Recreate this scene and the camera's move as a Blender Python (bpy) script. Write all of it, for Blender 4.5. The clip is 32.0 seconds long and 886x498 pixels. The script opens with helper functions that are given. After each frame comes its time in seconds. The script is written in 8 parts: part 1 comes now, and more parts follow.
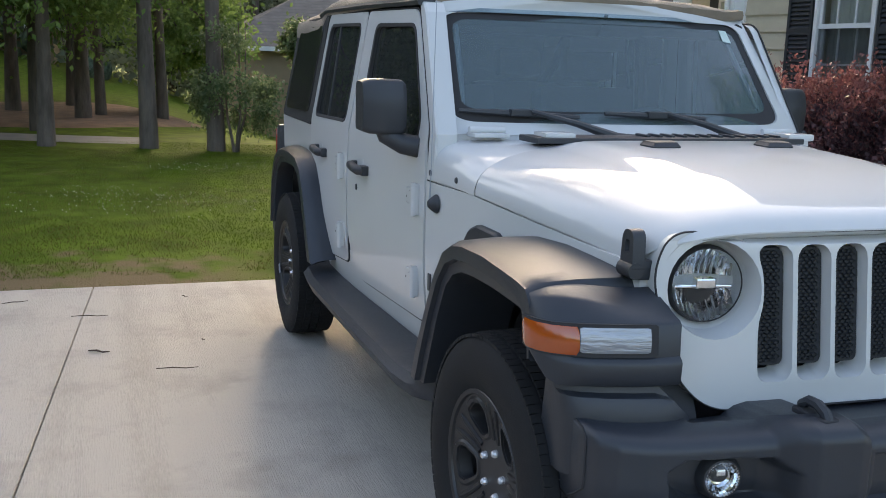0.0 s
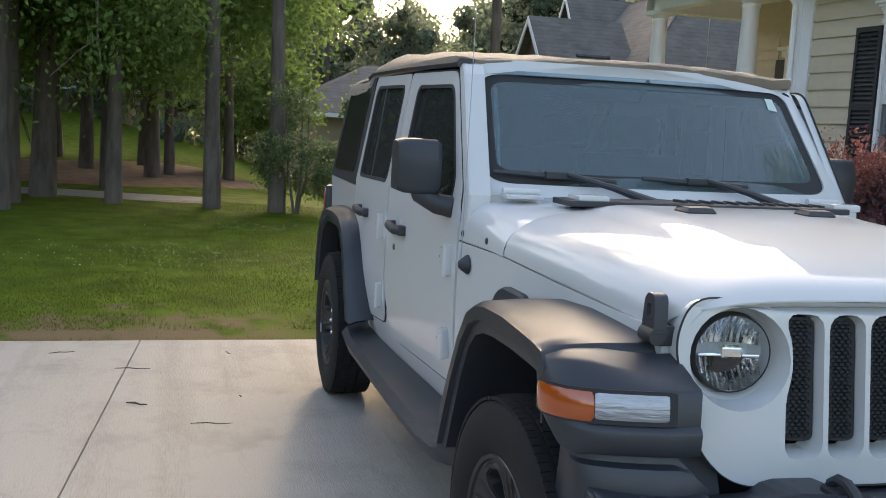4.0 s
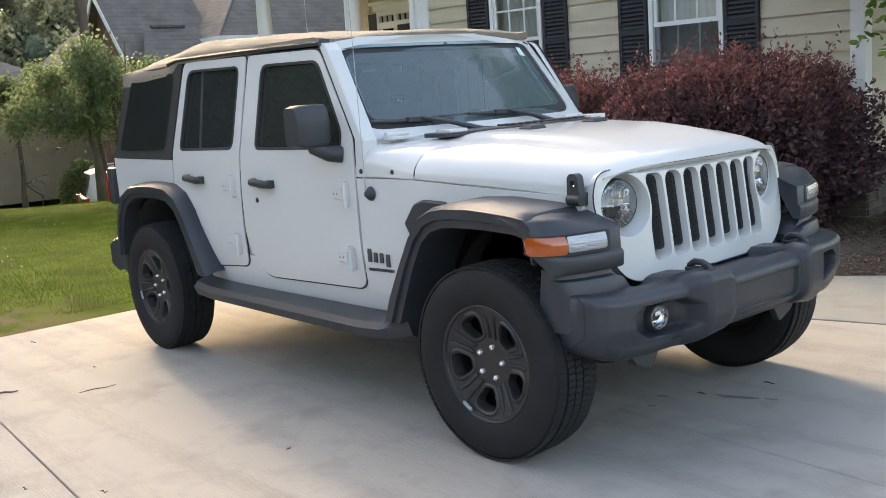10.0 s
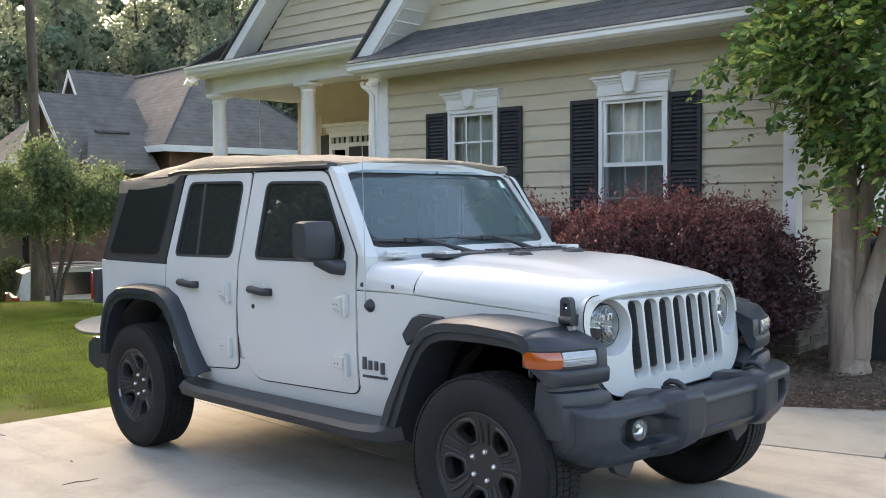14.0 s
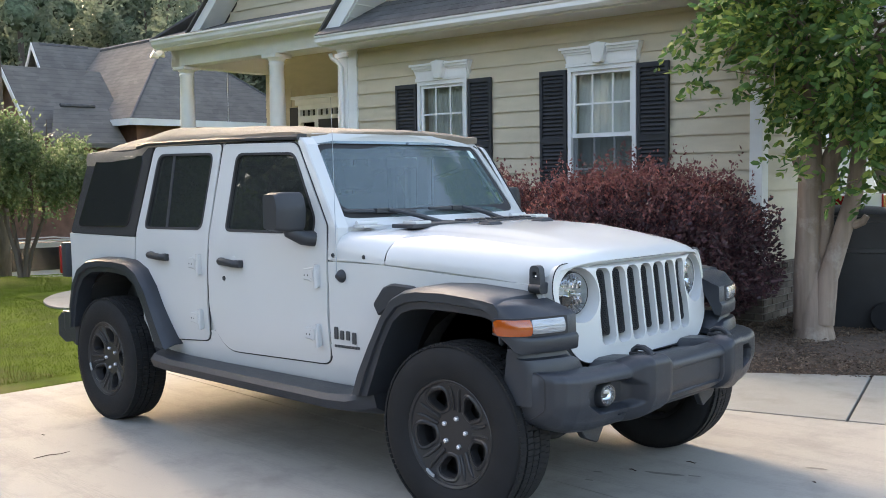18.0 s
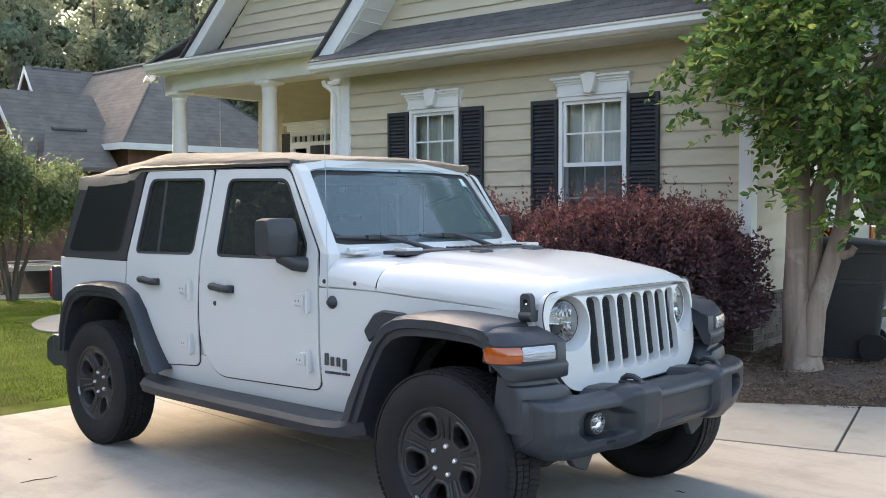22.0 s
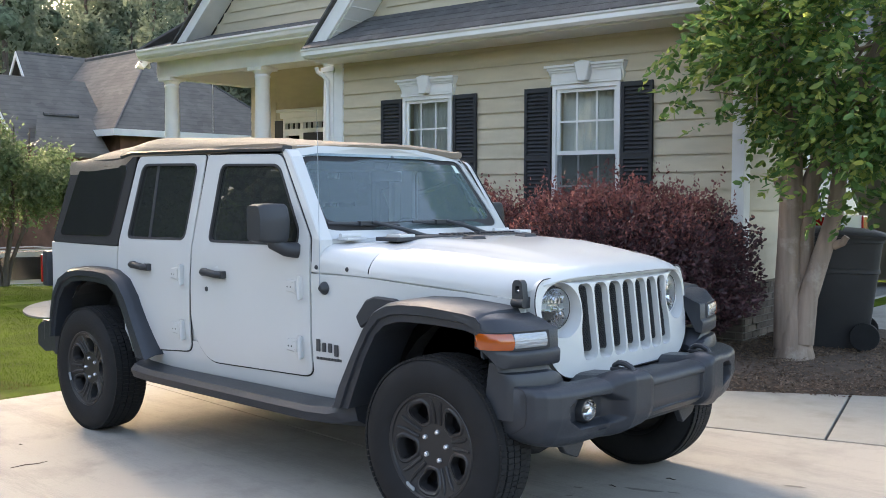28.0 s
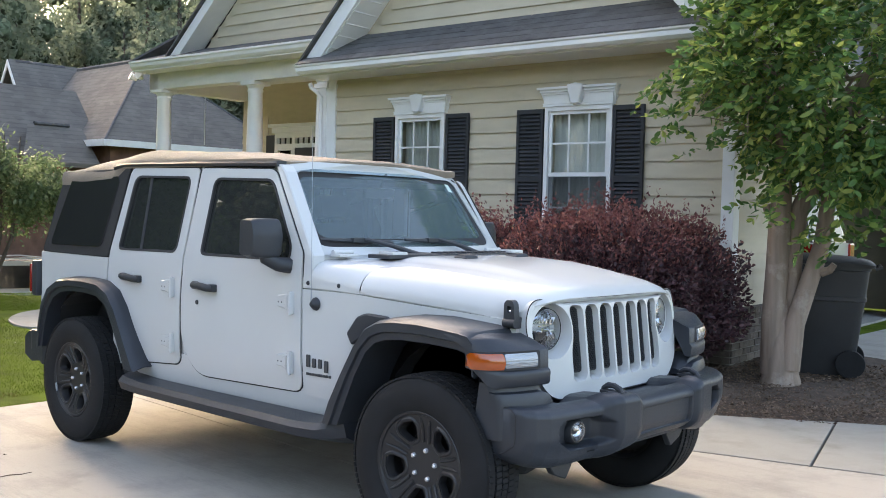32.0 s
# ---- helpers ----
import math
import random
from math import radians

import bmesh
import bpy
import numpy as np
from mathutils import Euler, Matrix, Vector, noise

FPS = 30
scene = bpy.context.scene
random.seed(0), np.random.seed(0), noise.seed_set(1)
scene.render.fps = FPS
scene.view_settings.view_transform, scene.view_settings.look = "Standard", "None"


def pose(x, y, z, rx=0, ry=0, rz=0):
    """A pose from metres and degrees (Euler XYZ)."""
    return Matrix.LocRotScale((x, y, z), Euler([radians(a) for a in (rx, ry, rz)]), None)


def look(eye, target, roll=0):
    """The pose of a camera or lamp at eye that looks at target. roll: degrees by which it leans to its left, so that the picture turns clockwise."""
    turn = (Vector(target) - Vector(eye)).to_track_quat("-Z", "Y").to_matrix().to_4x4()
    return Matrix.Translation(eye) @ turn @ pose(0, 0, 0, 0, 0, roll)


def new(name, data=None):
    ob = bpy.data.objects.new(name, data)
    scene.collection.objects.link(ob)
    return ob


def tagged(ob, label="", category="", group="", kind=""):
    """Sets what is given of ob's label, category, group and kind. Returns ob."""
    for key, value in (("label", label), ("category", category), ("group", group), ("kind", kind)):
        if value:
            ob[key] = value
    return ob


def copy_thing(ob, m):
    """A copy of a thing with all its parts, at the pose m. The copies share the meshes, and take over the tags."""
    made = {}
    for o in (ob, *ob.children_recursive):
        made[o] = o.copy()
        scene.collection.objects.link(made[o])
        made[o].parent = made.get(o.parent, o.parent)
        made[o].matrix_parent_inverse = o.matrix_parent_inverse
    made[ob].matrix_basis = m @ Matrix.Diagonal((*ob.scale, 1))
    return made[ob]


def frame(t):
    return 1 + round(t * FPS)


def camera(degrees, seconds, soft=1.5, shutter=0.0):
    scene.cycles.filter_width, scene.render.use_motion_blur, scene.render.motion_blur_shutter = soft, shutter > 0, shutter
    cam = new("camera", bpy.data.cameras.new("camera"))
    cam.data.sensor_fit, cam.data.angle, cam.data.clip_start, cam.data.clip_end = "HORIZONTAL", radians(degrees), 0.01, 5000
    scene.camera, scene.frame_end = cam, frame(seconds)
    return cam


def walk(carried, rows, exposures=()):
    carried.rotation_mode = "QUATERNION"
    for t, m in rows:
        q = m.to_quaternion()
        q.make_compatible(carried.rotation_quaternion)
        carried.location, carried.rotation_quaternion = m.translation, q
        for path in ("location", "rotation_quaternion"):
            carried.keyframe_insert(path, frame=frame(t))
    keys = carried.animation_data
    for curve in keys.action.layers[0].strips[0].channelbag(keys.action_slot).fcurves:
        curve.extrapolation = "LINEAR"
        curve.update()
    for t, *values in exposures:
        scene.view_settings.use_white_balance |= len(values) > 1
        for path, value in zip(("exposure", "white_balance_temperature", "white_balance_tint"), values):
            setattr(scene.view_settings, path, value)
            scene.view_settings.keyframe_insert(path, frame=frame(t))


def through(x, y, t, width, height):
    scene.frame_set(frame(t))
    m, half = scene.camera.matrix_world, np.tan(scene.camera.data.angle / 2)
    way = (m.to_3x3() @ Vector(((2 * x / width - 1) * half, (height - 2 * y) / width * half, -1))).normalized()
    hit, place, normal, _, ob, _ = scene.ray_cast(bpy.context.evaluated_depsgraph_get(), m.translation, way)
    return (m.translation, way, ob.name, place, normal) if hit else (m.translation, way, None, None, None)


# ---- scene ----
cam = camera(48.3, 32.0, 0.9)
PATH = [
    (0, (2.339, -1.85, 1.513), (0.484, -1.204, 1.137), 1.8),
    (0.5, (2.372, -1.828, 1.512), (0.535, -1.133, 1.133), -0.5),
    (1, (2.439, -1.764, 1.518), (0.592, -1.085, 1.16), -3.2),
    (1.5, (2.399, -1.701, 1.505), (0.567, -1.03, 1.064), -3.8),
    (2, (2.386, -1.665, 1.495), (0.512, -1.112, 1.068), -6.1),
    (2.5, (2.413, -1.662, 1.514), (0.544, -1.067, 1.126), -4.3),
    (3, (2.334, -1.686, 1.479), (0.416, -1.186, 1.213), 0.1),
    (3.5, (2.33, -1.748, 1.485), (0.406, -1.259, 1.243), 3.9),
    (5.5, (2.362, -1.49, 1.482), (0.51, -0.779, 1.226), -2.2),
    (6, (2.261, -1.356, 1.453), (0.41, -0.646, 1.189), 0.9),
    (6.5, (2.309, -1.327, 1.47), (0.457, -0.594, 1.282), 3.5),
    (7, (2.474, -1.481, 1.486), (0.709, -0.571, 1.242), 1.1),
    (7.5, (2.361, -1.752, 1.44), (0.793, -0.528, 1.234), -1.6),
    (8, (2.478, -2.157, 1.456), (0.828, -1.054, 1.207), 0.2),
    (8.5, (2.614, -2.494, 1.438), (1.079, -1.259, 1.092), -4.7),
    (9, (2.547, -2.825, 1.441), (1.099, -1.487, 1.104), -4.3),
    (9.5, (2.617, -3.119, 1.466), (1.085, -1.874, 1.148), -1.3),
    (10, (2.757, -3.375, 1.48), (1.242, -2.11, 1.156), -4.0),
    (10.5, (2.789, -3.681, 1.504), (1.335, -2.331, 1.256), -3.41),
    (11, (2.7, -3.77, 1.504), (1.293, -2.371, 1.259), -2.76),
    (11.5, (2.798, -3.855, 1.512), (1.363, -2.477, 1.311), -2.6),
    (12, (2.795, -3.83, 1.522), (1.358, -2.449, 1.358), -2.72),
    (12.5, (2.836, -3.866, 1.517), (1.402, -2.479, 1.377), -2.18),
    (13, (2.837, -3.88, 1.515), (1.401, -2.492, 1.401), -1.63),
    (13.5, (2.831, -3.89, 1.512), (1.404, -2.491, 1.431), -0.54),
    (15.5, (2.844, -3.879, 1.506), (1.437, -2.462, 1.39), -0.86),
    (16, (2.86, -3.905, 1.502), (1.486, -2.458, 1.363), -0.46),
    (16.5, (2.855, -3.895, 1.495), (1.496, -2.438, 1.32), -0.93),
    (17, (2.875, -3.93, 1.498), (1.523, -2.465, 1.333), -0.5),
    (17.5, (2.846, -3.917, 1.496), (1.464, -2.477, 1.366), 0.12),
    (18, (2.855, -3.91, 1.497), (1.476, -2.468, 1.355), -0.77),
    (18.5, (2.86, -3.914, 1.493), (1.5, -2.457, 1.334), -0.81),
    (19, (2.855, -3.906, 1.495), (1.497, -2.445, 1.351), -0.63),
    (19.5, (2.849, -3.905, 1.494), (1.483, -2.451, 1.36), -0.45),
    (20, (2.85, -3.903, 1.497), (1.473, -2.457, 1.381), -0.9),
    (20.5, (2.854, -3.917, 1.496), (1.471, -2.477, 1.388), -0.41),
    (21, (2.855, -3.917, 1.495), (1.479, -2.469, 1.387), -0.61),
    (21.5, (2.86, -3.918, 1.499), (1.492, -2.463, 1.395), -0.59),
    (22, (2.866, -3.929, 1.498), (1.5, -2.471, 1.411), -0.18),
    (22.5, (2.847, -3.912, 1.497), (1.473, -2.461, 1.419), 0.08),
    (23, (2.844, -3.918, 1.5), (1.47, -2.468, 1.409), 0.33),
    (23.5, (2.852, -3.915, 1.499), (1.47, -2.471, 1.412), 0.31),
    (24, (2.854, -3.908, 1.499), (1.469, -2.468, 1.417), 0.83),
    (24.5, (2.862, -3.901, 1.496), (1.481, -2.456, 1.428), -0.26),
    (25, (2.893, -3.925, 1.498), (1.542, -2.451, 1.452), -1.59),
    (25.5, (2.867, -3.903, 1.493), (1.525, -2.421, 1.436), -2.17),
    (27.5, (2.851, -3.904, 1.489), (1.492, -2.439, 1.402), -1.21),
    (28, (2.862, -3.921, 1.487), (1.507, -2.454, 1.377), 0.14),
    (28.5, (2.871, -3.932, 1.483), (1.532, -2.45, 1.382), 0.52),
    (29, (2.869, -3.926, 1.488), (1.546, -2.428, 1.403), 0.37),
    (29.5, (2.877, -3.934, 1.486), (1.56, -2.431, 1.413), 1.03),
    (30, (2.849, -3.927, 1.491), (1.497, -2.455, 1.417), 1.06),
    (30.5, (2.857, -3.938, 1.491), (1.482, -2.487, 1.431), -0.08),
    (31, (2.872, -3.959, 1.491), (1.51, -2.495, 1.43), 0.44),
    (31.5, (2.87, -3.961, 1.491), (1.525, -2.482, 1.425), 1.07),
    (32, (2.855, -3.948, 1.49), (1.517, -2.463, 1.417), 1.48),
]
walk(cam, [(t, look(eye, target, roll)) for t, eye, target, roll in PATH],
     exposures=[(0.0, 2.03, 7250, 12), (3.0, 2.07, 7600, 12), (6.0, 2.05, 7000, 12), (7.0, 1.94, 7050, 12), (8.5, 2.36, 7700, 13), (10.0, 2.55, 8000, 13), (12.5, 2.50, 7600, 13), (16.0, 2.54, 7500, 13), (18.0, 2.60, 7500, 13), (32.0, 2.61, 7450, 13)])
SKY_STRENGTH, SUN_STRENGTH = 0.15, 0.34

# ---- world, sun ----
SUN_AZ, SUN_EL = radians(168), radians(24)
world = bpy.data.worlds.new("sky")
scene.world = world
world.use_nodes = True
wn = world.node_tree.nodes
wl = world.node_tree.links
wn.clear()
sky_out = wn.new("ShaderNodeOutputWorld")
sky_bg = wn.new("ShaderNodeBackground")
sky_tex = wn.new("ShaderNodeTexSky")
sky_tex.sky_type, sky_tex.sun_disc = "NISHITA", False
sky_tex.sun_elevation, sky_tex.sun_rotation = SUN_EL, radians(90) - SUN_AZ
sky_tex.air_density, sky_tex.dust_density, sky_tex.ozone_density = 1.0, 4.0, 1.0
sky_bg.inputs["Strength"].default_value = SKY_STRENGTH
wl.new(sky_tex.outputs[0], sky_bg.inputs[0])
wl.new(sky_bg.outputs[0], sky_out.inputs[0])
sun_data = bpy.data.lights.new("sun", "SUN")
sun_data.energy, sun_data.angle, sun_data.color = SUN_STRENGTH, radians(2.5), (1.0, 0.86, 0.68)
sun = new("sun", sun_data)
sun_way = Vector((math.cos(SUN_AZ) * math.cos(SUN_EL), math.sin(SUN_AZ) * math.cos(SUN_EL), math.sin(SUN_EL)))
sun.matrix_world = look(sun_way * 60, (0, 0, 0))

rng = random.Random(7)


# ---- materials ----
def shade(name, col, rough=0.6, metal=0.0, var=0.15, scale=6.0, bump=0.0, bscale=80.0, coat=0.0, spec=0.5, piece=0.0, blotch=None, stretch=None, sheen=0.0, grit=0.4):
    """A surface with large and fine variation of its colour, fine relief, and an optional difference from piece to piece."""
    m = bpy.data.materials.new(name)
    m.use_nodes = True
    n, l = m.node_tree.nodes, m.node_tree.links
    bsdf = n["Principled BSDF"]
    bsdf.inputs["Roughness"].default_value, bsdf.inputs["Metallic"].default_value = rough, metal
    bsdf.inputs["Coat Weight"].default_value, bsdf.inputs["Specular IOR Level"].default_value = coat, spec
    bsdf.inputs["Coat Roughness"].default_value = 0.03
    bsdf.inputs["Sheen Weight"].default_value = sheen
    tc = n.new("ShaderNodeTexCoord")
    vec = tc.outputs["Object"]
    if stretch:
        mp = n.new("ShaderNodeMapping")
        mp.inputs["Scale"].default_value = stretch
        l.new(vec, mp.inputs[0])
        vec = mp.outputs[0]
    big = n.new("ShaderNodeTexNoise")
    big.inputs["Scale"].default_value, big.inputs["Detail"].default_value = scale, 6
    l.new(vec, big.inputs["Vector"])
    fine = n.new("ShaderNodeTexNoise")
    fine.inputs["Scale"].default_value, fine.inputs["Detail"].default_value = bscale, 4
    l.new(vec, fine.inputs["Vector"])
    mix = n.new("ShaderNodeMix")
    mix.data_type = "RGBA"
    mix.inputs[6].default_value = (*[c * (1 - var) for c in col], 1)
    mix.inputs[7].default_value = (*[min(1, c * (1 + var)) for c in col], 1)
    add = n.new("ShaderNodeMath")
    add.operation = "MULTIPLY_ADD"
    l.new(fine.outputs[0], add.inputs[0])
    add.inputs[1].default_value = grit
    ramp = n.new("ShaderNodeMapRange")
    ramp.inputs[1].default_value, ramp.inputs[2].default_value = 0.35, 0.65
    ramp.inputs[3].default_value, ramp.inputs[4].default_value = -0.1, 0.7
    l.new(big.outputs[0], ramp.inputs[0])
    l.new(ramp.outputs[0], add.inputs[2])
    l.new(add.outputs[0], mix.inputs[0])
    colour = mix.outputs[2]
    if blotch:
        bcol, bsc, lo, hi = blotch
        bn = n.new("ShaderNodeTexNoise")
        bn.inputs["Scale"].default_value, bn.inputs["Detail"].default_value = bsc, 8
        bn.inputs["Roughness"].default_value = 0.65
        l.new(tc.outputs["Object"], bn.inputs["Vector"])
        br = n.new("ShaderNodeMapRange")
        br.inputs[1].default_value, br.inputs[2].default_value = lo, hi
        l.new(bn.outputs[0], br.inputs[0])
        bm_ = n.new("ShaderNodeMix")
        bm_.data_type = "RGBA"
        l.new(br.outputs[0], bm_.inputs[0])
        l.new(colour, bm_.inputs[6])
        bm_.inputs[7].default_value = (*bcol, 1)
        colour = bm_.outputs[2]
    if piece:
        info = n.new("ShaderNodeObjectInfo")
        pr = n.new("ShaderNodeMapRange")
        pr.inputs[3].default_value, pr.inputs[4].default_value = 1 - piece, 1 + piece
        l.new(info.outputs["Random"], pr.inputs[0])
        hsv = n.new("ShaderNodeHueSaturation")
        l.new(pr.outputs[0], hsv.inputs["Value"])
        l.new(colour, hsv.inputs["Color"])
        colour = hsv.outputs[0]
    l.new(colour, bsdf.inputs["Base Color"])
    rr = n.new("ShaderNodeMapRange")
    rr.inputs[3].default_value, rr.inputs[4].default_value = max(0, rough - 0.08 * (rough > 0.2)), min(1, rough + 0.08 * (rough > 0.2))
    l.new(big.outputs[0], rr.inputs[0])
    l.new(rr.outputs[0], bsdf.inputs["Roughness"])
    if bump:
        bp = n.new("ShaderNodeBump")
        bp.inputs["Strength"].default_value, bp.inputs["Distance"].default_value = bump, 0.01
        l.new(fine.outputs[0], bp.inputs["Height"])
        l.new(bp.outputs[0], bsdf.inputs["Normal"])
    return m


def courses(m, step):
    """Level rows of shingle: a dark lower edge on each row, tabs of uneven tone."""
    n, l = m.node_tree.nodes, m.node_tree.links
    base = n["Principled BSDF"].inputs["Base Color"]
    tc, sep = n.new("ShaderNodeTexCoord"), n.new("ShaderNodeSeparateXYZ")
    l.new(tc.outputs["Object"], sep.inputs[0])
    row = n.new("ShaderNodeMath")
    row.operation = "DIVIDE"
    l.new(sep.outputs[2], row.inputs[0])
    row.inputs[1].default_value = step
    part_row = n.new("ShaderNodeMath")
    part_row.operation = "FRACT"
    l.new(row.outputs[0], part_row.inputs[0])
    edge = n.new("ShaderNodeMapRange")
    edge.inputs[1].default_value, edge.inputs[2].default_value = 0.0, 0.30
    edge.inputs[3].default_value, edge.inputs[4].default_value = 0.80, 1.0
    l.new(part_row.outputs[0], edge.inputs[0])
    mp = n.new("ShaderNodeMapping")
    mp.inputs["Scale"].default_value = (3.0, 3.0, 1 / step)
    l.new(tc.outputs["Object"], mp.inputs[0])
    tab = n.new("ShaderNodeTexVoronoi")
    tab.inputs["Scale"].default_value = 1.0
    l.new(mp.outputs[0], tab.inputs["Vector"])
    tone = n.new("ShaderNodeSeparateColor")
    l.new(tab.outputs["Color"], tone.inputs[0])
    lift = n.new("ShaderNodeMapRange")
    lift.inputs[3].default_value, lift.inputs[4].default_value = 0.90, 1.10
    l.new(tone.outputs[0], lift.inputs[0])
    both = n.new("ShaderNodeMath")
    both.operation = "MULTIPLY"
    l.new(edge.outputs[0], both.inputs[0])
    l.new(lift.outputs[0], both.inputs[1])
    mx = n.new("ShaderNodeMix")
    mx.data_type, mx.blend_type = "RGBA", "MULTIPLY"
    mx.inputs[0].default_value = 1.0
    l.new(base.links[0].from_socket, mx.inputs[6])
    l.new(both.outputs[0], mx.inputs[7])
    l.new(mx.outputs[2], base)


def leafy(name, cols, rough=0.5, through=0.35, spec=0.35):
    """Leaves: each leaf takes its own tint between the colours, and lets some light through."""
    m = bpy.data.materials.new(name)
    m.use_nodes = True
    n, l = m.node_tree.nodes, m.node_tree.links
    bsdf = n["Principled BSDF"]
    geo = n.new("ShaderNodeNewGeometry")
    cr = n.new("ShaderNodeValToRGB")
    els = cr.color_ramp.elements
    while len(els) < len(cols):
        els.new(0.5)
    for k, c in enumerate(cols):
        els[k].position, els[k].color = k / (len(cols) - 1), (*c, 1)
    l.new(geo.outputs["Random Per Island"], cr.inputs[0])
    bsdf.inputs["Roughness"].default_value = rough
    bsdf.inputs["Specular IOR Level"].default_value = spec
    l.new(cr.outputs[0], bsdf.inputs["Base Color"])
    tr = n.new("ShaderNodeBsdfTranslucent")
    br = n.new("ShaderNodeHueSaturation")
    br.inputs["Value"].default_value = 1.5
    l.new(cr.outputs[0], br.inputs["Color"])
    l.new(br.outputs[0], tr.inputs[0])
    mx = n.new("ShaderNodeMixShader")
    mx.inputs[0].default_value = through
    l.new(bsdf.outputs[0], mx.inputs[1])
    l.new(tr.outputs[0], mx.inputs[2])
    l.new(mx.outputs[0], n["Material Output"].inputs[0])
    return m


def pane(name, tint, rough=0.0, ior=1.5, veil=0.0, veil_tint=(0.5, 0.6, 0.7)):
    """Thin glass: light passes with a tint, and the surface mirrors by Fresnel."""
    m = bpy.data.materials.new(name)
    m.use_nodes = True
    n, l = m.node_tree.nodes, m.node_tree.links
    n.remove(n["Principled BSDF"])
    fr = n.new("ShaderNodeFresnel")
    fr.inputs[0].default_value = ior
    tr = n.new("ShaderNodeBsdfTransparent")
    tr.inputs[0].default_value = (*tint, 1)
    gl = n.new("ShaderNodeBsdfGlossy")
    gl.inputs["Roughness"].default_value = rough
    mx = n.new("ShaderNodeMixShader")
    l.new(fr.outputs[0], mx.inputs[0])
    l.new(tr.outputs[0], mx.inputs[1])
    l.new(gl.outputs[0], mx.inputs[2])
    last = mx
    # an even diffuse tint mixed in; on car glass it imitates sky sheen
    if veil:
        df = n.new("ShaderNodeBsdfDiffuse")
        df.inputs[0].default_value = (*veil_tint, 1)
        last = n.new("ShaderNodeMixShader")
        last.inputs[0].default_value = veil
        l.new(mx.outputs[0], last.inputs[1])
        l.new(df.outputs[0], last.inputs[2])
    l.new(last.outputs[0], n["Material Output"].inputs[0])
    return m


M_PAINT = shade("white_paint", (0.550, 0.556, 0.556), 0.55, var=0.012, scale=3, coat=0.85, spec=0.1)
M_BLACK = shade("black_plastic", (0.026, 0.029, 0.035), 0.5, var=0.12, scale=5, bump=0.12, bscale=700, spec=0.5)
M_FLARE = shade("grained_black_plastic", (0.025, 0.029, 0.037), 0.40, var=0.12, scale=4, bump=0.12, bscale=900, spec=0.5)
M_HONEY = shade("grille_mesh_plastic", (0.016, 0.018, 0.022), 0.55, var=0.15, spec=0.3)
M_DARK = shade("dark_interior", (0.027, 0.027, 0.030), 0.8, var=0.2)
M_SEAT = shade("black_cloth", (0.03, 0.03, 0.032), 0.9, var=0.2, bump=0.2, bscale=300)
M_RUBBER = shade("tyre_rubber", (0.015, 0.0155, 0.017), 0.80, spec=0.25, var=0.2, scale=9, bump=0.2, bscale=250, blotch=((0.022, 0.0205, 0.019), 6, 0.55, 0.8))
M_RIM = shade("black_rim_paint", (0.018, 0.018, 0.020), 0.40, var=0.1, scale=12)
M_BOWL = shade("lamp_bowl", (0.74, 0.75, 0.77), 0.38, metal=0.2, var=0.05, scale=30)
M_HOUSING = shade("wheel_housing_liner", (0.055, 0.056, 0.060), 0.85, var=0.15)
M_LUG = shade("bright_steel", (0.68, 0.68, 0.70), 0.25, metal=0.65, var=0.03)
M_CHROME = shade("chrome", (0.75, 0.76, 0.78), 0.12, metal=1.0, var=0.03)
M_MIRROR = shade("reflector", (0.86, 0.87, 0.89), 0.07, metal=1.0, var=0.02, bump=0.25, bscale=30, stretch=(1, 1, 0.3))
M_TAN = shade("tan_canvas", (0.190, 0.148, 0.106), 0.85, var=0.16, scale=5, bump=0.3, bscale=500, sheen=0.15)
M_BLKCANVAS = shade("black_canvas", (0.022, 0.022, 0.023), 0.8, var=0.15, bump=0.25, bscale=500)
# car glass: the pale diffuse share paints reflected sky into the panes
M_GLASS = pane("windscreen_glass", (0.50, 0.60, 0.64), 0.0, 1.75, 0.17, (0.37, 0.53, 0.58))
M_TINT = pane("tinted_glass", (0.045, 0.05, 0.052), 0.0, 1.6, 0.05, (0.45, 0.50, 0.50))
M_FTINT = pane("door_glass", (0.07, 0.078, 0.08), 0.0, 1.6, 0.05, (0.45, 0.50, 0.50))
M_LENS = pane("clear_lens", (0.93, 0.95, 0.96))
M_AMBER = shade("amber_lens", (0.36, 0.062, 0.006), 0.18, var=0.08, coat=1.0)
M_CLEARLAMP = shade("clear_lamp_plastic", (0.31, 0.33, 0.36), 0.22, metal=0.45, var=0.12, scale=40, coat=1.0, bump=0.7, bscale=60, stretch=(1.0, 0.06, 1.6))
M_RED = shade("red_lens", (0.28, 0.012, 0.012), 0.2, var=0.1, coat=1.0)
M_BADGE = shade("badge_grey", (0.05, 0.052, 0.058), 0.4, var=0.05)
M_SILVER = shade("silver_label", (0.30, 0.33, 0.36), 0.45, var=0.05)
M_TRIM = shade("white_trim_paint", (0.74, 0.745, 0.75), 0.45, var=0.05, scale=3, bump=0.05)
M_SIDING = shade("beige_siding", (0.52, 0.455, 0.345), 0.62, var=0.06, scale=2.5, bump=0.12, bscale=70, piece=0.035, stretch=(1, 1, 4), blotch=((0.41, 0.35, 0.26), 1.3, 0.58, 0.8))
M_SHUTTER = shade("black_shutter_paint", (0.025, 0.028, 0.034), 0.7, var=0.12)
M_BRICK = shade("brick", (0.150, 0.122, 0.102), 0.85, var=0.3, scale=14, bump=0.5, bscale=120, piece=0.3)
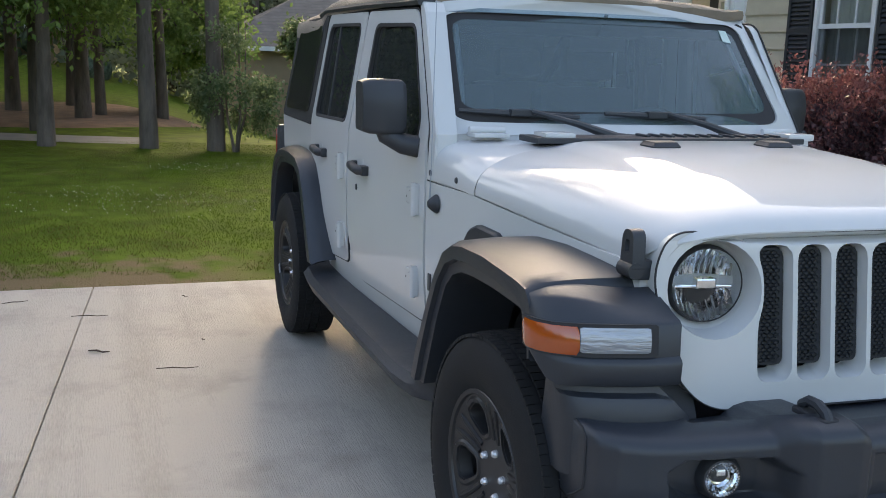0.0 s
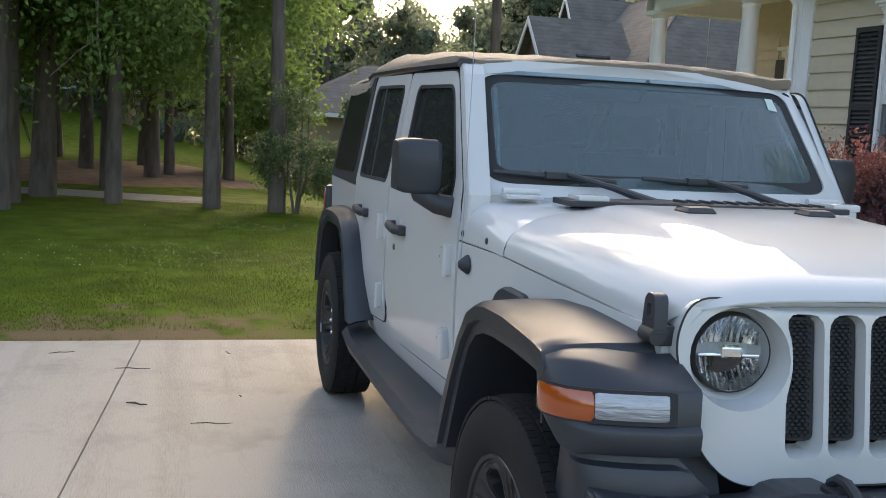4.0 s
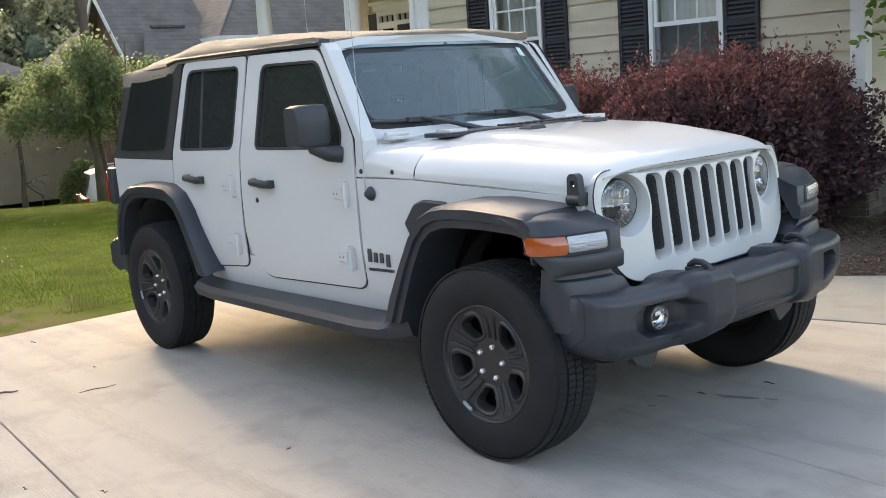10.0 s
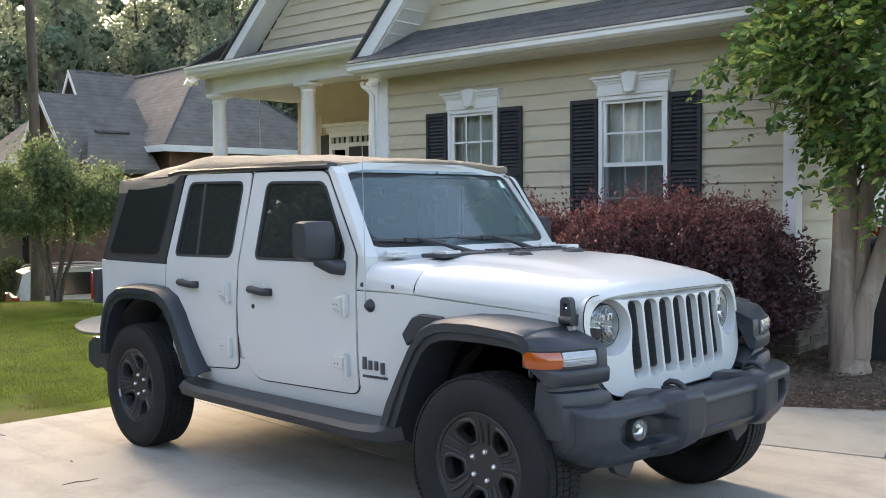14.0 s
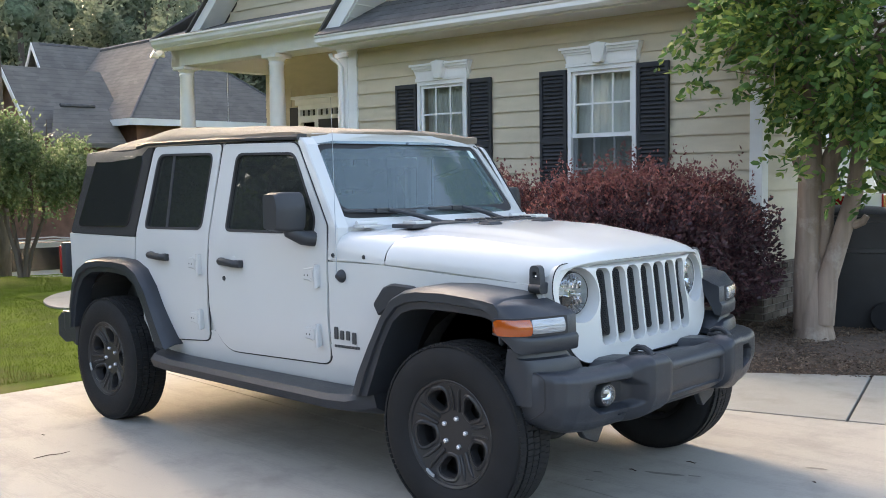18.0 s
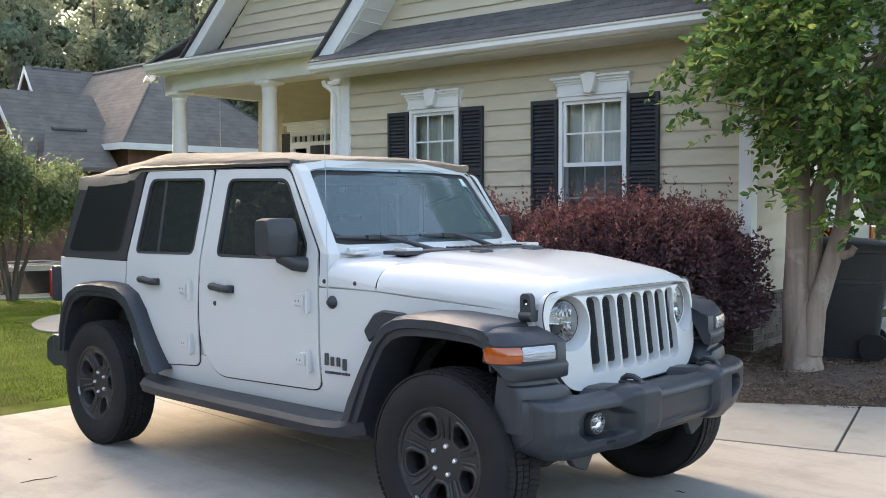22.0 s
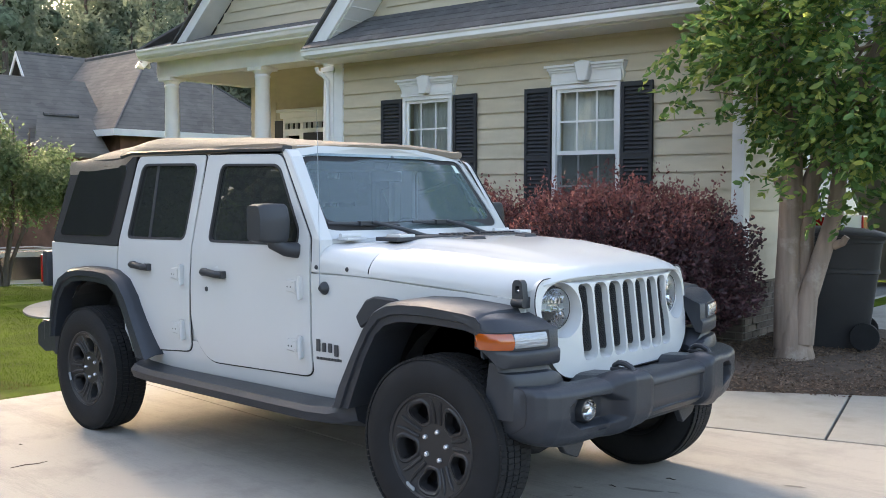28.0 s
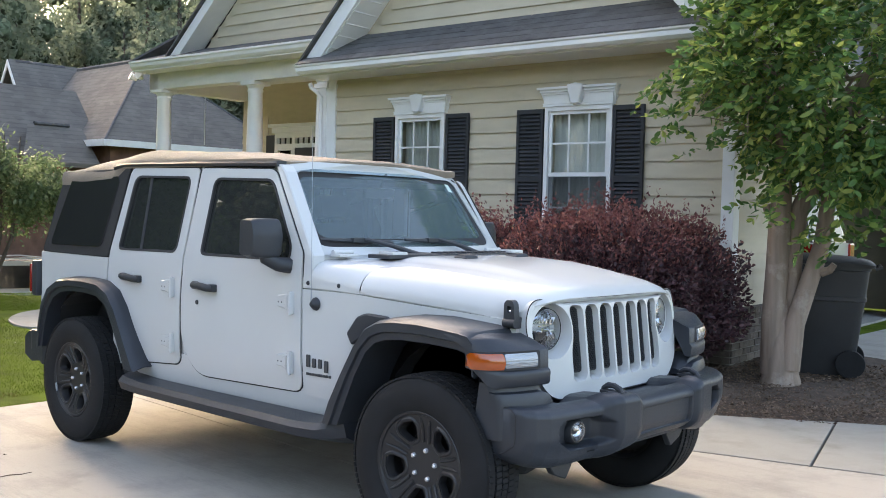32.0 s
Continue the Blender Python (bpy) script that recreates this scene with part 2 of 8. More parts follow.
M_MORTAR = shade("mortar", (0.25, 0.235, 0.21), 0.9, var=0.15, bump=0.4)
M_REDBRICK = shade("red_brick", (0.155, 0.085, 0.065), 0.85, var=0.3, scale=3, bump=0.3)
M_SHINGLE = shade("grey_shingle", (0.088, 0.088, 0.092), 0.9, var=0.25, scale=6, bump=0.5, bscale=160, piece=0.12)
# paler than the near shingles: distance haze is put into the roof colour
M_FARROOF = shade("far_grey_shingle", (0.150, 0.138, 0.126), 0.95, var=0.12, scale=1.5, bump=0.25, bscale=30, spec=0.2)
courses(M_FARROOF, 0.15)
M_CURTAIN = shade("window_curtain", (0.62, 0.62, 0.58), 0.9, var=0.05, scale=9, stretch=(12, 12, 0.4))
M_WINGLASS = pane("house_window_glass", (0.80, 0.84, 0.84))
M_SCREEN = pane("window_insect_screen", (0.50, 0.52, 0.54), 0.0, 1.3, 0.10, (0.20, 0.21, 0.22))
M_CONCRETE = shade("concrete_slab", (0.262, 0.245, 0.220), 0.8, var=0.25, scale=1.7, bump=0.4, bscale=75, blotch=((0.215, 0.20, 0.18), 2.4, 0.50, 0.76), stretch=(0.20, 2.6, 1), grit=1.3)
M_WALK = shade("grey_concrete_walk", (0.235, 0.230, 0.212), 0.85, var=0.18, scale=2.2, bump=0.3, bscale=200, blotch=((0.175, 0.168, 0.152), 2.2, 0.46, 0.72), grit=1.2)
M_JOINT = shade("joint_dirt", (0.06, 0.055, 0.048), 0.95)
M_MULCH = shade("mulch_soil", (0.070, 0.047, 0.034), 0.95, var=0.45, scale=9, bump=1.0, bscale=60)
M_CHIP = leafy("mulch_chips", [(0.06, 0.040, 0.030), (0.13, 0.09, 0.065), (0.21, 0.15, 0.11), (0.09, 0.06, 0.042)], 0.9, 0.0)
M_GRASS = shade("lawn", (0.072, 0.108, 0.010), 0.95, spec=0.05, var=0.35, scale=2.5, bump=0.8, bscale=70, blotch=((0.17, 0.135, 0.06), 1.1, 0.62, 0.82))
# bare soil shows through the grass towards the driveway's edge
_n, _l = M_GRASS.node_tree.nodes, M_GRASS.node_tree.links
_sep = _n.new("ShaderNodeSeparateXYZ")
_tc = _n.new("ShaderNodeTexCoord")
_l.new(_tc.outputs["Object"], _sep.inputs[0])
_mr = _n.new("ShaderNodeMapRange")
_mr.inputs[1].default_value, _mr.inputs[2].default_value = -6.2, -4.35
_mr.inputs[3].default_value, _mr.inputs[4].default_value = -0.25, 0.27
_l.new(_sep.outputs[0], _mr.inputs[0])
_nz = _n.new("ShaderNodeTexNoise")
_nz.inputs["Scale"].default_value, _nz.inputs["Detail"].default_value = 2.6, 8
_l.new(_tc.outputs["Object"], _nz.inputs["Vector"])
_sm = _n.new("ShaderNodeMath")
_l.new(_nz.outputs[0], _sm.inputs[0])
_l.new(_mr.outputs[0], _sm.inputs[1])
_rp = _n.new("ShaderNodeMapRange")
_rp.inputs[1].default_value, _rp.inputs[2].default_value = 0.52, 0.68
_m2 = _n.new("ShaderNodeMapRange")
_m2.inputs[1].default_value, _m2.inputs[2].default_value = -4.2, 1.0
_m2.inputs[3].default_value, _m2.inputs[4].default_value = 0.0, -0.75
_l.new(_sep.outputs[0], _m2.inputs[0])
_s2 = _n.new("ShaderNodeMath")
_l.new(_sm.outputs[0], _s2.inputs[0])
_l.new(_m2.outputs[0], _s2.inputs[1])
_l.new(_s2.outputs[0], _rp.inputs[0])
_mx = _n.new("ShaderNodeMix")
_mx.data_type = "RGBA"
_b = _n["Principled BSDF"].inputs["Base Color"]
_l.new(_b.links[0].from_socket, _mx.inputs[6])
_mx.inputs[7].default_value = (0.150, 0.112, 0.062, 1)
_my = _n.new("ShaderNodeMapRange")
_my.inputs[1].default_value, _my.inputs[2].default_value = -1.3, -0.5
_my.inputs[3].default_value, _my.inputs[4].default_value = 1.0, 0.0
_l.new(_sep.outputs[1], _my.inputs[0])
_s3 = _n.new("ShaderNodeMath")
_s3.operation = "MULTIPLY"
_l.new(_rp.outputs[0], _s3.inputs[0])
_l.new(_my.outputs[0], _s3.inputs[1])
_l.new(_s3.outputs[0], _mx.inputs[0])
_l.new(_mx.outputs[2], _b)
M_BLADE = leafy("grass_blades", [(0.058, 0.092, 0.009), (0.088, 0.120, 0.014), (0.120, 0.110, 0.032), (0.110, 0.084, 0.036), (0.070, 0.105, 0.011), (0.080, 0.112, 0.012)], 0.7, 0.2, 0.08)
M_BLADE_G = leafy("green_grass_blades", [(0.056, 0.100, 0.006), (0.070, 0.118, 0.007), (0.084, 0.130, 0.009), (0.063, 0.109, 0.007)], 0.9, 0.2, 0.05)
M_CLOVER = shade("clover_bloom", (0.5, 0.5, 0.42), 0.8, var=0.1)
M_BARK = shade("pine_bark", (0.112, 0.090, 0.076), 0.95, var=0.35, scale=9, bump=1.0, bscale=30, stretch=(1, 1, 0.25))
M_MYRTLE = shade("smooth_bark", (0.215, 0.160, 0.125), 0.75, var=0.32, scale=7, bump=0.6, bscale=24, stretch=(1.6, 1.6, 0.16), blotch=((0.34, 0.29, 0.245), 3.4, 0.54, 0.70))
M_TWIG = shade("twig", (0.06, 0.04, 0.03), 0.9)
# the bright yellow-green tint paints sunlight on a few of the leaves
M_LEAF_M = leafy("myrtle_leaves", [(0.058, 0.128, 0.042), (0.085, 0.170, 0.052), (0.13, 0.230, 0.068), (0.33, 0.38, 0.11), (0.072, 0.148, 0.046), (0.050, 0.118, 0.042)], 0.28, 0.5)
M_LEAF_R = leafy("burgundy_leaves", [(0.052, 0.032, 0.042), (0.070, 0.038, 0.048), (0.105, 0.050, 0.060), (0.046, 0.037, 0.042), (0.145, 0.070, 0.078), (0.060, 0.034, 0.042)], 0.42, 0.35)
# red new growth, lightened as well to paint skylight on the shrubs' tops
M_LEAF_TOPLIT = leafy("toplit_new_red_leaves", [(0.15, 0.060, 0.062), (0.21, 0.085, 0.085), (0.26, 0.12, 0.11), (0.11, 0.045, 0.05)], 0.42, 0.4)
M_LEAF_D = leafy("oak_leaves", [(0.078, 0.132, 0.038), (0.115, 0.178, 0.05), (0.150, 0.215, 0.065)], 0.6, 0.52, 0.2)
M_LEAF_H = leafy("hedge_leaves", [(0.040, 0.062, 0.028), (0.060, 0.085, 0.036), (0.085, 0.115, 0.050)], 0.6, 0.3)
M_LEAF_N = leafy("small_tree_leaves", [(0.080, 0.120, 0.055), (0.112, 0.155, 0.072), (0.19, 0.23, 0.125)], 0.45, 0.5)
# far foliage, leaves and inner masses: paler and greyer, with haze in the colour
M_LEAF_HAZE = leafy("hazed_far_leaves", [(0.128, 0.158, 0.112), (0.150, 0.182, 0.130), (0.170, 0.202, 0.146), (0.138, 0.168, 0.120)], 0.85, 0.6, 0.15)
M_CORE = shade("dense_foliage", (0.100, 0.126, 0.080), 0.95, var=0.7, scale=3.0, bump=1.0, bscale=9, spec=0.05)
M_BIN = shade("black_bin_plastic", (0.028, 0.029, 0.032), 0.5, var=0.15, scale=4, bump=0.15, bscale=300)
M_STRAW = shade("pine_straw", (0.15, 0.085, 0.05), 0.95, var=0.35, scale=2.5, bump=0.8, bscale=50)
M_ROAD = shade("asphalt_path", (0.20, 0.195, 0.185), 0.9, var=0.12, scale=3, bump=0.3, bscale=120)
M_TANWALL = shade("tan_stucco", (0.30, 0.23, 0.15), 0.85, var=0.12, scale=1.2)
M_CARPAINT = shade("champagne_paint", (0.36, 0.335, 0.29), 0.3, var=0.04, coat=1.0)
M_SILVERCAR = shade("silver_car_paint", (0.34, 0.37, 0.42), 0.3, metal=0.3, var=0.04, coat=1.0)
M_DARKGLASS = shade("dark_car_glass", (0.012, 0.013, 0.015), 0.08, var=0.05, spec=0.8)


# ---- mesh helpers ----
def thing(name, x=0.0, y=0.0, z=0.0, rz=0.0, label="", category="", group="", kind=""):
    ob = new(name)
    ob.matrix_world = pose(x, y, z, 0, 0, rz)
    ob.empty_display_size = 0.1
    return tagged(ob, label, category, group, kind)


def part(name, bm, material, parent, label="", smooth=False, kind=""):
    me = bpy.data.meshes.new(name)
    bmesh.ops.recalc_face_normals(bm, faces=bm.faces[:])
    bm.to_mesh(me)
    bm.free()
    return part_of(name, me, material, parent, label, smooth, kind)


def part_of(name, me, material, parent, label="", smooth=False, kind=""):
    if not me.materials:
        me.materials.append(material)
    if smooth:
        me.polygons.foreach_set("use_smooth", [True] * len(me.polygons))
        me.set_sharp_from_angle(angle=radians(38))
    ob = new(name, me)
    ob.parent = parent
    return tagged(ob, label, kind=kind)


def flat_mesh(name, verts, faces):
    me = bpy.data.meshes.new(name)
    me.from_pydata(verts, [], faces)
    return me


def box(bm, x0, x1, y0, y1, z0, z1, bevel=0.0, m=None):
    made = bmesh.ops.create_cube(bm, size=1.0, matrix=Matrix.Translation(((x0 + x1) / 2, (y0 + y1) / 2, (z0 + z1) / 2)) @ Matrix.Diagonal((abs(x1 - x0), abs(y1 - y0), abs(z1 - z0), 1)))
    vs = made["verts"]
    if bevel:
        es = list({e for v in vs for e in v.link_edges})
        got = bmesh.ops.bevel(bm, geom=es, offset=bevel, segments=2, affect="EDGES", profile=0.6)
        vs = got["verts"]
    if m is not None:
        bmesh.ops.transform(bm, matrix=m, verts=vs)
    return vs


def loft(bm, rings, loop=True, caps=True, ends_loop=False):
    """Joins rings of points, each of the same count, into a skin."""
    vr = [[bm.verts.new(p) for p in ring] for ring in rings]
    n = len(vr[0])
    for a, b in zip(vr, vr[1:] + ([vr[0]] if ends_loop else [])):
        for k in range(n if loop else n - 1):
            j = (k + 1) % n
            try:
                bm.faces.new((a[k], a[j], b[j], b[k]))
            except ValueError:
                pass
    if caps and loop and not ends_loop:
        for r in (vr[0], vr[-1]):
            try:
                bm.faces.new(r)
            except ValueError:
                pass
    return vr


def tube(bm, pts, radii, n=8, caps=True):
    pts = [Vector(p) for p in pts]
    if not hasattr(radii, "__len__"):
        radii = [radii] * len(pts)
    rings, up = [], None
    for k, p in enumerate(pts):
        d = (pts[min(k + 1, len(pts) - 1)] - pts[max(k - 1, 0)]).normalized()
        if up is None:
            up = d.orthogonal().normalized()
        up = (up - d * up.dot(d)).normalized()
        side = d.cross(up)
        rings.append([p + (up * math.cos(a) + side * math.sin(a)) * radii[k] for a in (2 * math.pi * i / n for i in range(n))])
    loft(bm, rings, caps=caps)


def revolve(bm, profile, n=48, m=None, close=False):
    """Turns (radius, along) pairs round the local y axis."""
    rings = []
    for i in range(n):
        a = 2 * math.pi * i / n
        rings.append([(r * math.cos(a), y, r * math.sin(a)) for r, y in profile])
    vr = loft(bm, rings, loop=close, caps=False, ends_loop=True)
    vs = [v for r in vr for v in r]
    bmesh.ops.remove_doubles(bm, verts=vs, dist=1e-5)
    vs = [v for v in vs if v.is_valid]
    if m is not None:
        bmesh.ops.transform(bm, matrix=m, verts=vs)
    return vs


def rounded(pts, r, n=4):
    """A polygon with its corners rounded; r may be one radius or one per corner."""
    out, k = [], len(pts)
    rs = r if hasattr(r, "__len__") else [r] * k
    for i, p in enumerate(pts):
        p, a, b = Vector(p), Vector(pts[i - 1]), Vector(pts[(i + 1) % k])
        da, db = (a - p), (b - p)
        rr = min(rs[i], da.length * 0.48, db.length * 0.48)
        if rr < 1e-4:
            out.append(tuple(p))
            continue
        s, e = p + da.normalized() * rr, p + db.normalized() * rr
        for j in range(n + 1):
            t = j / n
            q = s * (1 - t) ** 2 + p * 2 * t * (1 - t) + e * t * t
            out.append(tuple(q))
    return out


def inset(pts, d):
    """A polygon moved inwards by d."""
    area = sum(a[0] * b[1] - b[0] * a[1] for a, b in zip(pts, pts[1:] + pts[:1]))
    s = 1 if area > 0 else -1
    out = []
    for i, p in enumerate(pts):
        a, b = Vector(pts[i - 1]), Vector(pts[(i + 1) % len(pts)])
        t = b - a
        if t.length < 1e-9:
            out.append(p)
            continue
        t.normalize()
        out.append((p[0] - t.y * s * d, p[1] + t.x * s * d))
    return out


def panel(bm, outline, put, depth, chamfer=0.006):
    """A plate with a chamfered front. put(a, b, d) gives the place at plane coordinates a, b, d behind the front."""
    ins = inset(outline, chamfer)
    rings = [[put(a, b, depth) for a, b in outline], [put(a, b, chamfer) for a, b in outline], [put(a, b, 0) for a, b in ins]]
    vr = loft(bm, rings, caps=False)
    bm.faces.new(vr[-1])
    bm.faces.new(vr[0])


def pierced(bm, outline, holes, put, depth, lip=0.0):
    """A plate with holes right through it; lip slopes the holes' edges inwards."""
    loops = [outline] + holes
    front = [[bm.verts.new(put(a, b, 0)) for a, b in lp] for lp in loops]
    edges = []
    for vs in front:
        for k in range(len(vs)):
            edges.append(bm.edges.new((vs[k], vs[(k + 1) % len(vs)])))
    bmesh.ops.triangle_fill(bm, use_beauty=True, use_dissolve=False, edges=edges)
    for i, (lp, vs) in enumerate(zip(loops, front)):
        back_pts = inset(lp, lip) if i and lip else lp
        back = [bm.verts.new(put(a, b, depth)) for a, b in back_pts]
        for k in range(len(vs)):
            j = (k + 1) % len(vs)
            bm.faces.new((vs[k], vs[j], back[j], back[k]))


def curve_at(table, x):
    """A value read from a table of (x, value) by straight lines."""
    if x <= table[0][0]:
        return table[0][1]
    for (a, va), (b, vb) in zip(table, table[1:]):
        if x <= b:
            return va + (vb - va) * (x - a) / (b - a)
    return table[-1][1]


def leaf_mesh(name, places, size, rs, up=0.3, slim=0.45, jitter=0.35, ways=None, oval=False):
    """A mesh of diamond leaves at the places (n, 3), turned every way, with a fold along the middle."""
    n = len(places)
    d = rs.normal(size=(n, 3))
    if ways is not None:
        d = d * 0.55 + ways
    d[:, 2] += up * rs.normal(size=n)
    d /= np.linalg.norm(d, axis=1, keepdims=True) + 1e-9
    o = rs.normal(size=(n, 3))
    s = np.cross(d, o)
    s /= np.linalg.norm(s, axis=1, keepdims=True) + 1e-9
    nrm = np.cross(d, s)
    ln = (size * (1 + jitter * rs.uniform(-1, 1, n)))[:, None]
    base = places
    mid = base + d * ln * 0.45 - nrm * ln * 0.06
    left, right = mid + s * ln * slim * 0.5 + nrm * ln * 0.12, mid - s * ln * slim * 0.5 + nrm * ln * 0.12
    tip = base + d * ln
    if oval:
        low, high = base + d * ln * 0.25, base + d * ln * 0.68 - nrm * ln * 0.05
        wide = s * ln * slim * 0.46
        lift = nrm * ln * 0.09
        corners = [base, low + wide * 0.9 + lift, high + wide + lift, tip, high - wide + lift, low - wide * 0.9 + lift]
        order = [0, 1, 3, 1, 2, 3, 0, 3, 5, 3, 4, 5]
    else:
        corners, order = [base, left, tip, right], [0, 1, 2, 0, 2, 3]
    m, q = len(corners), len(order)
    v = np.stack(corners, 1).reshape(-1, 3)
    me = bpy.data.meshes.new(name)
    me.vertices.add(m * n)
    me.vertices.foreach_set("co", v.ravel().astype(np.float32))
    me.loops.add(q * n)
    idx = np.arange(n)[:, None] * m + np.array(order)
    me.loops.foreach_set("vertex_index", idx.ravel().astype(np.int32))
    me.polygons.add(q // 3 * n)
    me.polygons.foreach_set("loop_start", np.arange(0, q * n, 3, dtype=np.int32))
    me.update(calc_edges=True)
    me.validate()
    return me

# ---- ground ----
def smooth(t):
    t = max(0.0, min(1.0, t))
    return t * t * (3 - 2 * t)


def ground_z(x, y):
    """Level by the house, falling away beyond the lawn, rising again far off."""
    dip = -2.4 * smooth((-11.3 - x) / 16.0) * smooth((y + 2.0) / 10.0)
    rise = 1.6 * smooth((-30.0 - x) / 30.0) * smooth((-1.0 - y) / 6.0)
    bed = 0.07 * smooth((y - 3.2) / 0.5) * smooth((x + 8) / 2)
    lawn = -0.03 + 0.05 * smooth((-4.6 - x) / 2.0) * (y < 4)
    base = -0.06 if x > -4.7 and y < 3.8 else lawn
    return base + dip + rise + bed * (x > -7)


ground = thing("ground", kind="structure", label="mown green lawn running out under trees", category="ground")
xs = sorted(set([-400, -250, -160, -110] + [-90 + 3 * k for k in range(20)] + [-31 + 0.75 * k for k in range(36)] + [-4.45, -4.33, -4.0, -3, -1, 1, 3, 6, 10, 20, 40, 80, 160, 400]))
ys = sorted(set([-400, -200, -100, -60] + [-40 + 3 * k for k in range(11)] + [-8 + 0.8 * k for k in range(26)] + [15, 18, 22, 27, 33, 40, 55, 80, 130, 250, 400]))
gv = [(x, y, ground_z(x, y)) for x in xs for y in ys]
ny = len(ys)
gf = [(i * ny + j, i * ny + j + 1, (i + 1) * ny + j + 1, (i + 1) * ny + j) for i in range(len(xs) - 1) for j in range(ny - 1)]
me = flat_mesh("lawn", gv, gf)
part_of("lawn", me, M_GRASS, ground, smooth=True)


def drive_z(x):
    """The driveway climbs very gently towards the street."""
    return 0.022 + 0.008 * x


def slab(name, pts, z, thick, material, parent, label="", fall=True):
    bm = bmesh.new()
    panel(bm, pts, lambda a, b, d: (a, b, (drive_z(a) if fall else 0.0) + z - d), thick, 0.004)
    return part(name, bm, material, parent, label)


# driveway slabs, with joints along the drive
drive = thing("driveway", kind="structure", label="pale broom-finished concrete driveway with dark joints", category="driveway")
SL = -0.074


def lane(y0, x):
    return y0 + SL * (x + 4.3)


edges_y = [-9.4, -7.5, -5.6, -3.75, -1.935, 0.185]
gap = 0.003
for k, (ya, yb) in enumerate(zip(edges_y, edges_y[1:])):
    for x0, x1 in ((-4.33, 7.5),):
        slab("slab", [(x0, lane(ya, x0) + gap), (x1, lane(ya, x1) + gap), (x1, lane(yb, x1) - gap), (x0, lane(yb, x0) - gap)], 0.0, 0.1, M_CONCRETE, drive)
slab("slab", [(-4.33, lane(0.185, -4.33) + gap), (7.5, lane(0.185, 7.5) + gap), (7.5, 3.62), (1.10, 2.052), (0.55, 1.905), (-0.11, 1.745), (-0.6, 1.66), (-4.33, 1.66)], 0.0, 0.1, M_CONCRETE, drive)
bm = bmesh.new()
box(bm, -4.32, 7.4, -9.3, 1.6, -0.12, -0.045)
part("joint_bed", bm, M_JOINT, drive)

walkway = thing("front_walk", kind="structure", label="grey concrete front walk beside the driveway", category="walkway")
slab("slab", [(-4.33, 1.67), (-0.6, 1.67), (-0.11, 1.757), (0.575, 1.922), (0.185, 3.37), (-0.55, 2.93), (-1.1, 2.72), (-4.33, 2.65)], 0.004, 0.11, M_WALK, walkway)
slab("slab", [(0.59, 1.926), (1.10, 2.064), (7.5, 3.635), (7.5, 5.4), (1.6, 4.0), (0.63, 3.60), (0.20, 3.378)], 0.004, 0.11, M_WALK, walkway)
slab("slab", [(-8.2, 1.9), (-4.34, 1.67), (-4.34, 2.65), (-8.2, 2.9)], 0.004, 0.11, M_WALK, walkway, fall=False)
slab("slab", rounded([(-9.95, 1.98), (-9.3, 1.50), (-8.65, 1.30), (-8.21, 1.36), (-8.21, 2.9), (-9.6, 3.4), (-12.4, 6.2), (-13.4, 5.6), (-10.4, 2.9)], 0.35, 5), 0.045, 0.11, M_WALK, walkway, fall=False)

# mulch bed
bed = thing("mulch_bed", kind="structure", label="brown mulch bed before the house wall", category="mulch")
bm = bmesh.new()
rs = np.random.RandomState(4)
bx = [-7.0 + 0.22 * k for k in range(70)]
rings = []
for x in bx:
    near = 2.66 if x < -1.1 else 2.72 + (x + 1.1) * 0.40 if x < 0.2 else 3.37 + (x - 0.2) * 0.5
    far = 5.4 if x < -1.3 else 6.7
    rings.append([(x, near + 0.012 + (far - near) * t, -0.02 + 0.10 * smooth(t * 8) + 0.012 * rs.normal()) for t in (0, 0.06, 0.15, 0.3, 0.45, 0.6, 0.8, 1.0)])
loft(bm, rings, loop=False)
part("mulch", bm, M_MULCH, bed, smooth=True)
n = 40000
cx = rs.uniform(-2.0, 4.0, n)
cn = np.where(cx < -1.1, 2.70, np.where(cx < 0.2, 2.74 + (cx + 1.1) * 0.40, 3.39 + (cx - 0.2) * 0.5))
cy = cn + rs.uniform(0.0, 1, n) ** 1.2 * 3.2
pl = np.stack([cx, cy, 0.075 - 0.075 * np.exp(-(cy - cn) * 8) + rs.uniform(-0.004, 0.02, n)], 1)
me = leaf_mesh("chips", pl, 0.034, rs, up=0.0, slim=0.28, ways=np.stack([rs.normal(size=n), rs.normal(size=n), 0.0 * cx], 1) * 1.5)
part_of("mulch_chips", me, M_CHIP, bed, kind="stuff")

# grass blades and clover on the lawn
n = 340000
gx = -4.33 - 10.5 * rs.uniform(0, 1, n) ** 1.7
gy = rs.uniform(-8.5, 5.0, n)
keep = (np.array([noise.noise(Vector((a * 0.9, b * 0.9, 3.0))) + 0.5 * noise.noise(Vector((a * 3.1, b * 3.1, 7.0))) for a, b in zip(gx, gy)]) + 0.26 + 0.40 * np.minimum(1, (-4.33 - gx) / 1.8) > rs.uniform(0, 0.75, n) - np.where(gy > -0.9, 0.35, 0.0))
off_walk = ~((gy > 1.6) & (gy < 3.0) & (gx > -8.3)) & ~((gx > -10.3) & (gx < -8.2) & (gy > 1.6)) 
gx, gy = gx[keep & off_walk], gy[keep & off_walk]
gz = np.array([ground_z(a, b) for a, b in zip(gx, gy)])
n = len(gx)
ways = np.stack([rs.normal(size=n) * 0.5, rs.normal(size=n) * 0.5, np.full(n, 1.5)], 1)
lush = gy + 0.5 * np.sin(gx * 1.7) > -0.9
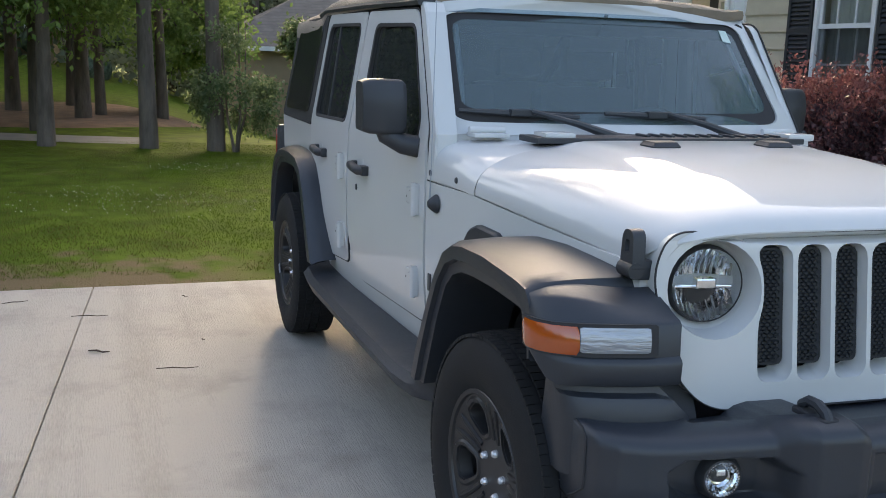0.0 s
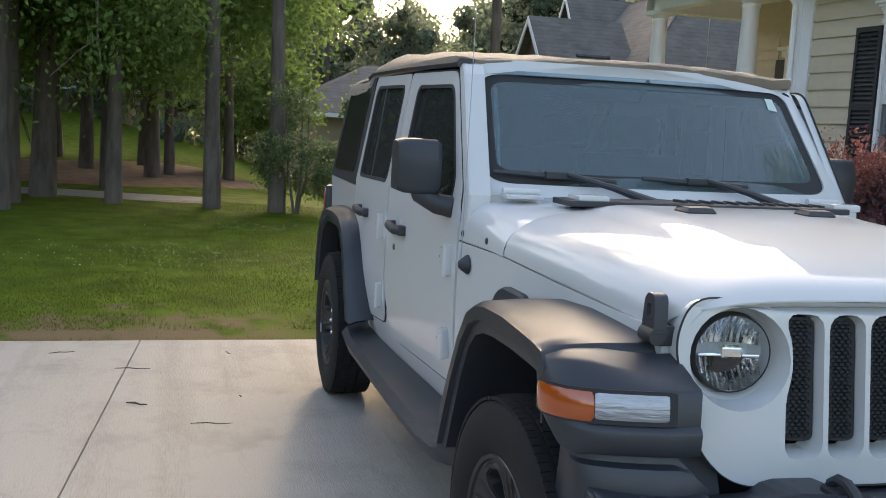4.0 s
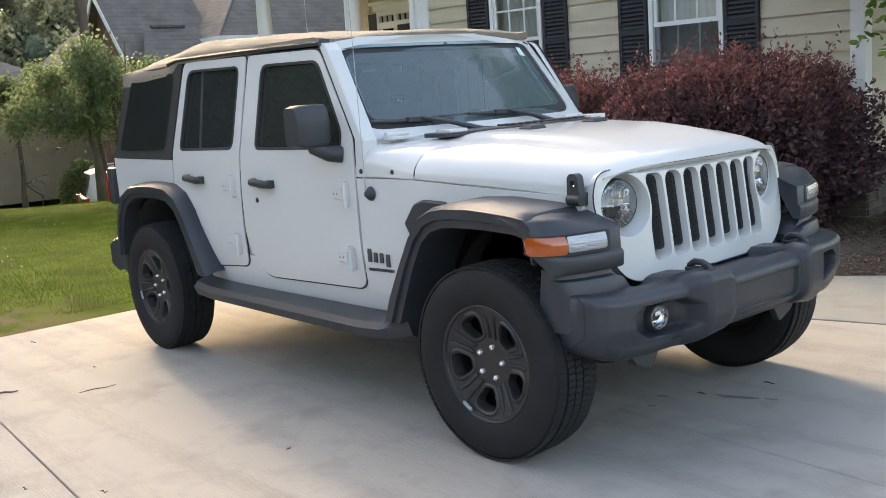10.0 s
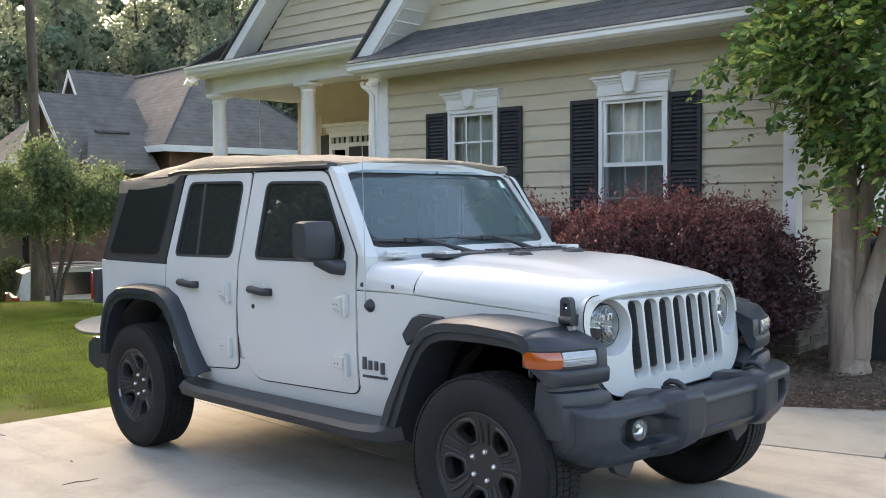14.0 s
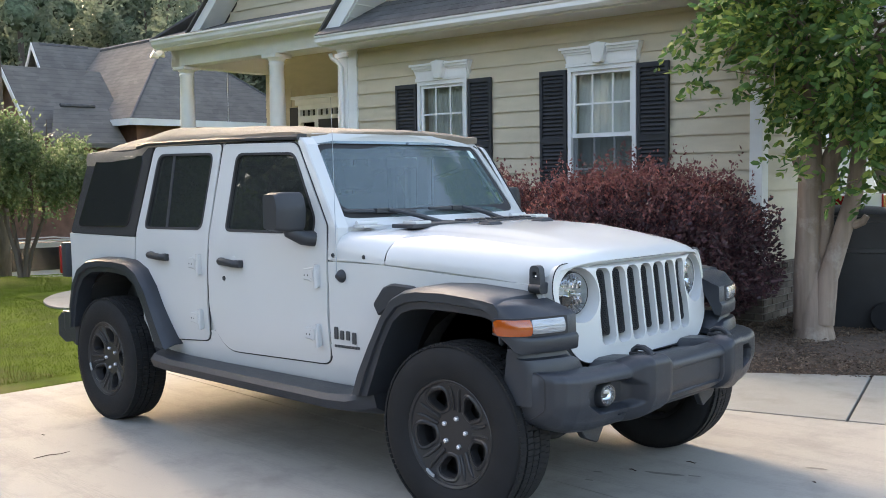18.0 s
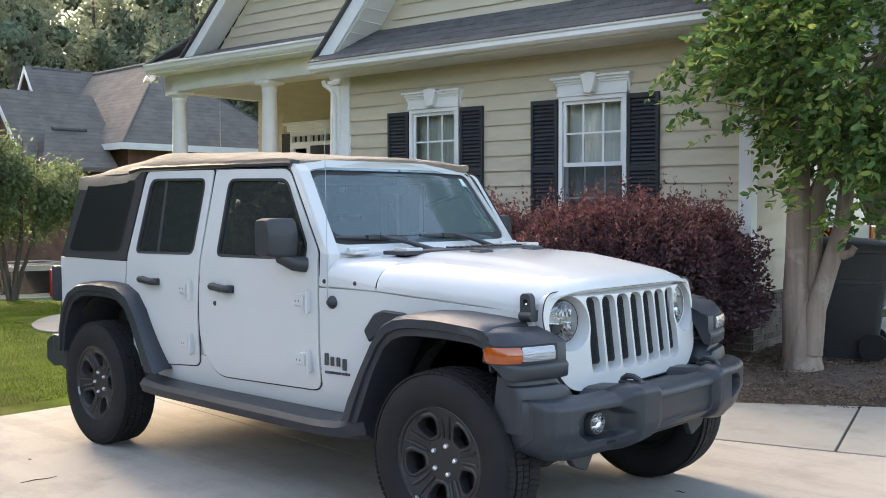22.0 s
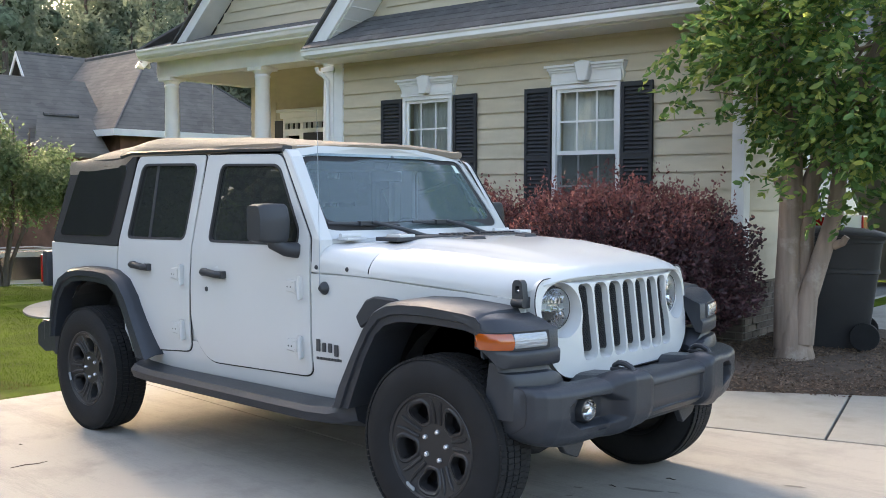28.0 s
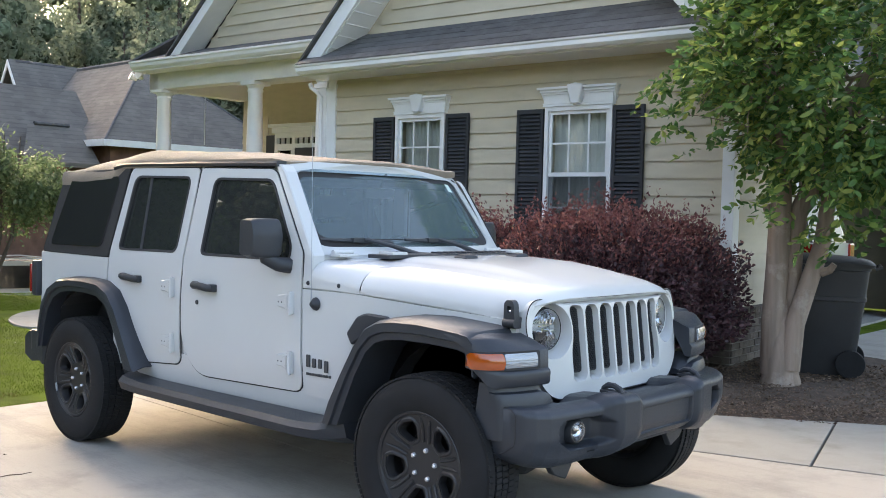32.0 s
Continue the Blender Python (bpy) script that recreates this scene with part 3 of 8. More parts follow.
for pick, blade in ((~lush, M_BLADE), (lush, M_BLADE_G)):
    me = leaf_mesh("blades", np.stack([gx, gy, gz - 0.003], 1)[pick], 0.021, rs, up=0.1, slim=0.15, jitter=0.5, ways=ways[pick])
    part_of("grass_blades", me, blade, ground, kind="stuff")
qx, qy = [], []
for cxx, cyy, sx, sy, m in ((-7.6, -1.3, 0.5, 0.6, 170), (-8.4, -2.1, 0.35, 0.5, 70), (-10.6, -0.6, 0.3, 0.7, 130), (-7.5, -2.8, 0.3, 0.4, 25)):
    qx.append(rs.normal(cxx, sx, m)), qy.append(rs.normal(cyy, sy, m))
qx, qy = np.concatenate(qx), np.concatenate(qy)
bm = bmesh.new()
for a, b in zip(qx, qy):
    if a < -4.6:
        bmesh.ops.create_icosphere(bm, subdivisions=1, radius=rng.uniform(0.0032, 0.0062), matrix=Matrix.Translation((a, b, ground_z(a, b) + rng.uniform(0.04, 0.07))))
part("clover_blooms", bm, M_CLOVER, ground, "white clover blooms in the grass", kind="stuff")

# twigs and stains on the concrete
def twig(x, y, ang, ln, r=0.0045, z=0.002):
    bm = bmesh.new()
    c, q = math.cos(ang), math.sin(ang)
    tube(bm, [(0, 0, r), (c * ln * 0.4, q * ln * 0.4, r + 0.003), (c * ln * 0.75 + 0.01, q * ln * 0.75 - 0.008, r), (c * ln, q * ln, r)], [r * 0.6, r, r * 0.8, r * 0.5], 5)
    t = thing("twig", x, y, drive_z(x) + z, label="thin brown twig fallen on the concrete", category="twig", group="fallen twigs")
    part("stem", bm, M_TWIG, t)


for x, y, ang, ln in ((-2.80, -1.95, 1.2, 0.11), (-3.55, -2.05, 1.5, 0.20), (-2.42, -1.64, 1.5, 0.20), (-3.95, -2.45, 1.9, 0.15), (-0.75, -1.38, 2.0, 0.035), (-2.9, -1.38, 1.0, 0.02), (-3.95, -1.40, 0.6, 0.05), (0.3, 0.55, 0.3, 0.05), (0.95, 0.62, 2.6, 0.03), (0.15, 0.25, 0.2, 0.04), (-1.25, -2.3, 0.3, 0.03), (-0.95, -2.10, 0.6, 0.03)):
    twig(x, y, ang, ln, 0.006 if ln == 0.11 else 0.003)
M_STAIN = shade("oil_stain", (0.16, 0.145, 0.125), 0.7, var=0.3)
for k, (x, y, rx, ry) in enumerate(((0.32, 0.30, 0.09, 0.022), (0.45, 0.36, 0.03, 0.012), (0.05, 0.12, 0.025, 0.012), (0.85, 0.86, 0.05, 0.02), (0.10, -0.02, 0.02, 0.010))):
    bm = bmesh.new()
    ring = [(rx * math.cos(a) * (1 + 0.25 * math.sin(3 * a + k)), ry * math.sin(a) * (1 + 0.3 * math.cos(2 * a)), 0.0015) for a in (2 * math.pi * i / 16 for i in range(16))]
    bm.faces.new([bm.verts.new(p) for p in ring])
    st = thing("oil_spot", x, y, drive_z(x) + 0.001, 20, label="small dark oil spot on the concrete", category="stain", group="oil spots")
    part("spot", bm, M_STAIN, st)

# ---- the white off-road car ----
car = thing("off_road_car", label="white four-door off-road car with tan canvas top and black flares", category="car")
HALF = [(-3.65, 0.815), (-3.2, 0.828), (-2.5, 0.830), (-1.9, 0.822), (-0.92, 0.782), (-0.3, 0.710), (0.36, 0.628), (0.45, 0.618)]
TUMBLE = 0.13


def side_y(x, z):
    """Half width of the body at x, leaning in above the belt line."""
    return curve_at(HALF, x) - TUMBLE * max(0.0, z - 1.2) - 0.03 * max(0.0, 0.85 - z) ** 2 / 0.1


def seam_z(x):
    """The joint between bonnet and wing, falling towards the nose."""
    return 1.110 - 0.062 * max(0.0, min(1.0, (x + 0.70) / 1.0))


def on_side(s, proud=0.0):
    def put(a, b, d):
        return (a, s * (side_y(a, b) + proud - d), b)
    return put


F_DOOR = rounded([(-0.931, 0.578), (-0.936, 1.268), (-1.218, 1.694), (-1.835, 1.704), (-1.925, 1.0), (-1.918, 0.72), (-1.80, 0.558)], [0.07, 0.03, 0.05, 0.03, 0.1, 0.12, 0.1], 5)
R_DOOR = rounded([(-1.945, 0.60), (-1.938, 1.0), (-1.853, 1.704), (-2.55, 1.712), (-2.695, 1.165), (-2.715, 0.96), (-2.50, 0.69), (-2.41, 0.565)], [0.06, 0.1, 0.03, 0.05, 0.08, 0.10, 0.1, 0.08], 5)
F_WIN = rounded([(-1.030, 1.232), (-1.024, 1.305), (-1.225, 1.640), (-1.705, 1.648), (-1.757, 1.228)], [0.03, 0.03, 0.05, 0.05, 0.04], 5)
R_WIN = rounded([(-1.985, 1.230), (-1.925, 1.655), (-2.492, 1.663), (-2.59, 1.222)], [0.05, 0.05, 0.06, 0.04], 5)


def dense(lp, n=5):
    out = []
    for p, q in zip(lp, lp[1:] + lp[:1]):
        m = n if abs(p[0] - q[0]) > 0.3 else 1
        out += [(p[0] + (q[0] - p[0]) * k / m, p[1] + (q[1] - p[1]) * k / m) for k in range(m)]
    return out


def belted(bm, outline, s, proud, depth, hole):
    """A door skin: outline with its window hole, bent at the belt line."""
    pierced(bm, outline, [hole], on_side(s, proud), depth)
    follow(bm, s, proud, depth)


def follow(bm, s, proud, depth):
    """Cuts a panel into strips and lays them on the curve of the body's side."""
    cuts = [((0, 0, z), (0, 0, 1)) for z in (0.54, 0.57, 0.60, 0.64, 0.68, 0.72, 0.76, 0.80, 0.85, 1.0, 1.1, 1.2, 1.45)] + [((x, 0, 0), (1, 0, 0)) for x in (0.1, -0.1, -0.3, -0.5, -0.7, -0.85, -1.2, -1.5, -1.75, -2.2, -2.45)]
    for co, no in cuts:
        bmesh.ops.bisect_plane(bm, geom=bm.verts[:] + bm.edges[:] + bm.faces[:], plane_co=co, plane_no=no)
    for v in bm.verts:
        face = side_y(v.co.x, v.co.z) + proud
        v.co.y = s * (face if face - s * v.co.y < depth / 2 else face - depth)


def hinge(s, x, z, parent):
    """A bolted strap hinge: a tapered strap, a raised rib and an upright barrel."""
    y = side_y(x, z) + 0.004
    bm = bmesh.new()

    def put(a, b, d):
        return (x + a, s * (y + 0.016 - d), z + b)

    panel(bm, rounded([(-0.112, -0.028), (-0.060, -0.030), (-0.022, -0.050), (-0.022, 0.044), (-0.060, 0.036), (-0.112, 0.030)], [0.008, 0.02, 0.004, 0.004, 0.02, 0.008], 3), put, 0.020, 0.005)
    panel(bm, rounded([(-0.062, -0.006), (-0.024, -0.030), (-0.024, 0.030), (-0.062, 0.020)], 0.006, 3), lambda a, b, d: put(a, b, d - 0.007), 0.010, 0.004)
    h = part("hinge", bm, M_PAINT, parent, smooth=False)
    bm = bmesh.new()
    box(bm, x - 0.019, x + 0.006, s * (y - 0.004), s * (y + 0.024), z - 0.060, z + 0.052, 0.006)
    tube(bm, [(x - 0.006, s * (y + 0.018), z - 0.063), (x - 0.006, s * (y + 0.018), z + 0.055)], 0.011, 10)
    part("hinge_barrel", bm, M_PAINT, h)
    bm = bmesh.new()
    for dx in (-0.098, -0.072):
        revolve(bm, [(0.0, 0.0015), (0.0040, 0.0012), (0.0055, 0.0)], 8, Matrix.Translation((x + dx, s * (y + 0.0155), z - 0.004)) @ Matrix.Scale(s, 4, (0, 1, 0)))
    part("hinge_screw", bm, M_BADGE, h, "small dark screw")


def handle(s, x, z, parent):
    y = side_y(x, z)
    bm = bmesh.new()
    tube(bm, [(x - 0.095, s * (y + 0.010), z + 0.004), (x - 0.07, s * (y + 0.036), z + 0.006), (x, s * (y + 0.042), z + 0.004), (x + 0.06, s * (y + 0.038), z - 0.002), (x + 0.085, s * (y + 0.012), z - 0.003)], [0.012, 0.019, 0.020, 0.020, 0.016], 10)
    box(bm, x - 0.105, x - 0.065, s * (y - 0.005), s * (y + 0.026), z - 0.018, z + 0.024, 0.007)
    box(bm, x + 0.045, x + 0.10, s * (y - 0.005), s * (y + 0.030), z - 0.024, z + 0.018, 0.008)
    part("door_handle", bm, M_BLACK, parent, "black plastic handle", True)


for s in (-1, 1):
    for nm, outline, hole, glass, hx, hz, hinges in (("front_door", F_DOOR, F_WIN, M_FTINT, -1.70, 1.055, (1.025, 0.725)), ("rear_door", R_DOOR, R_WIN, M_TINT, -2.425, 1.060, (1.035, 0.722))):
        bm = bmesh.new()
        belted(bm, outline, s, 0.004, 0.04, hole)
        door = part(nm, bm, M_PAINT, car, "white door with a dark window", True)
        bm = bmesh.new()
        gap_line = [(a, s * (side_y(a, b) - 0.003), b) for a, b in dense(inset(outline, -0.0035), 4)]
        tube(bm, gap_line + [gap_line[0]], 0.0042, 5)
        part("door_seam", bm, M_DARK, door, "dark gap round the door")
        bm = bmesh.new()
        rim_out, rim_in = inset(hole, -0.007), inset(hole, 0.009)
        put = on_side(s, 0.0075)
        rings = [[put(a, b, 0.012) for a, b in rim_out], [put(a, b, 0.0) for a, b in inset(hole, -0.004)], [put(a, b, 0.002) for a, b in rim_in], [put(a, b, 0.02) for a, b in rim_in]]
        loft(bm, rings, caps=False)
        part("window_seal", bm, M_DARK, door, "black rubber seal", True)
        bm = bmesh.new()
        put = on_side(s, 0.004)
        vs = [bm.verts.new(put(a, b, 0.012)) for a, b in inset(hole, 0.008)]
        bm.faces.new(vs)
        g = part("window_glass", bm, glass, door, "dark reflecting glass")
        g.visible_shadow = False
        handle(s, hx, hz, door)
        bm = bmesh.new()
        y = side_y(hx, hz)
        revolve(bm, [(0.0, 0.006), (0.045, 0.004), (0.052, 0.0)], 20, Matrix.Translation((hx - 0.005, s * (y - 0.001), hz + 0.018)) @ Matrix.Diagonal((1.0, s, 0.65, 1)))
        part("handle_cup", bm, M_PAINT, door, smooth=True)
        for z in hinges:
            hinge(s, outline[0][0] + 0.012, z, door)
        if nm == "front_door":
            bm = bmesh.new()
            revolve(bm, [(0.0, 0.008), (0.012, 0.008), (0.016, 0.0)], 14, Matrix.Translation((-1.775, s * side_y(-1.775, 0.96), 0.965)) @ Matrix.Scale(s, 4, (0, 1, 0)))
            part("door_lock", bm, M_BLACK, door, "round black key lock")
        else:
            bm = bmesh.new()
            panel(bm, [(-2.372, 1.228), (-2.348, 1.228), (-2.326, 1.656), (-2.350, 1.656)], on_side(s, -0.004), 0.006, 0.001)
            part("window_divider", bm, M_BLACK, door)

# tub: the body behind and below the doors, with its wheel arches
ARCH_R = [(-3.52, 0.56), (-3.47, 0.78), (-3.36, 0.93), (-3.18, 0.99), (-2.86, 0.99), (-2.70, 0.94), (-2.56, 0.78), (-2.44, 0.575)]
for s in (-1, 1):
    bm = bmesh.new()
    quarter = [(-3.635, 0.60), *ARCH_R[:], (-2.43, 0.60), (-2.52, 0.68), (-2.735, 0.95), (-2.712, 1.165), (-3.60, 1.165)]
    panel(bm, quarter, on_side(s), 0.035, 0.004)
    part("rear_quarter_panel", bm, M_PAINT, car, smooth=True)
    bm = bmesh.new()
    put = on_side(s, -0.003)
    rings = []
    for k in range(13):
        x = -2.43 + 1.85 * k / 12
        top = 0.66 - 0.55 * max(0.0, x + 0.82)
        rings.append([put(x, 0.45, 0.05), put(x, 0.45, 0.012), put(x, 0.465, 0.002), put(x, 0.50, 0.0), put(x, 0.56, 0.0), put(x, top, 0.001), put(x, top, 0.05)])
    loft(bm, rings)
    part("sill", bm, M_PAINT, car, smooth=True)
    bm = bmesh.new()
    wing = [(-0.924, 0.568), (-0.61, 0.50), (-0.435, 0.80), (-0.23, 0.965), (0.24, 0.965), (0.29, 0.84), (0.30, 1.040), (-0.20, 1.068), (-0.60, 1.094), (-0.926, 1.096)]
    panel(bm, wing, on_side(s), 0.03, 0.004)
    follow(bm, s, 0.0, 0.03)
    part("front_wing", bm, M_PAINT, car, smooth=True)
    bm = bmesh.new()
    put = on_side(s)
    loft(bm, [[put(x, 1.02, 0.010), put(x, seam_z(x) + 0.008, 0.012), put(x, seam_z(x) + 0.008, 0.024), put(x, 1.02, 0.024)] for x in (-0.90 + 1.17 * k / 8 for k in range(9))])
    part("wing_flange", bm, M_PAINT, car)
    bm = bmesh.new()
    back = [(-2.70, 0.52), (-0.62, 0.50), (-0.62, 1.09), (-0.90, 1.20), (-0.96, 1.215), (-2.70, 1.215)]
    panel(bm, back, on_side(s, -0.009), 0.015, 0.002)
    part("body_side", bm, M_PAINT, car)
    bm = bmesh.new()
    a_post = [(-0.928, 1.106), (-0.868, 1.106), (-0.868, 1.262), (-1.145, 1.682), (-1.182, 1.716), (-1.232, 1.728), (-1.214, 1.698), (-0.930, 1.270)] if s < 0 else [(-0.928, 1.106), (-0.868, 1.106), (-0.868, 1.25), (-0.93, 1.25)]
    panel(bm, a_post, on_side(s, 0.001), 0.075, 0.006)
    part("windscreen_post", bm, M_PAINT, car)
    # bolts on the cowl
    for x, z in ((-0.890, 1.128), (-0.69, 1.126)):
        bm = bmesh.new()
        revolve(bm, [(0.0, 0.006), (0.009, 0.005), (0.012, 0.0)], 10, Matrix.Translation((x, s * side_y(x, z), z)) @ Matrix.Scale(s, 4, (0, 1, 0)))
        part("cowl_bolt", bm, M_BLACK, car, "small black bolt")
    # pillar strips between the doors and behind
    bm = bmesh.new()
    b_pillar = [(-1.915, 0.60), (-1.955, 0.60), (-1.955, 1.0), (-1.868, 1.71), (-1.825, 1.71), (-1.915, 1.0)]
    panel(bm, b_pillar, on_side(s, -0.012), 0.05, 0.002)
    part("door_pillar", bm, M_PAINT, car)

bm = bmesh.new()
secs = []
for x in (-3.60, -2.45, -1.0, -0.75):
    w = curve_at(HALF, x) - 0.05
    secs.append([(x, -w, 0.46), (x, w, 0.46), (x, w, 0.70), (x, -w, 0.70)])
loft(bm, secs)
part("floor_pan", bm, M_DARK, car)
bm = bmesh.new()
box(bm, -3.645, -3.60, -0.80, 0.80, 0.50, 1.165, 0.01)
part("tailgate", bm, M_PAINT, car)
bm = bmesh.new()
box(bm, -0.98, -0.90, -0.70, 0.70, 0.5, 1.22)
box(bm, -0.90, 0.30, -0.50, 0.50, 0.62, 0.98)
part("bulkhead", bm, M_DARK, car)
bm = bmesh.new()
for s in (-1, 1):
    box(bm, -3.6, 0.42, s * 0.36, s * 0.46, 0.42, 0.55, 0.01)
for x in (-3.008, 0.0):
    tube(bm, [(x, -0.68, 0.39), (x, 0.68, 0.39)], 0.05, 10)
    bmesh.ops.create_uvsphere(bm, u_segments=12, v_segments=8, radius=0.13, matrix=Matrix.Translation((x, 0.15 if x else -0.2, 0.38)))
tube(bm, [(0.05, -0.60, 0.42), (0.12, -0.58, 0.85)], 0.035, 8)
tube(bm, [(0.05, 0.60, 0.42), (0.12, 0.58, 0.85)], 0.035, 8)
box(bm, -2.3, -0.6, -0.3, 0.3, 0.36, 0.5, 0.03)
part("chassis", bm, M_DARK, car)
for x0 in (0.0, -3.008):
    for s in (-1, 1):
        bm = bmesh.new()
        rings = []
        for k in range(13):
            a = math.pi * (0.03 + 0.94 * k / 12)
            rings.append([(x0 + (0.42 if x0 == 0 and math.cos(a) > 0 else 0.50) * math.cos(a), s * 0.50, 0.47 + 0.50 * math.sin(a)), (x0 + (0.40 if x0 == 0 and math.cos(a) > 0 else 0.47) * math.cos(a), s * (side_y(x0, 0.9) - 0.02), 0.46 + 0.48 * math.sin(a))])
        loft(bm, rings, loop=False)
        for r0, r1 in zip(rings, rings[1:]):
            bm.faces.new([bm.verts.new(p) for p in (r0[0], r1[0], (x0, s * 0.50, 0.4))])
        part("wheel_housing", bm, M_HOUSING, car)

# hood
HOOD_W = [(-0.93, 0.782), (-0.60, 0.748), (-0.3, 0.710), (0.0, 0.672), (0.30, 0.634), (0.42, 0.618)]
HOOD_C = [(-0.95, 1.262), (-0.60, 1.270), (-0.4, 1.270), (-0.1, 1.256), (0.15, 1.230), (0.28, 1.206), (0.35, 1.182), (0.375, 1.166), (0.392, 1.149)]


def hood_z(x, t):
    zc, zs = curve_at(HOOD_C, x), seam_z(x)
    bulge = 0.016 * max(0.0, min(1.0, (0.62 - abs(t)) / 0.10)) * max(0, min(1, (0.30 - x) / 0.3))
    sq = max(0.0, min(1.0, (-0.56 - x) / 0.34))
    return zs + (zc - zs - 0.016) * max(0.0, 1 - abs(t) ** (5.0 + 13 * sq)) ** (0.45 - 0.12 * sq) + bulge * (1 - sq)


bm = bmesh.new()
rings = []
HOOD_X = [-0.552, -0.5, -0.4, -0.25, -0.1, 0.05, 0.15, 0.22, 0.28, 0.32, 0.35, 0.37, 0.383, 0.392]
for x in HOOD_X:
    w = curve_at(HOOD_W, x)
    ring = []
    for k in range(61):
        t = math.sin((k / 60 - 0.5) * math.pi)
        sweep = (0.040 * t * t + 0.075 * max(0.0, (abs(t) - 0.82) / 0.18) ** 2) * max(0.0, (x - 0.0) / 0.4)
        ring.append((x - sweep + 0.0, t * w, hood_z(x, t)))
    rings.append(ring)
loft(bm, rings, loop=False)
ex = [e for e in bm.edges if e.is_boundary]
lip = bmesh.ops.extrude_edge_only(bm, edges=ex)
bmesh.ops.translate(bm, verts=[v for v in lip["geom"] if isinstance(v, bmesh.types.BMVert)], vec=(0, 0, -0.004))
hood = part("hood", bm, M_PAINT, car, "white bonnet with a raised centre", True)


def top_z(x, y):
    return hood_z(x, y / curve_at(HOOD_W, x))


for x, y in ((-0.362, -0.197), (-0.370, 0.230)):
    bm = bmesh.new()
    panel(bm, rounded([(x - 0.036, y - 0.062), (x + 0.036, y - 0.050), (x + 0.036, y + 0.050), (x - 0.036, y + 0.062)], 0.012), lambda a, b, d: (a, b, top_z(a, b) + 0.016 - d), 0.018, 0.012)
    part("bonnet_bumper", bm, M_BLACK, hood, "black rubber rest pad", True)
for s in (-1, 1):
    x, z, y = 0.283, 1.062, 0.638
    on_latch = lambda a, b, d: (x + a - 0.10 * b, s * (y + 0.030 - d - 0.10 * max(0.0, b)), z + b)
    bm = bmesh.new()
    box(bm, x - 0.028, x + 0.028, s * (y - 0.03), s * (y + 0.010), z - 0.055, z - 0.005, 0.008)
    tube(bm, [(x - 0.030, s * (y + 0.018), z - 0.030), (x + 0.032, s * (y + 0.018), z - 0.030)], 0.021, 14)
    latch = part("bonnet_latch", bm, M_BLACK, car, "black rubber bonnet latch", True)
    bm = bmesh.new()
    strap = rounded([(-0.031, -0.030), (0.031, -0.030), (0.026, 0.052), (0.014, 0.066), (-0.014, 0.066), (-0.026, 0.052)], [0.01, 0.01, 0.015, 0.012, 0.012, 0.015], 4)
    pierced(bm, strap, [rounded([(-0.011, 0.012), (0.011, 0.012), (0.010, 0.042), (-0.010, 0.042)], 0.006, 3)], on_latch, 0.034, 0.006)
    part("latch_strap", bm, M_BLACK, latch, smooth=True)
    bm = bmesh.new()
    tube(bm, [on_latch(-0.013, 0.020, 0.012), on_latch(0.013, 0.020, 0.012)], 0.005, 8)
    part("latch_pull", bm, M_CHROME, latch, "small steel latch loop")

# cowl panel with slats, washer jets and windscreen hinges
bm = bmesh.new()
rings = []
for x in (-0.925, -0.85, -0.75, -0.65, -0.56):
    w = curve_at(HOOD_W, x)
    rings.append([(x, math.sin((k / 60 - 0.5) * math.pi) * w, hood_z(x, math.sin((k / 60 - 0.5) * math.pi)) - 0.004) for k in range(61)])
loft(bm, rings, loop=False)
lip = bmesh.ops.extrude_edge_only(bm, edges=[e for e in bm.edges if e.is_boundary])
bmesh.ops.translate(bm, verts=[v for v in lip["geom"] if isinstance(v, bmesh.types.BMVert)], vec=(0, 0, -0.004))
part("cowl_panel", bm, M_PAINT, car, smooth=True)
bm = bmesh.new()
rings = [[(x, y, z + 0.004) for y in (-0.50, -0.2, 0.1, 0.5)] for x, z in ((-0.72, 1.272), (-0.60, 1.272))]
loft(bm, rings, loop=False)
box(bm, -0.74, -0.585, -0.52, 0.52, 1.255, 1.275, 0.004)
for k in range(12):
    y = -0.10 + 0.048 * k
    box(bm, -0.70, -0.62, y, y + 0.016, 1.270, 1.284, 0.003, m=None)
part("cowl_vent", bm, M_BLACK, car, "black vent slats under the windscreen")
for y in (-0.43, 0.52):
    bm = bmesh.new()
    box(bm, -0.70, -0.60, y - 0.055, y + 0.055, 1.265, 1.290, 0.008)
    part("washer_jet", bm, M_PAINT, car, smooth=True)
for s in (-1, 1):
    bm = bmesh.new()
    box(bm, -0.87, -0.79, s * 0.53, s * 0.66, 1.258, 1.272, 0.003)
    tube(bm, [(-0.845, s * 0.53, 1.280), (-0.845, s * 0.66, 1.280)], 0.013, 10)
    part("windscreen_hinge", bm, M_PAINT, car, smooth=True)

# windscreen frame and glass
def screen(a, b, d):
    """a: across, b: 0 at the foot to 1 at the head, d: behind the outer face."""
    bow = 0.11 * (1 - (a / 0.72) ** 2)
    far = max(0.0, a / 0.765) * b
    a *= 1 - 0.05 * far
    x = -0.915 - 0.315 * b + bow * (1 - 0.35 * b) - 0.035 * far
    return (x - d, a * (1 - 0.075 * b), 1.262 + 0.482 * b)


bm = bmesh.new()
outer = rounded([(-0.765, 0.0), (0.765, 0.0), (0.765, 1.0), (-0.765, 1.0)], [0.02, 0.02, 0.13, 0.13], 7)
outer2 = []
for a, b in outer:
    outer2.append((a, b))
inner = [(a, b) for a, b in rounded([(-0.695, 0.085), (0.695, 0.085), (0.705, 0.885), (-0.705, 0.885)], 0.10, 6)]


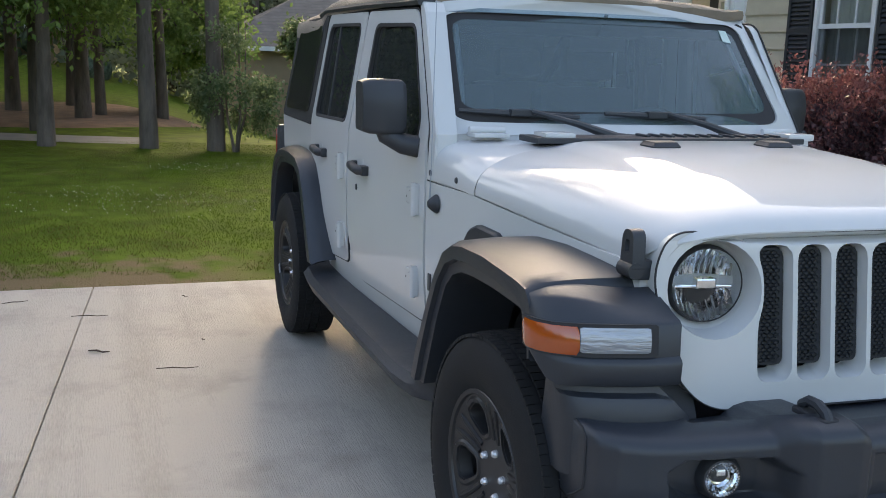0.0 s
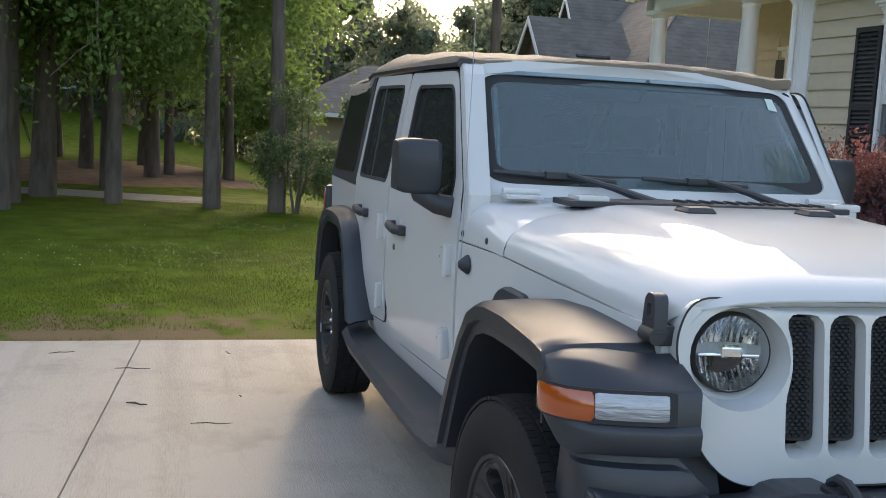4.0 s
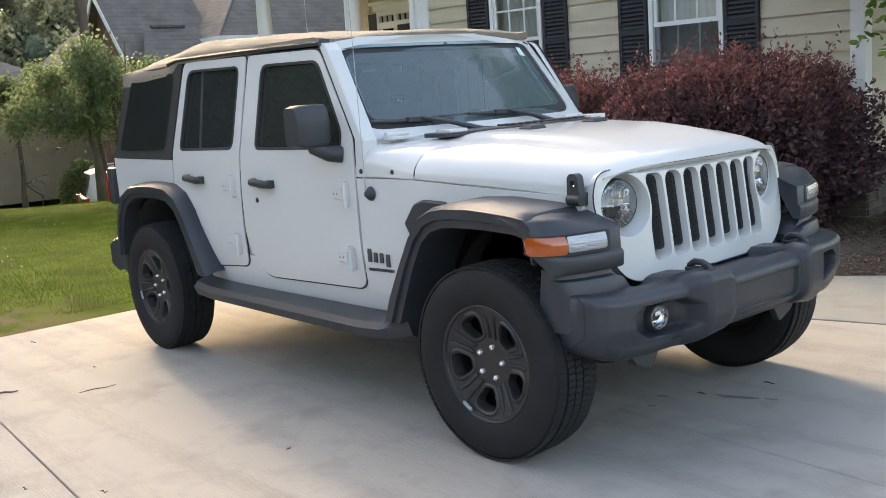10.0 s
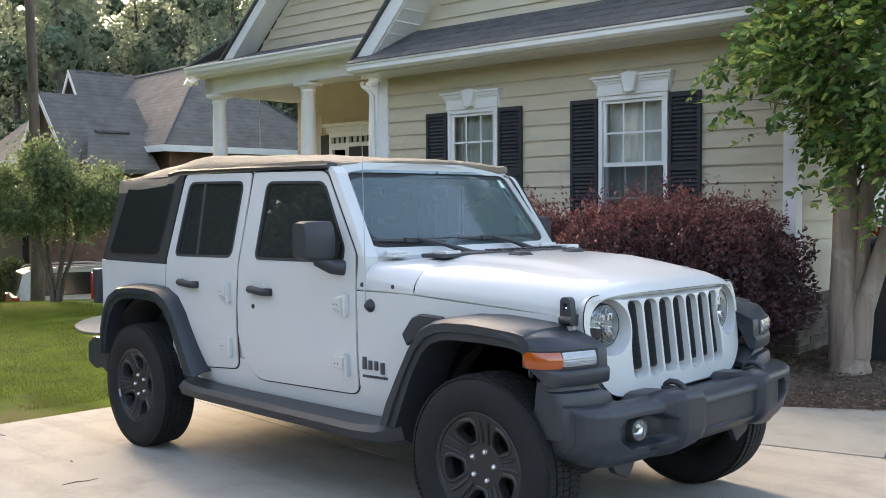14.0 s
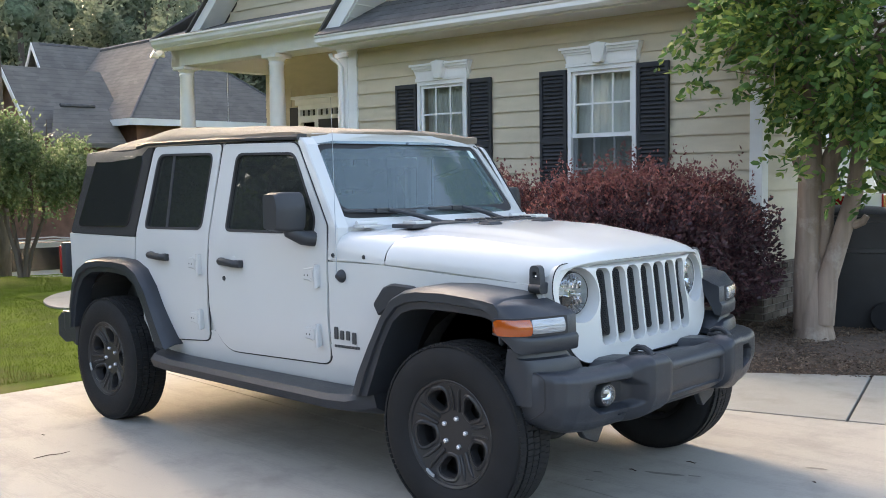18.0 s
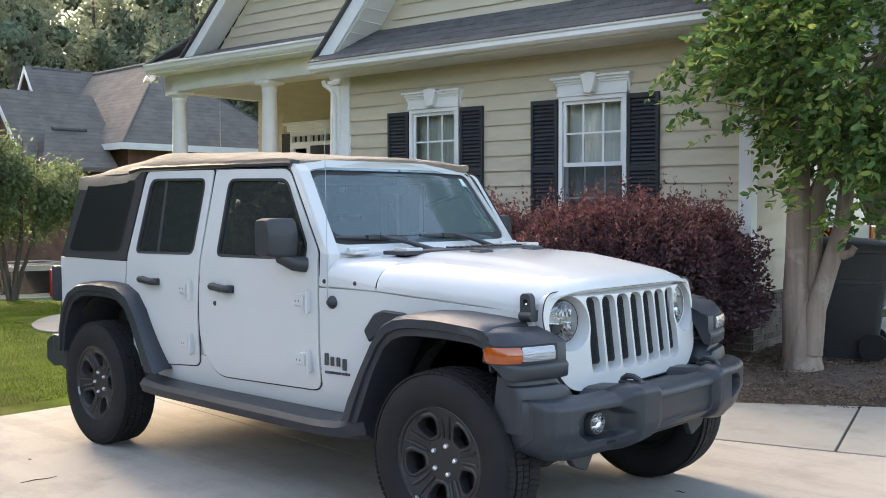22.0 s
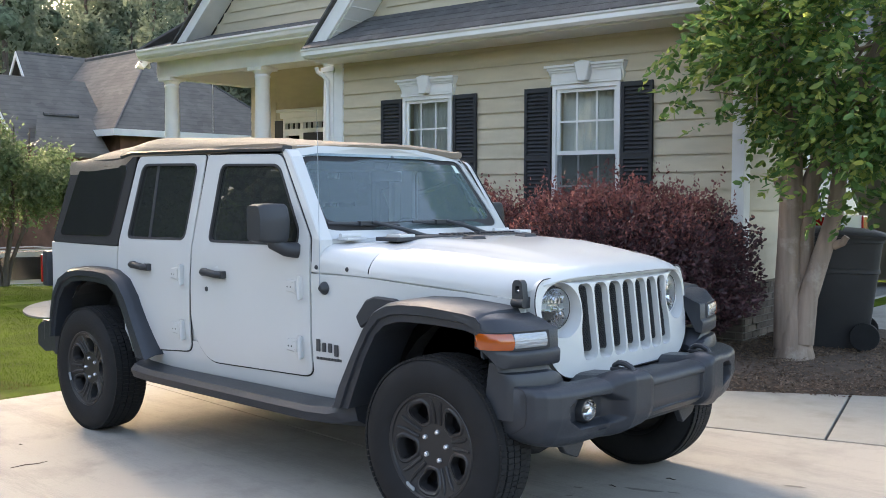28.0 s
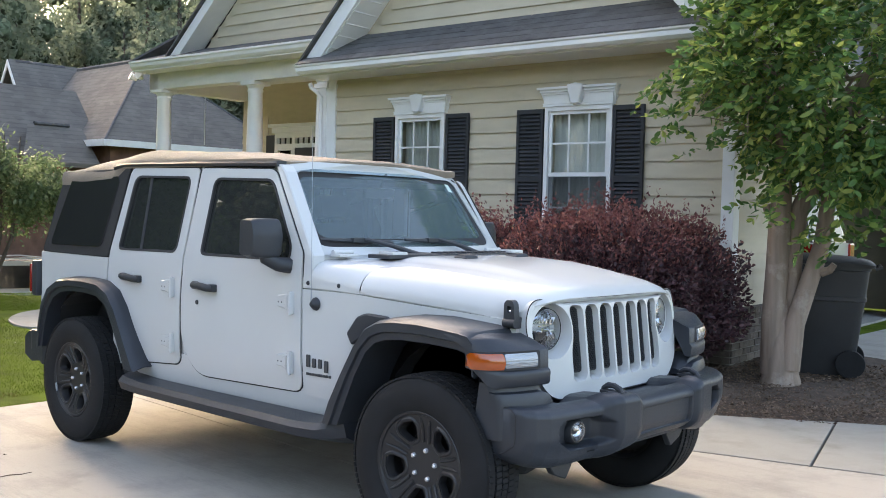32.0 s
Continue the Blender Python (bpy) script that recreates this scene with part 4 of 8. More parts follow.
pierced(bm, dense(outer2, 16), [dense(inner, 16)], screen, 0.05)
part("windscreen_frame", bm, M_PAINT, car, smooth=True)
bm = bmesh.new()
foot = [screen(-0.765 + 1.53 * k / 24, 0.0, 0.004) for k in range(25)]
loft(bm, [foot, [(p[0] + 0.006, p[1], p[2] - 0.08) for p in foot], [(p[0] - 0.05, p[1], p[2] - 0.08) for p in foot]], loop=False)
part("windscreen_foot", bm, M_PAINT, car, smooth=True)
bm = bmesh.new()
rings = [[screen(-0.72 + 1.44 * k / 24, b, 0.012) for k in range(25)] for b in (0.06, 0.3, 0.6, 0.92)]
loft(bm, rings, loop=False)
g = part("windscreen", bm, M_GLASS, car, "bluish windscreen glass", True)
g.visible_shadow = False
bm = bmesh.new()
band_in = dense(rounded([(-0.655, 0.17), (0.655, 0.17), (0.665, 0.835), (-0.665, 0.835)], 0.085, 6), 16)
pierced(bm, dense(inset(inner, -0.004), 16), [band_in], lambda a, b, d: screen(a, b, d + 0.010), 0.003)
part("windscreen_border", bm, M_DARK, car, "black printed glass border")
bm = bmesh.new()
panel(bm, [(0.575, 0.74), (0.625, 0.73), (0.625, 0.83), (0.58, 0.835)], lambda a, b, d: screen(a, b, d + 0.006), 0.002, 0.001)
part("windscreen_sticker", bm, shade("pale_sticker", (0.55, 0.66, 0.62), 0.6, var=0.1), car, "pale paper sticker")
for ya, yb in ((-0.134, -0.645), (0.395, -0.115)):
    bm = bmesh.new()
    p0, p1 = Vector(screen(ya, 0.0, -0.03)), Vector(screen((ya + yb) / 2 - 0.03, 0.17, -0.03))
    p0.x += 0.02
    tube(bm, [p0 + Vector((0.03, 0.05, -0.002)), p0, p0.lerp(p1, 0.5) + Vector((0.02, 0, 0.004)), p1], [0.017, 0.018, 0.012, 0.009], 8)
    wiper = part("wiper", bm, M_BLACK, car, "black windscreen wiper", True)
    bm = bmesh.new()
    b0, b1 = Vector(screen(yb - 0.03, 0.165, -0.018)), Vector(screen(ya - 0.13 + 0.02, 0.135, -0.018))
    tube(bm, [b0, b0.lerp(b1, 0.3), b0.lerp(b1, 0.7), b1], [0.007, 0.011, 0.011, 0.007], 6)
    c = b0.lerp(b1, 0.5)
    box(bm, c.x - 0.012, c.x + 0.018, c.y - 0.04, c.y + 0.04, c.z - 0.008, c.z + 0.016, 0.004)
    part("wiper_blade", bm, M_BLACK, wiper)

# roof: header bar, side rails, tan canvas, black rear quarters
bm = bmesh.new()
ROOF = [(-1.225, 1.733, 0.018), (-1.27, 1.745, 0.03), (-1.5, 1.772, 0.05), (-1.8, 1.792, 0.055), (-2.1, 1.806, 0.055), (-2.4, 1.813, 0.05), (-2.62, 1.806, 0.045), (-2.78, 1.792, 0.04), (-2.95, 1.768, 0.035), (-3.15, 1.738, 0.03), (-3.34, 1.705, 0.02), (-3.40, 1.685, 0.0)]
rings = []
fold = random.Random(3)
for row, (x, zc, drop) in enumerate(ROOF):
    w = side_y(x, 1.72) + 0.008
    ring = []
    for k in range(33):
        t = -1 + k / 16
        z = zc + 0.020 * (1 - t * t)
        e = max(0.0, (abs(t) - 0.86) / 0.14)
        z -= (zc - 1.748 + (0.055 if x < -2.7 else 0)) * e ** 1.7
        z += 0.006 * math.sin(9 * x + 2 * t) * (1 - e) + 0.004 * fold.uniform(-1, 1)
        w2 = w * ((0.91, 0.92, 0.94)[row] if t > 0 and row < 3 else 0.95 if t > 0 else 1.0)
        lead = (0.050, 0.045, 0.02)[row] * (1 - t * t) if row < 3 else 0.0
        ring.append((x + lead + (0.02 * math.cos(t * 2.4) if x < -3.2 else 0), t * w2 * (1 - 0.02 * (1 - e)), z))
    rings.append(ring)
loft(bm, rings, loop=False)
lip = bmesh.ops.extrude_edge_only(bm, edges=[e for e in bm.edges if e.is_boundary])
low_edge = [v for v in lip["geom"] if isinstance(v, bmesh.types.BMVert)]
bmesh.ops.translate(bm, verts=low_edge, vec=(0, 0, -0.036))
for v in low_edge:
    if v.co.x < -2.65:
        v.co.z -= 0.045
        v.co.y *= 1.012
bmesh.ops.subdivide_edges(bm, edges=[e for e in bm.edges if not e.is_boundary], cuts=1, smooth=0.6, use_grid_fill=True)
roof = part("canvas_top", bm, M_TAN, car, "tan canvas roof, slightly slack", True)
roof.data.polygons.foreach_set("use_smooth", [True] * len(roof.data.polygons))
for s in (-1, 1):
    bm = bmesh.new()
    rings = []
    for x, z0, z1 in ((-1.20 if s < 0 else -1.34, 1.708, 1.738), (-1.9, 1.718, 1.744), (-2.62, 1.722, 1.746), (-2.75, 1.70, 1.735)):
        y = side_y(x, 1.70) - (0.055 if s > 0 else 0.0)
        rings.append([(x, s * (y - 0.05), z0), (x, s * (y + 0.012), z0), (x, s * (y + 0.017), (z0 + z1) / 2), (x, s * (y + 0.006), z1), (x, s * (y - 0.05), z1)])
    loft(bm, rings)
    part("roof_rail", bm, M_BLACK, car, "black roof side rail", True)
    bm = bmesh.new()
    q_out = rounded([(-2.715, 1.165), (-2.572, 1.715), (-3.385, 1.695), (-3.58, 1.165)], [0.01, 0.02, 0.03, 0.03], 3)
    panel(bm, q_out, on_side(s, 0.004), 0.02, 0.004)
    qc = part("canvas_quarter", bm, M_BLKCANVAS, car, "black canvas rear quarter")
    bm = bmesh.new()
    q_in = rounded([(-2.80, 1.225), (-2.668, 1.665), (-3.27, 1.66), (-3.47, 1.215)], 0.05, 5)
    panel(bm, q_in, on_side(s, 0.008), 0.008, 0.003)
    part("vinyl_window", bm, shade("tinted_vinyl", (0.020, 0.021, 0.022), 0.12, var=0.1, spec=0.6), qc, "dark tinted vinyl window")
bm = bmesh.new()
panel(bm, [(-0.78, 1.165), (0.78, 1.165), (0.70, 1.69), (-0.70, 1.69)], lambda a, b, d: (-3.60 + 0.36 * (b - 1.165) / 0.525 + d, a, b), 0.02, 0.004)
part("canvas_back", bm, M_BLKCANVAS, car)

# grille
def on_front(a, b, d):
    """a: across, b: height, d: behind the face. Swept back towards the sides and leaning a little."""
    return (0.434 - 0.060 * (abs(a) / 0.6) ** 2.2 - 0.13 * max(0, b - 0.80) - d, a + 0.008, b)


bm = bmesh.new()
g_out = rounded([(-0.485, 0.698), (0.485, 0.698), (0.572, 0.775), (0.612, 0.93), (0.630, 1.03), (0.590, 1.128), (-0.590, 1.128), (-0.630, 1.03), (-0.612, 0.93), (-0.572, 0.775)], [0.07, 0.07, 0.07, 0.12, 0.08, 0.085, 0.085, 0.08, 0.12, 0.07], 6)
HEAD_Y, HEAD_Z = 0.478, 0.995
heads = [[(c * HEAD_Y + 0.119 * math.cos(a), HEAD_Z - 0.004 + 0.119 * math.sin(a)) for a in (2 * math.pi * k / 28 for k in range(28))] for c in (-1, 1)]
slots = []
for k in range(-3, 4):
    c = k * 0.1075
    w = 0.031
    z0, z1 = 0.806, 1.082
    if abs(k) == 3:
        sgn = 1 if k > 0 else -1
        pts = [(c - sgn * w, z0), (c + sgn * w, z0), (c + sgn * w, 0.90), (c + sgn * (w - 0.016), 0.955), (c + sgn * (w - 0.016), 1.02), (c + sgn * w * 0.9, 1.07), (c + sgn * w * 0.9, z1), (c - sgn * w, z1)]
        slots.append(rounded(pts, [0.012, 0.012, 0.03, 0.03, 0.03, 0.01, 0.016, 0.02], 3))
    else:
        slots.append(rounded([(c - w, z0), (c + w, z0), (c + w, z1), (c - w, z1)], [0.012, 0.012, 0.022, 0.022], 4))
holes = [[(a, b - 0.026 * max(0, (0.90 - b) / 0.11)) for a, b in inset(sl, -0.016)] for sl in slots] + heads
pierced(bm, dense(g_out, 10), holes, on_front, 0.07, 0.014)
grille = part("grille", bm, M_PAINT, car, "white grille with seven upright slots", True)
bm = bmesh.new()
rim = [on_front(a, b, 0.002) for a, b in dense(inset(g_out, -0.001), 10)]
tube(bm, rim + [rim[0]], 0.0028, 5)
part("grille_seam", bm, M_DARK, grille)
for sl in slots:
    bm = bmesh.new()
    ys, zs = [p[0] for p in sl], [p[1] for p in sl]
    panel(bm, inset(sl, -0.006), lambda a, b, d: on_front(a, b, d + 0.024), 0.01, 0.001)
    ins = part("slot_insert", bm, M_HONEY, grille, "black honeycomb mesh")
    bm = bmesh.new()
    rows = int((max(zs) - min(zs)) / 0.0088)
    for r in range(rows):
        z = min(zs) + 0.006 + r * 0.0088
        for q in range(4):
            y = min(ys) + 0.008 + q * 0.0165 + (0.00825 if r % 2 else 0)
            if y > max(ys) - 0.006:
                continue
            p = on_front(y, z, 0.024)
            x, yc = p[0], p[1]
            ring_o = [(x + 0.001, yc + 0.0095 * math.cos(a), z + 0.0058 * math.sin(a)) for a in (math.pi / 3 * i + math.pi / 6 for i in range(6))]
            ring_i = [(x + 0.0035, yc + 0.0080 * math.cos(a), z + 0.0046 * math.sin(a)) for a in (math.pi / 3 * i + math.pi / 6 for i in range(6))]
            loft(bm, [ring_o, ring_i], caps=False)
    part("honeycomb", bm, M_HONEY, ins)
for s in (-1, 1):
    at = Matrix.Translation(Vector(on_front(s * HEAD_Y, HEAD_Z, 0.0)) + Vector((-0.035, 0, 0))) @ pose(0, 0, 0, 0, 0, 90 + s * 8)
    bm = bmesh.new()
    revolve(bm, [(0.137, -0.020), (0.119, -0.002), (0.102, 0.020), (0.096, 0.03)], 40, at)
    part("headlamp_bowl", bm, M_PAINT, grille, smooth=True)
    bm = bmesh.new()
    revolve(bm, [(0.0, 0.080), (0.03, 0.075), (0.06, 0.060), (0.084, 0.035), (0.090, 0.004)], 40, at)
    lamp = part("headlamp", bm, M_BOWL, car, "round headlamp with a faceted reflector")
    bm = bmesh.new()
    revolve(bm, [(0.0895, 0.012), (0.0905, 0.002), (0.0925, 0.001), (0.095, 0.010), (0.097, 0.03)], 40, at)
    part("headlamp_ring", bm, M_DARK, lamp, "black lamp ring", True)
    bm = bmesh.new()
    fr = random.Random(5 + s)
    for i in range(-6, 6):
        a0, a1 = i * 0.0147, (i + 0.97) * 0.0147
        turn = fr.uniform(-0.0016, 0.0016)
        reach = math.sqrt(max(0.0, 0.0885 ** 2 - max(abs(a0), abs(a1)) ** 2))
        for lo, hi in ((-reach, -0.016), (0.016, reach)):
            if hi - lo < 0.01:
                continue
            rows = []
            for k in range(9):
                q = lo + (hi - lo) * k / 8
                rows.append([bm.verts.new(at @ Vector((p, 0.062 * (1 - (p * p + q * q) / 0.0095) + e + 0.16 * q + 0.0035 * math.cos(math.pi * u), q))) for p, e, u in ((a0, -turn, -0.5), (a0 * 0.5 + a1 * 0.5, 0.0, 0.0), (a1, turn, 0.5))])
            for r0, r1 in zip(rows, rows[1:]):
                for c in (0, 1):
                    bm.faces.new((r0[c], r0[c + 1], r1[c + 1], r1[c]))
    part("lamp_facets", bm, M_MIRROR, lamp, smooth=True)
    bm = bmesh.new()
    box(bm, -0.076, 0.076, 0.020, 0.034, -0.013, -0.004, 0.003, m=at)
    box(bm, -0.026, 0.026, 0.004, 0.032, -0.012, 0.016, 0.005, m=at)
    part("bulb_shield", bm, M_CHROME, lamp)
    bm = bmesh.new()
    revolve(bm, [(0.0, -0.014), (0.04, -0.011), (0.07, -0.006), (0.089, 0.002)], 40, at)
    g = part("lamp_lens", bm, M_LENS, lamp, "clear glass lens", True)
    g.visible_shadow = False

# flares with lamps
F_OUT = [(-0.61, 0.50), (-0.565, 0.61), (-0.489, 0.745), (-0.41, 0.878), (-0.333, 0.972), (-0.26, 1.007), (-0.172, 1.022), (-0.02, 1.027), (0.10, 1.020), (0.215, 1.012), (0.275, 1.004), (0.300, 0.975), (0.307, 0.91), (0.312, 0.835)]
F_IN = [(-0.515, 0.50), (-0.468, 0.605), (-0.405, 0.745), (-0.335, 0.86), (-0.277, 0.907), (-0.205, 0.93), (-0.119, 0.937), (0.02, 0.939), (0.12, 0.936), (0.205, 0.932), (0.245, 0.922), (0.272, 0.905), (0.290, 0.875), (0.300, 0.830)]
R_OUT = [(-3.46, 0.55), (-3.44, 0.70), (-3.40, 0.84), (-3.32, 0.945), (-3.20, 1.0), (-3.05, 1.018), (-2.85, 1.022), (-2.68, 1.012), (-2.56, 0.965), (-2.47, 0.87), (-2.39, 0.74), (-2.30, 0.60), (-2.255, 0.535)]
R_IN = [(-3.40, 0.55), (-3.375, 0.69), (-3.33, 0.80), (-3.26, 0.88), (-3.16, 0.925), (-3.03, 0.94), (-2.85, 0.942), (-2.71, 0.930), (-2.62, 0.885), (-2.55, 0.80), (-2.48, 0.69), (-2.41, 0.57), (-2.39, 0.525)]


NOSE = [(0.606, 0.455), (0.64, 0.457), (0.70, 0.449), (0.76, 0.435), (0.82, 0.417), (0.865, 0.398), (0.895, 0.378), (0.915, 0.352), (0.923, 0.325), (0.926, 0.29)]
NOSE_FOOT = [(0.885, 0.792), (0.905, 0.806), (0.915, 0.826), (0.923, 0.850), (0.926, 0.880)]


def nose_x(y):
    """How far forward the front face of the flare stands."""
    return curve_at(NOSE, y)


def flare(s, outs, ins, front):
    bm = bmesh.new()
    rings = []
    n = len(outs)
    for k, ((xo, zo), (xi, zi)) in enumerate(zip(outs, ins)):
        body = side_y(xo, min(zo, 1.1)) - 0.03
        if front:
            body = min(body, 0.64)
        t = k / (n - 1)
        out = 0.924 if front else 0.922
        sweep = -0.03 * max(0.0, (t - 0.66) / 0.34) if front else 0.0
        rise = 0.010 * math.sin(math.pi * min(1, t * 1.15)) if front else 0.012
        rings.append([
            (xo + sweep, s * body, zo + rise),
            (xo + sweep * 0.6, s * (body * 0.45 + out * 0.55), zo + rise * 0.6 + 0.003),
            (xo + sweep * 0.12, s * (out - 0.030), zo + 0.002),
            (xo - 0.004, s * (out - 0.008), zo - 0.010),
            (xo * 0.9 + xi * 0.1, s * out, zo * 0.85 + zi * 0.15),
            (xo * 0.42 + xi * 0.58, s * (out + 0.002), zo * 0.42 + zi * 0.58),
            (xo * 0.38 + xi * 0.62, s * (out - 0.014), zo * 0.36 + zi * 0.64),
            (xi, s * (out - 0.016), zi),
            (xi, s * (body + 0.02), zi + 0.004)])
    loft(bm, rings)
    return part("front_flare" if front else "rear_flare", bm, M_FLARE, car, "black grained plastic wheel flare", True)


for s in (-1, 1):
    fl = flare(s, F_OUT, F_IN, True)
    flare(s, R_OUT, R_IN, False)
    # the flare's front: a sloping brow, the lamp's face and a lip below
    bm = bmesh.new()
    rings = []
    for y, x in [(y, nose_x(y)) for y in (0.606, 0.615, 0.64, 0.67, 0.70, 0.73, 0.76, 0.79, 0.82, 0.845, 0.865, 0.88, 0.895, 0.905, 0.915, 0.92, 0.923, 0.926)]:
        foot = curve_at(NOSE_FOOT, y)
        lip = 1 - smooth((y - 0.85) / 0.04)
        drop = 0.010 * max(0.0, (y - 0.87) / 0.056) ** 2
        brow = 0.030 * smooth((0.86 - y) / 0.20)
        rings.append([(x + (a * lip if a > 0 else a * (1 - 0.8 * (1 - lip)) if a < -0.02 and b < 0.96 else a), s * y, b - drop * smooth((b - 0.93) / 0.05) - brow * smooth((b - 0.94) / 0.04) * (0.4 if a < -0.1 else 1.0) if b > 0.89 else max(foot, 0.89 + (b - 0.89) * (0.89 - foot) / 0.098)) for a, b in ((-0.15, 1.003), (-0.064, 0.990), (-0.052, 0.983), (-0.014, 0.941), (-0.007, 0.932), (-0.004, 0.860), (0.006, 0.851), (0.009, 0.843), (0.006, 0.800), (-0.001, 0.792), (-0.03, 0.796), (-0.09, 0.90), (-0.15, 0.95))])
    loft(bm, rings)
    part("flare_nose", bm, M_FLARE, fl, "black plastic brow and lip round the lamp", True)

    def lens(line, z0, z1, bulge, ends):
        rings = []
        for k, (y, x) in enumerate(line):
            f = k / (len(line) - 1)
            pinch = 1 - ends * max(0.0, abs(2 * f - 1) - 0.8) / 0.2
            zc, hh = (z0 + z1) / 2, (z1 - z0) / 2 * pinch
            rings.append([(x - 0.02, s * (y - 0.012), zc - hh)] + [(x + bulge * (1 - c * c) - 0.003 * c, s * (y + 0.3 * bulge * (1 - c * c)), zc + hh * c) for c in (-1, -0.85, -0.4, 0, 0.4, 0.85, 1)] + [(x - 0.02, s * (y - 0.012), zc + hh)])
        return rings

    wrap = [(0.897, nose_x(0.897)), (0.912, nose_x(0.912)), (0.923, 0.338), (0.929, 0.318), (0.931, 0.300), (0.931, 0.284)]
    bm = bmesh.new()
    loft(bm, lens([(y, nose_x(y) - 0.002) for y in (0.666, 0.672, 0.70, 0.73, 0.76, 0.79, 0.82, 0.845, 0.87)] + wrap, 0.861, 0.938, 0.0, 0.15))
    part("lamp_bezel", bm, M_DARK, fl, "black lamp surround", True)
    bm = bmesh.new()
    loft(bm, lens([(y, nose_x(y) + 0.001) for y in (0.686, 0.692, 0.71, 0.73, 0.75, 0.77, 0.79, 0.81, 0.825, 0.837, 0.843)], 0.872, 0.930, 0.006, 0.10))
    part("turn_lamp_clear", bm, M_CLEARLAMP, fl, "ribbed clear lamp lens", True)
    bm = bmesh.new()
    loft(bm, lens([(y, nose_x(y) + 0.001) for y in (0.8445, 0.85, 0.865, 0.88)] + [(y + 0.001, x + 0.001) for y, x in wrap], 0.866, 0.931, 0.007, 0.30))
    part("turn_lamp_amber", bm, M_AMBER, fl, "amber side marker lens", True)
    # black vent behind the front flare
    bm = bmesh.new()
    panel(bm, rounded([(-0.622, 0.905), (-0.590, 0.850), (-0.44, 0.945), (-0.36, 0.985), (-0.38, 1.004), (-0.505, 1.010), (-0.560, 0.988)], 0.012, 3), on_side(s, 0.022), 0.025, 0.008)
    part("wing_vent", bm, M_BLACK, car, "black plastic wing vent")
    # antenna base
    if s < 0:
        bm = bmesh.new()
        y0 = side_y(-0.835, 1.03)
        revolve(bm, [(0.0, 0.034), (0.012, 0.032), (0.022, 0.02), (0.031, 0.008), (0.033, 0.0)], 18, Matrix.Translation((-0.835, s * y0, 1.028)) @ Matrix.Scale(s, 4, (0, 1, 0)))
        base = part("antenna_base", bm, M_BLACK, car, "round black antenna base", True)
        bm = bmesh.new()
        tube(bm, [(-0.845, s * (y0 + 0.024), 1.035), (-0.848, s * (y0 + 0.020), 1.12), (-0.875, s * (y0 + 0.008), 1.75), (-0.885, s * (y0 + 0.004), 1.90)], [0.004, 0.0018, 0.0015, 0.0013], 6)
        part("antenna_mast", bm, M_SILVER, base, "thin steel antenna")
        # badge: plain bars
        bm = bmesh.new()
        bx = -0.893
        for k, (w, h) in enumerate(((0.028, 0.062), (0.026, 0.046), (0.026, 0.046), (0.028, 0.058))):
            z = 0.735 - (0.010 if k == 3 else 0) + (0.008 if k == 0 else 0)
            a0 = bx + k * 0.039
            y = side_y(a0, z)
            box(bm, a0, a0 + w, s * (y - 0.002), s * (y + 0.005), z - 0.5 * h, z + 0.5 * h, 0.004)
        part("badge", bm, M_BADGE, car, "dark grey raised badge bars")
        bm = bmesh.new()
        for k in range(9):
            a0 = -0.897 + k * 0.0185
            y = side_y(a0, 0.68)
            box(bm, a0, a0 + 0.0145, s * (y - 0.002), s * (y + 0.003), 0.671, 0.684)
        part("name_strip", bm, M_BADGE, car, "small dark lettering bars")
    # grab handle inside the windscreen pillar; its pale colour paints a reflection
    bm = bmesh.new()
    tube(bm, [screen(s * 0.635, b, 0.05) for b in (0.2, 0.45, 0.78)], [0.006, 0.011, 0.009], 8)
    part("pillar_grip", bm, M_SILVER, car, "grab handle inside the pillar, coloured pale as if catching light", True)
    # mirror
    bm = bmesh.new()
    rings = []
    for y, sc, dx in ((0.826, 0.86, 0.0), (0.840, 0.98, 0.0), (0.90, 1.0, -0.01), (0.950, 0.98, -0.03), (0.974, 0.88, -0.045)):
        cx, cz = -1.09 + dx, 1.343
        y -= 0.06 if s > 0 else 0.0
        hw, hh = 0.062 * sc, 0.098 * sc
        rings.append([(cx + a, s * y, cz + b) for a, b in rounded([(-hw, -hh), (hw * 0.9, -hh), (hw * 1.05, hh * 0.2), (hw * 0.7, hh), (-hw, hh)], 0.02, 3)])
    loft(bm, rings)
    mir = part("door_mirror", bm, M_BLACK, car, "black door mirror housing", True)
    bm = bmesh.new()
    tube(bm, [(-1.03, s * 0.775, 1.205), (-1.06, s * 0.83, 1.212), (-1.09, s * 0.89, 1.245), (-1.09, s * 0.90, 1.27)], [0.042, 0.038, 0.034, 0.03], 10)
    part("mirror_arm", bm, M_BLACK, mir, smooth=True)
    bm = bmesh.new()
    panel(bm, rounded([(0.848, 1.262), (0.955, 1.266), (0.955, 1.426), (0.848, 1.428)], 0.02), lambda a, b, d: (-1.158 - 0.03 * (a - 0.84) / 0.16 - 0.002 + d, s * a - (0.06 if s > 0 else 0.0), b), 0.004, 0.001)
    part("mirror_glass", bm, M_MIRROR, mir)
    # side step
    bm = bmesh.new()
    rings = []
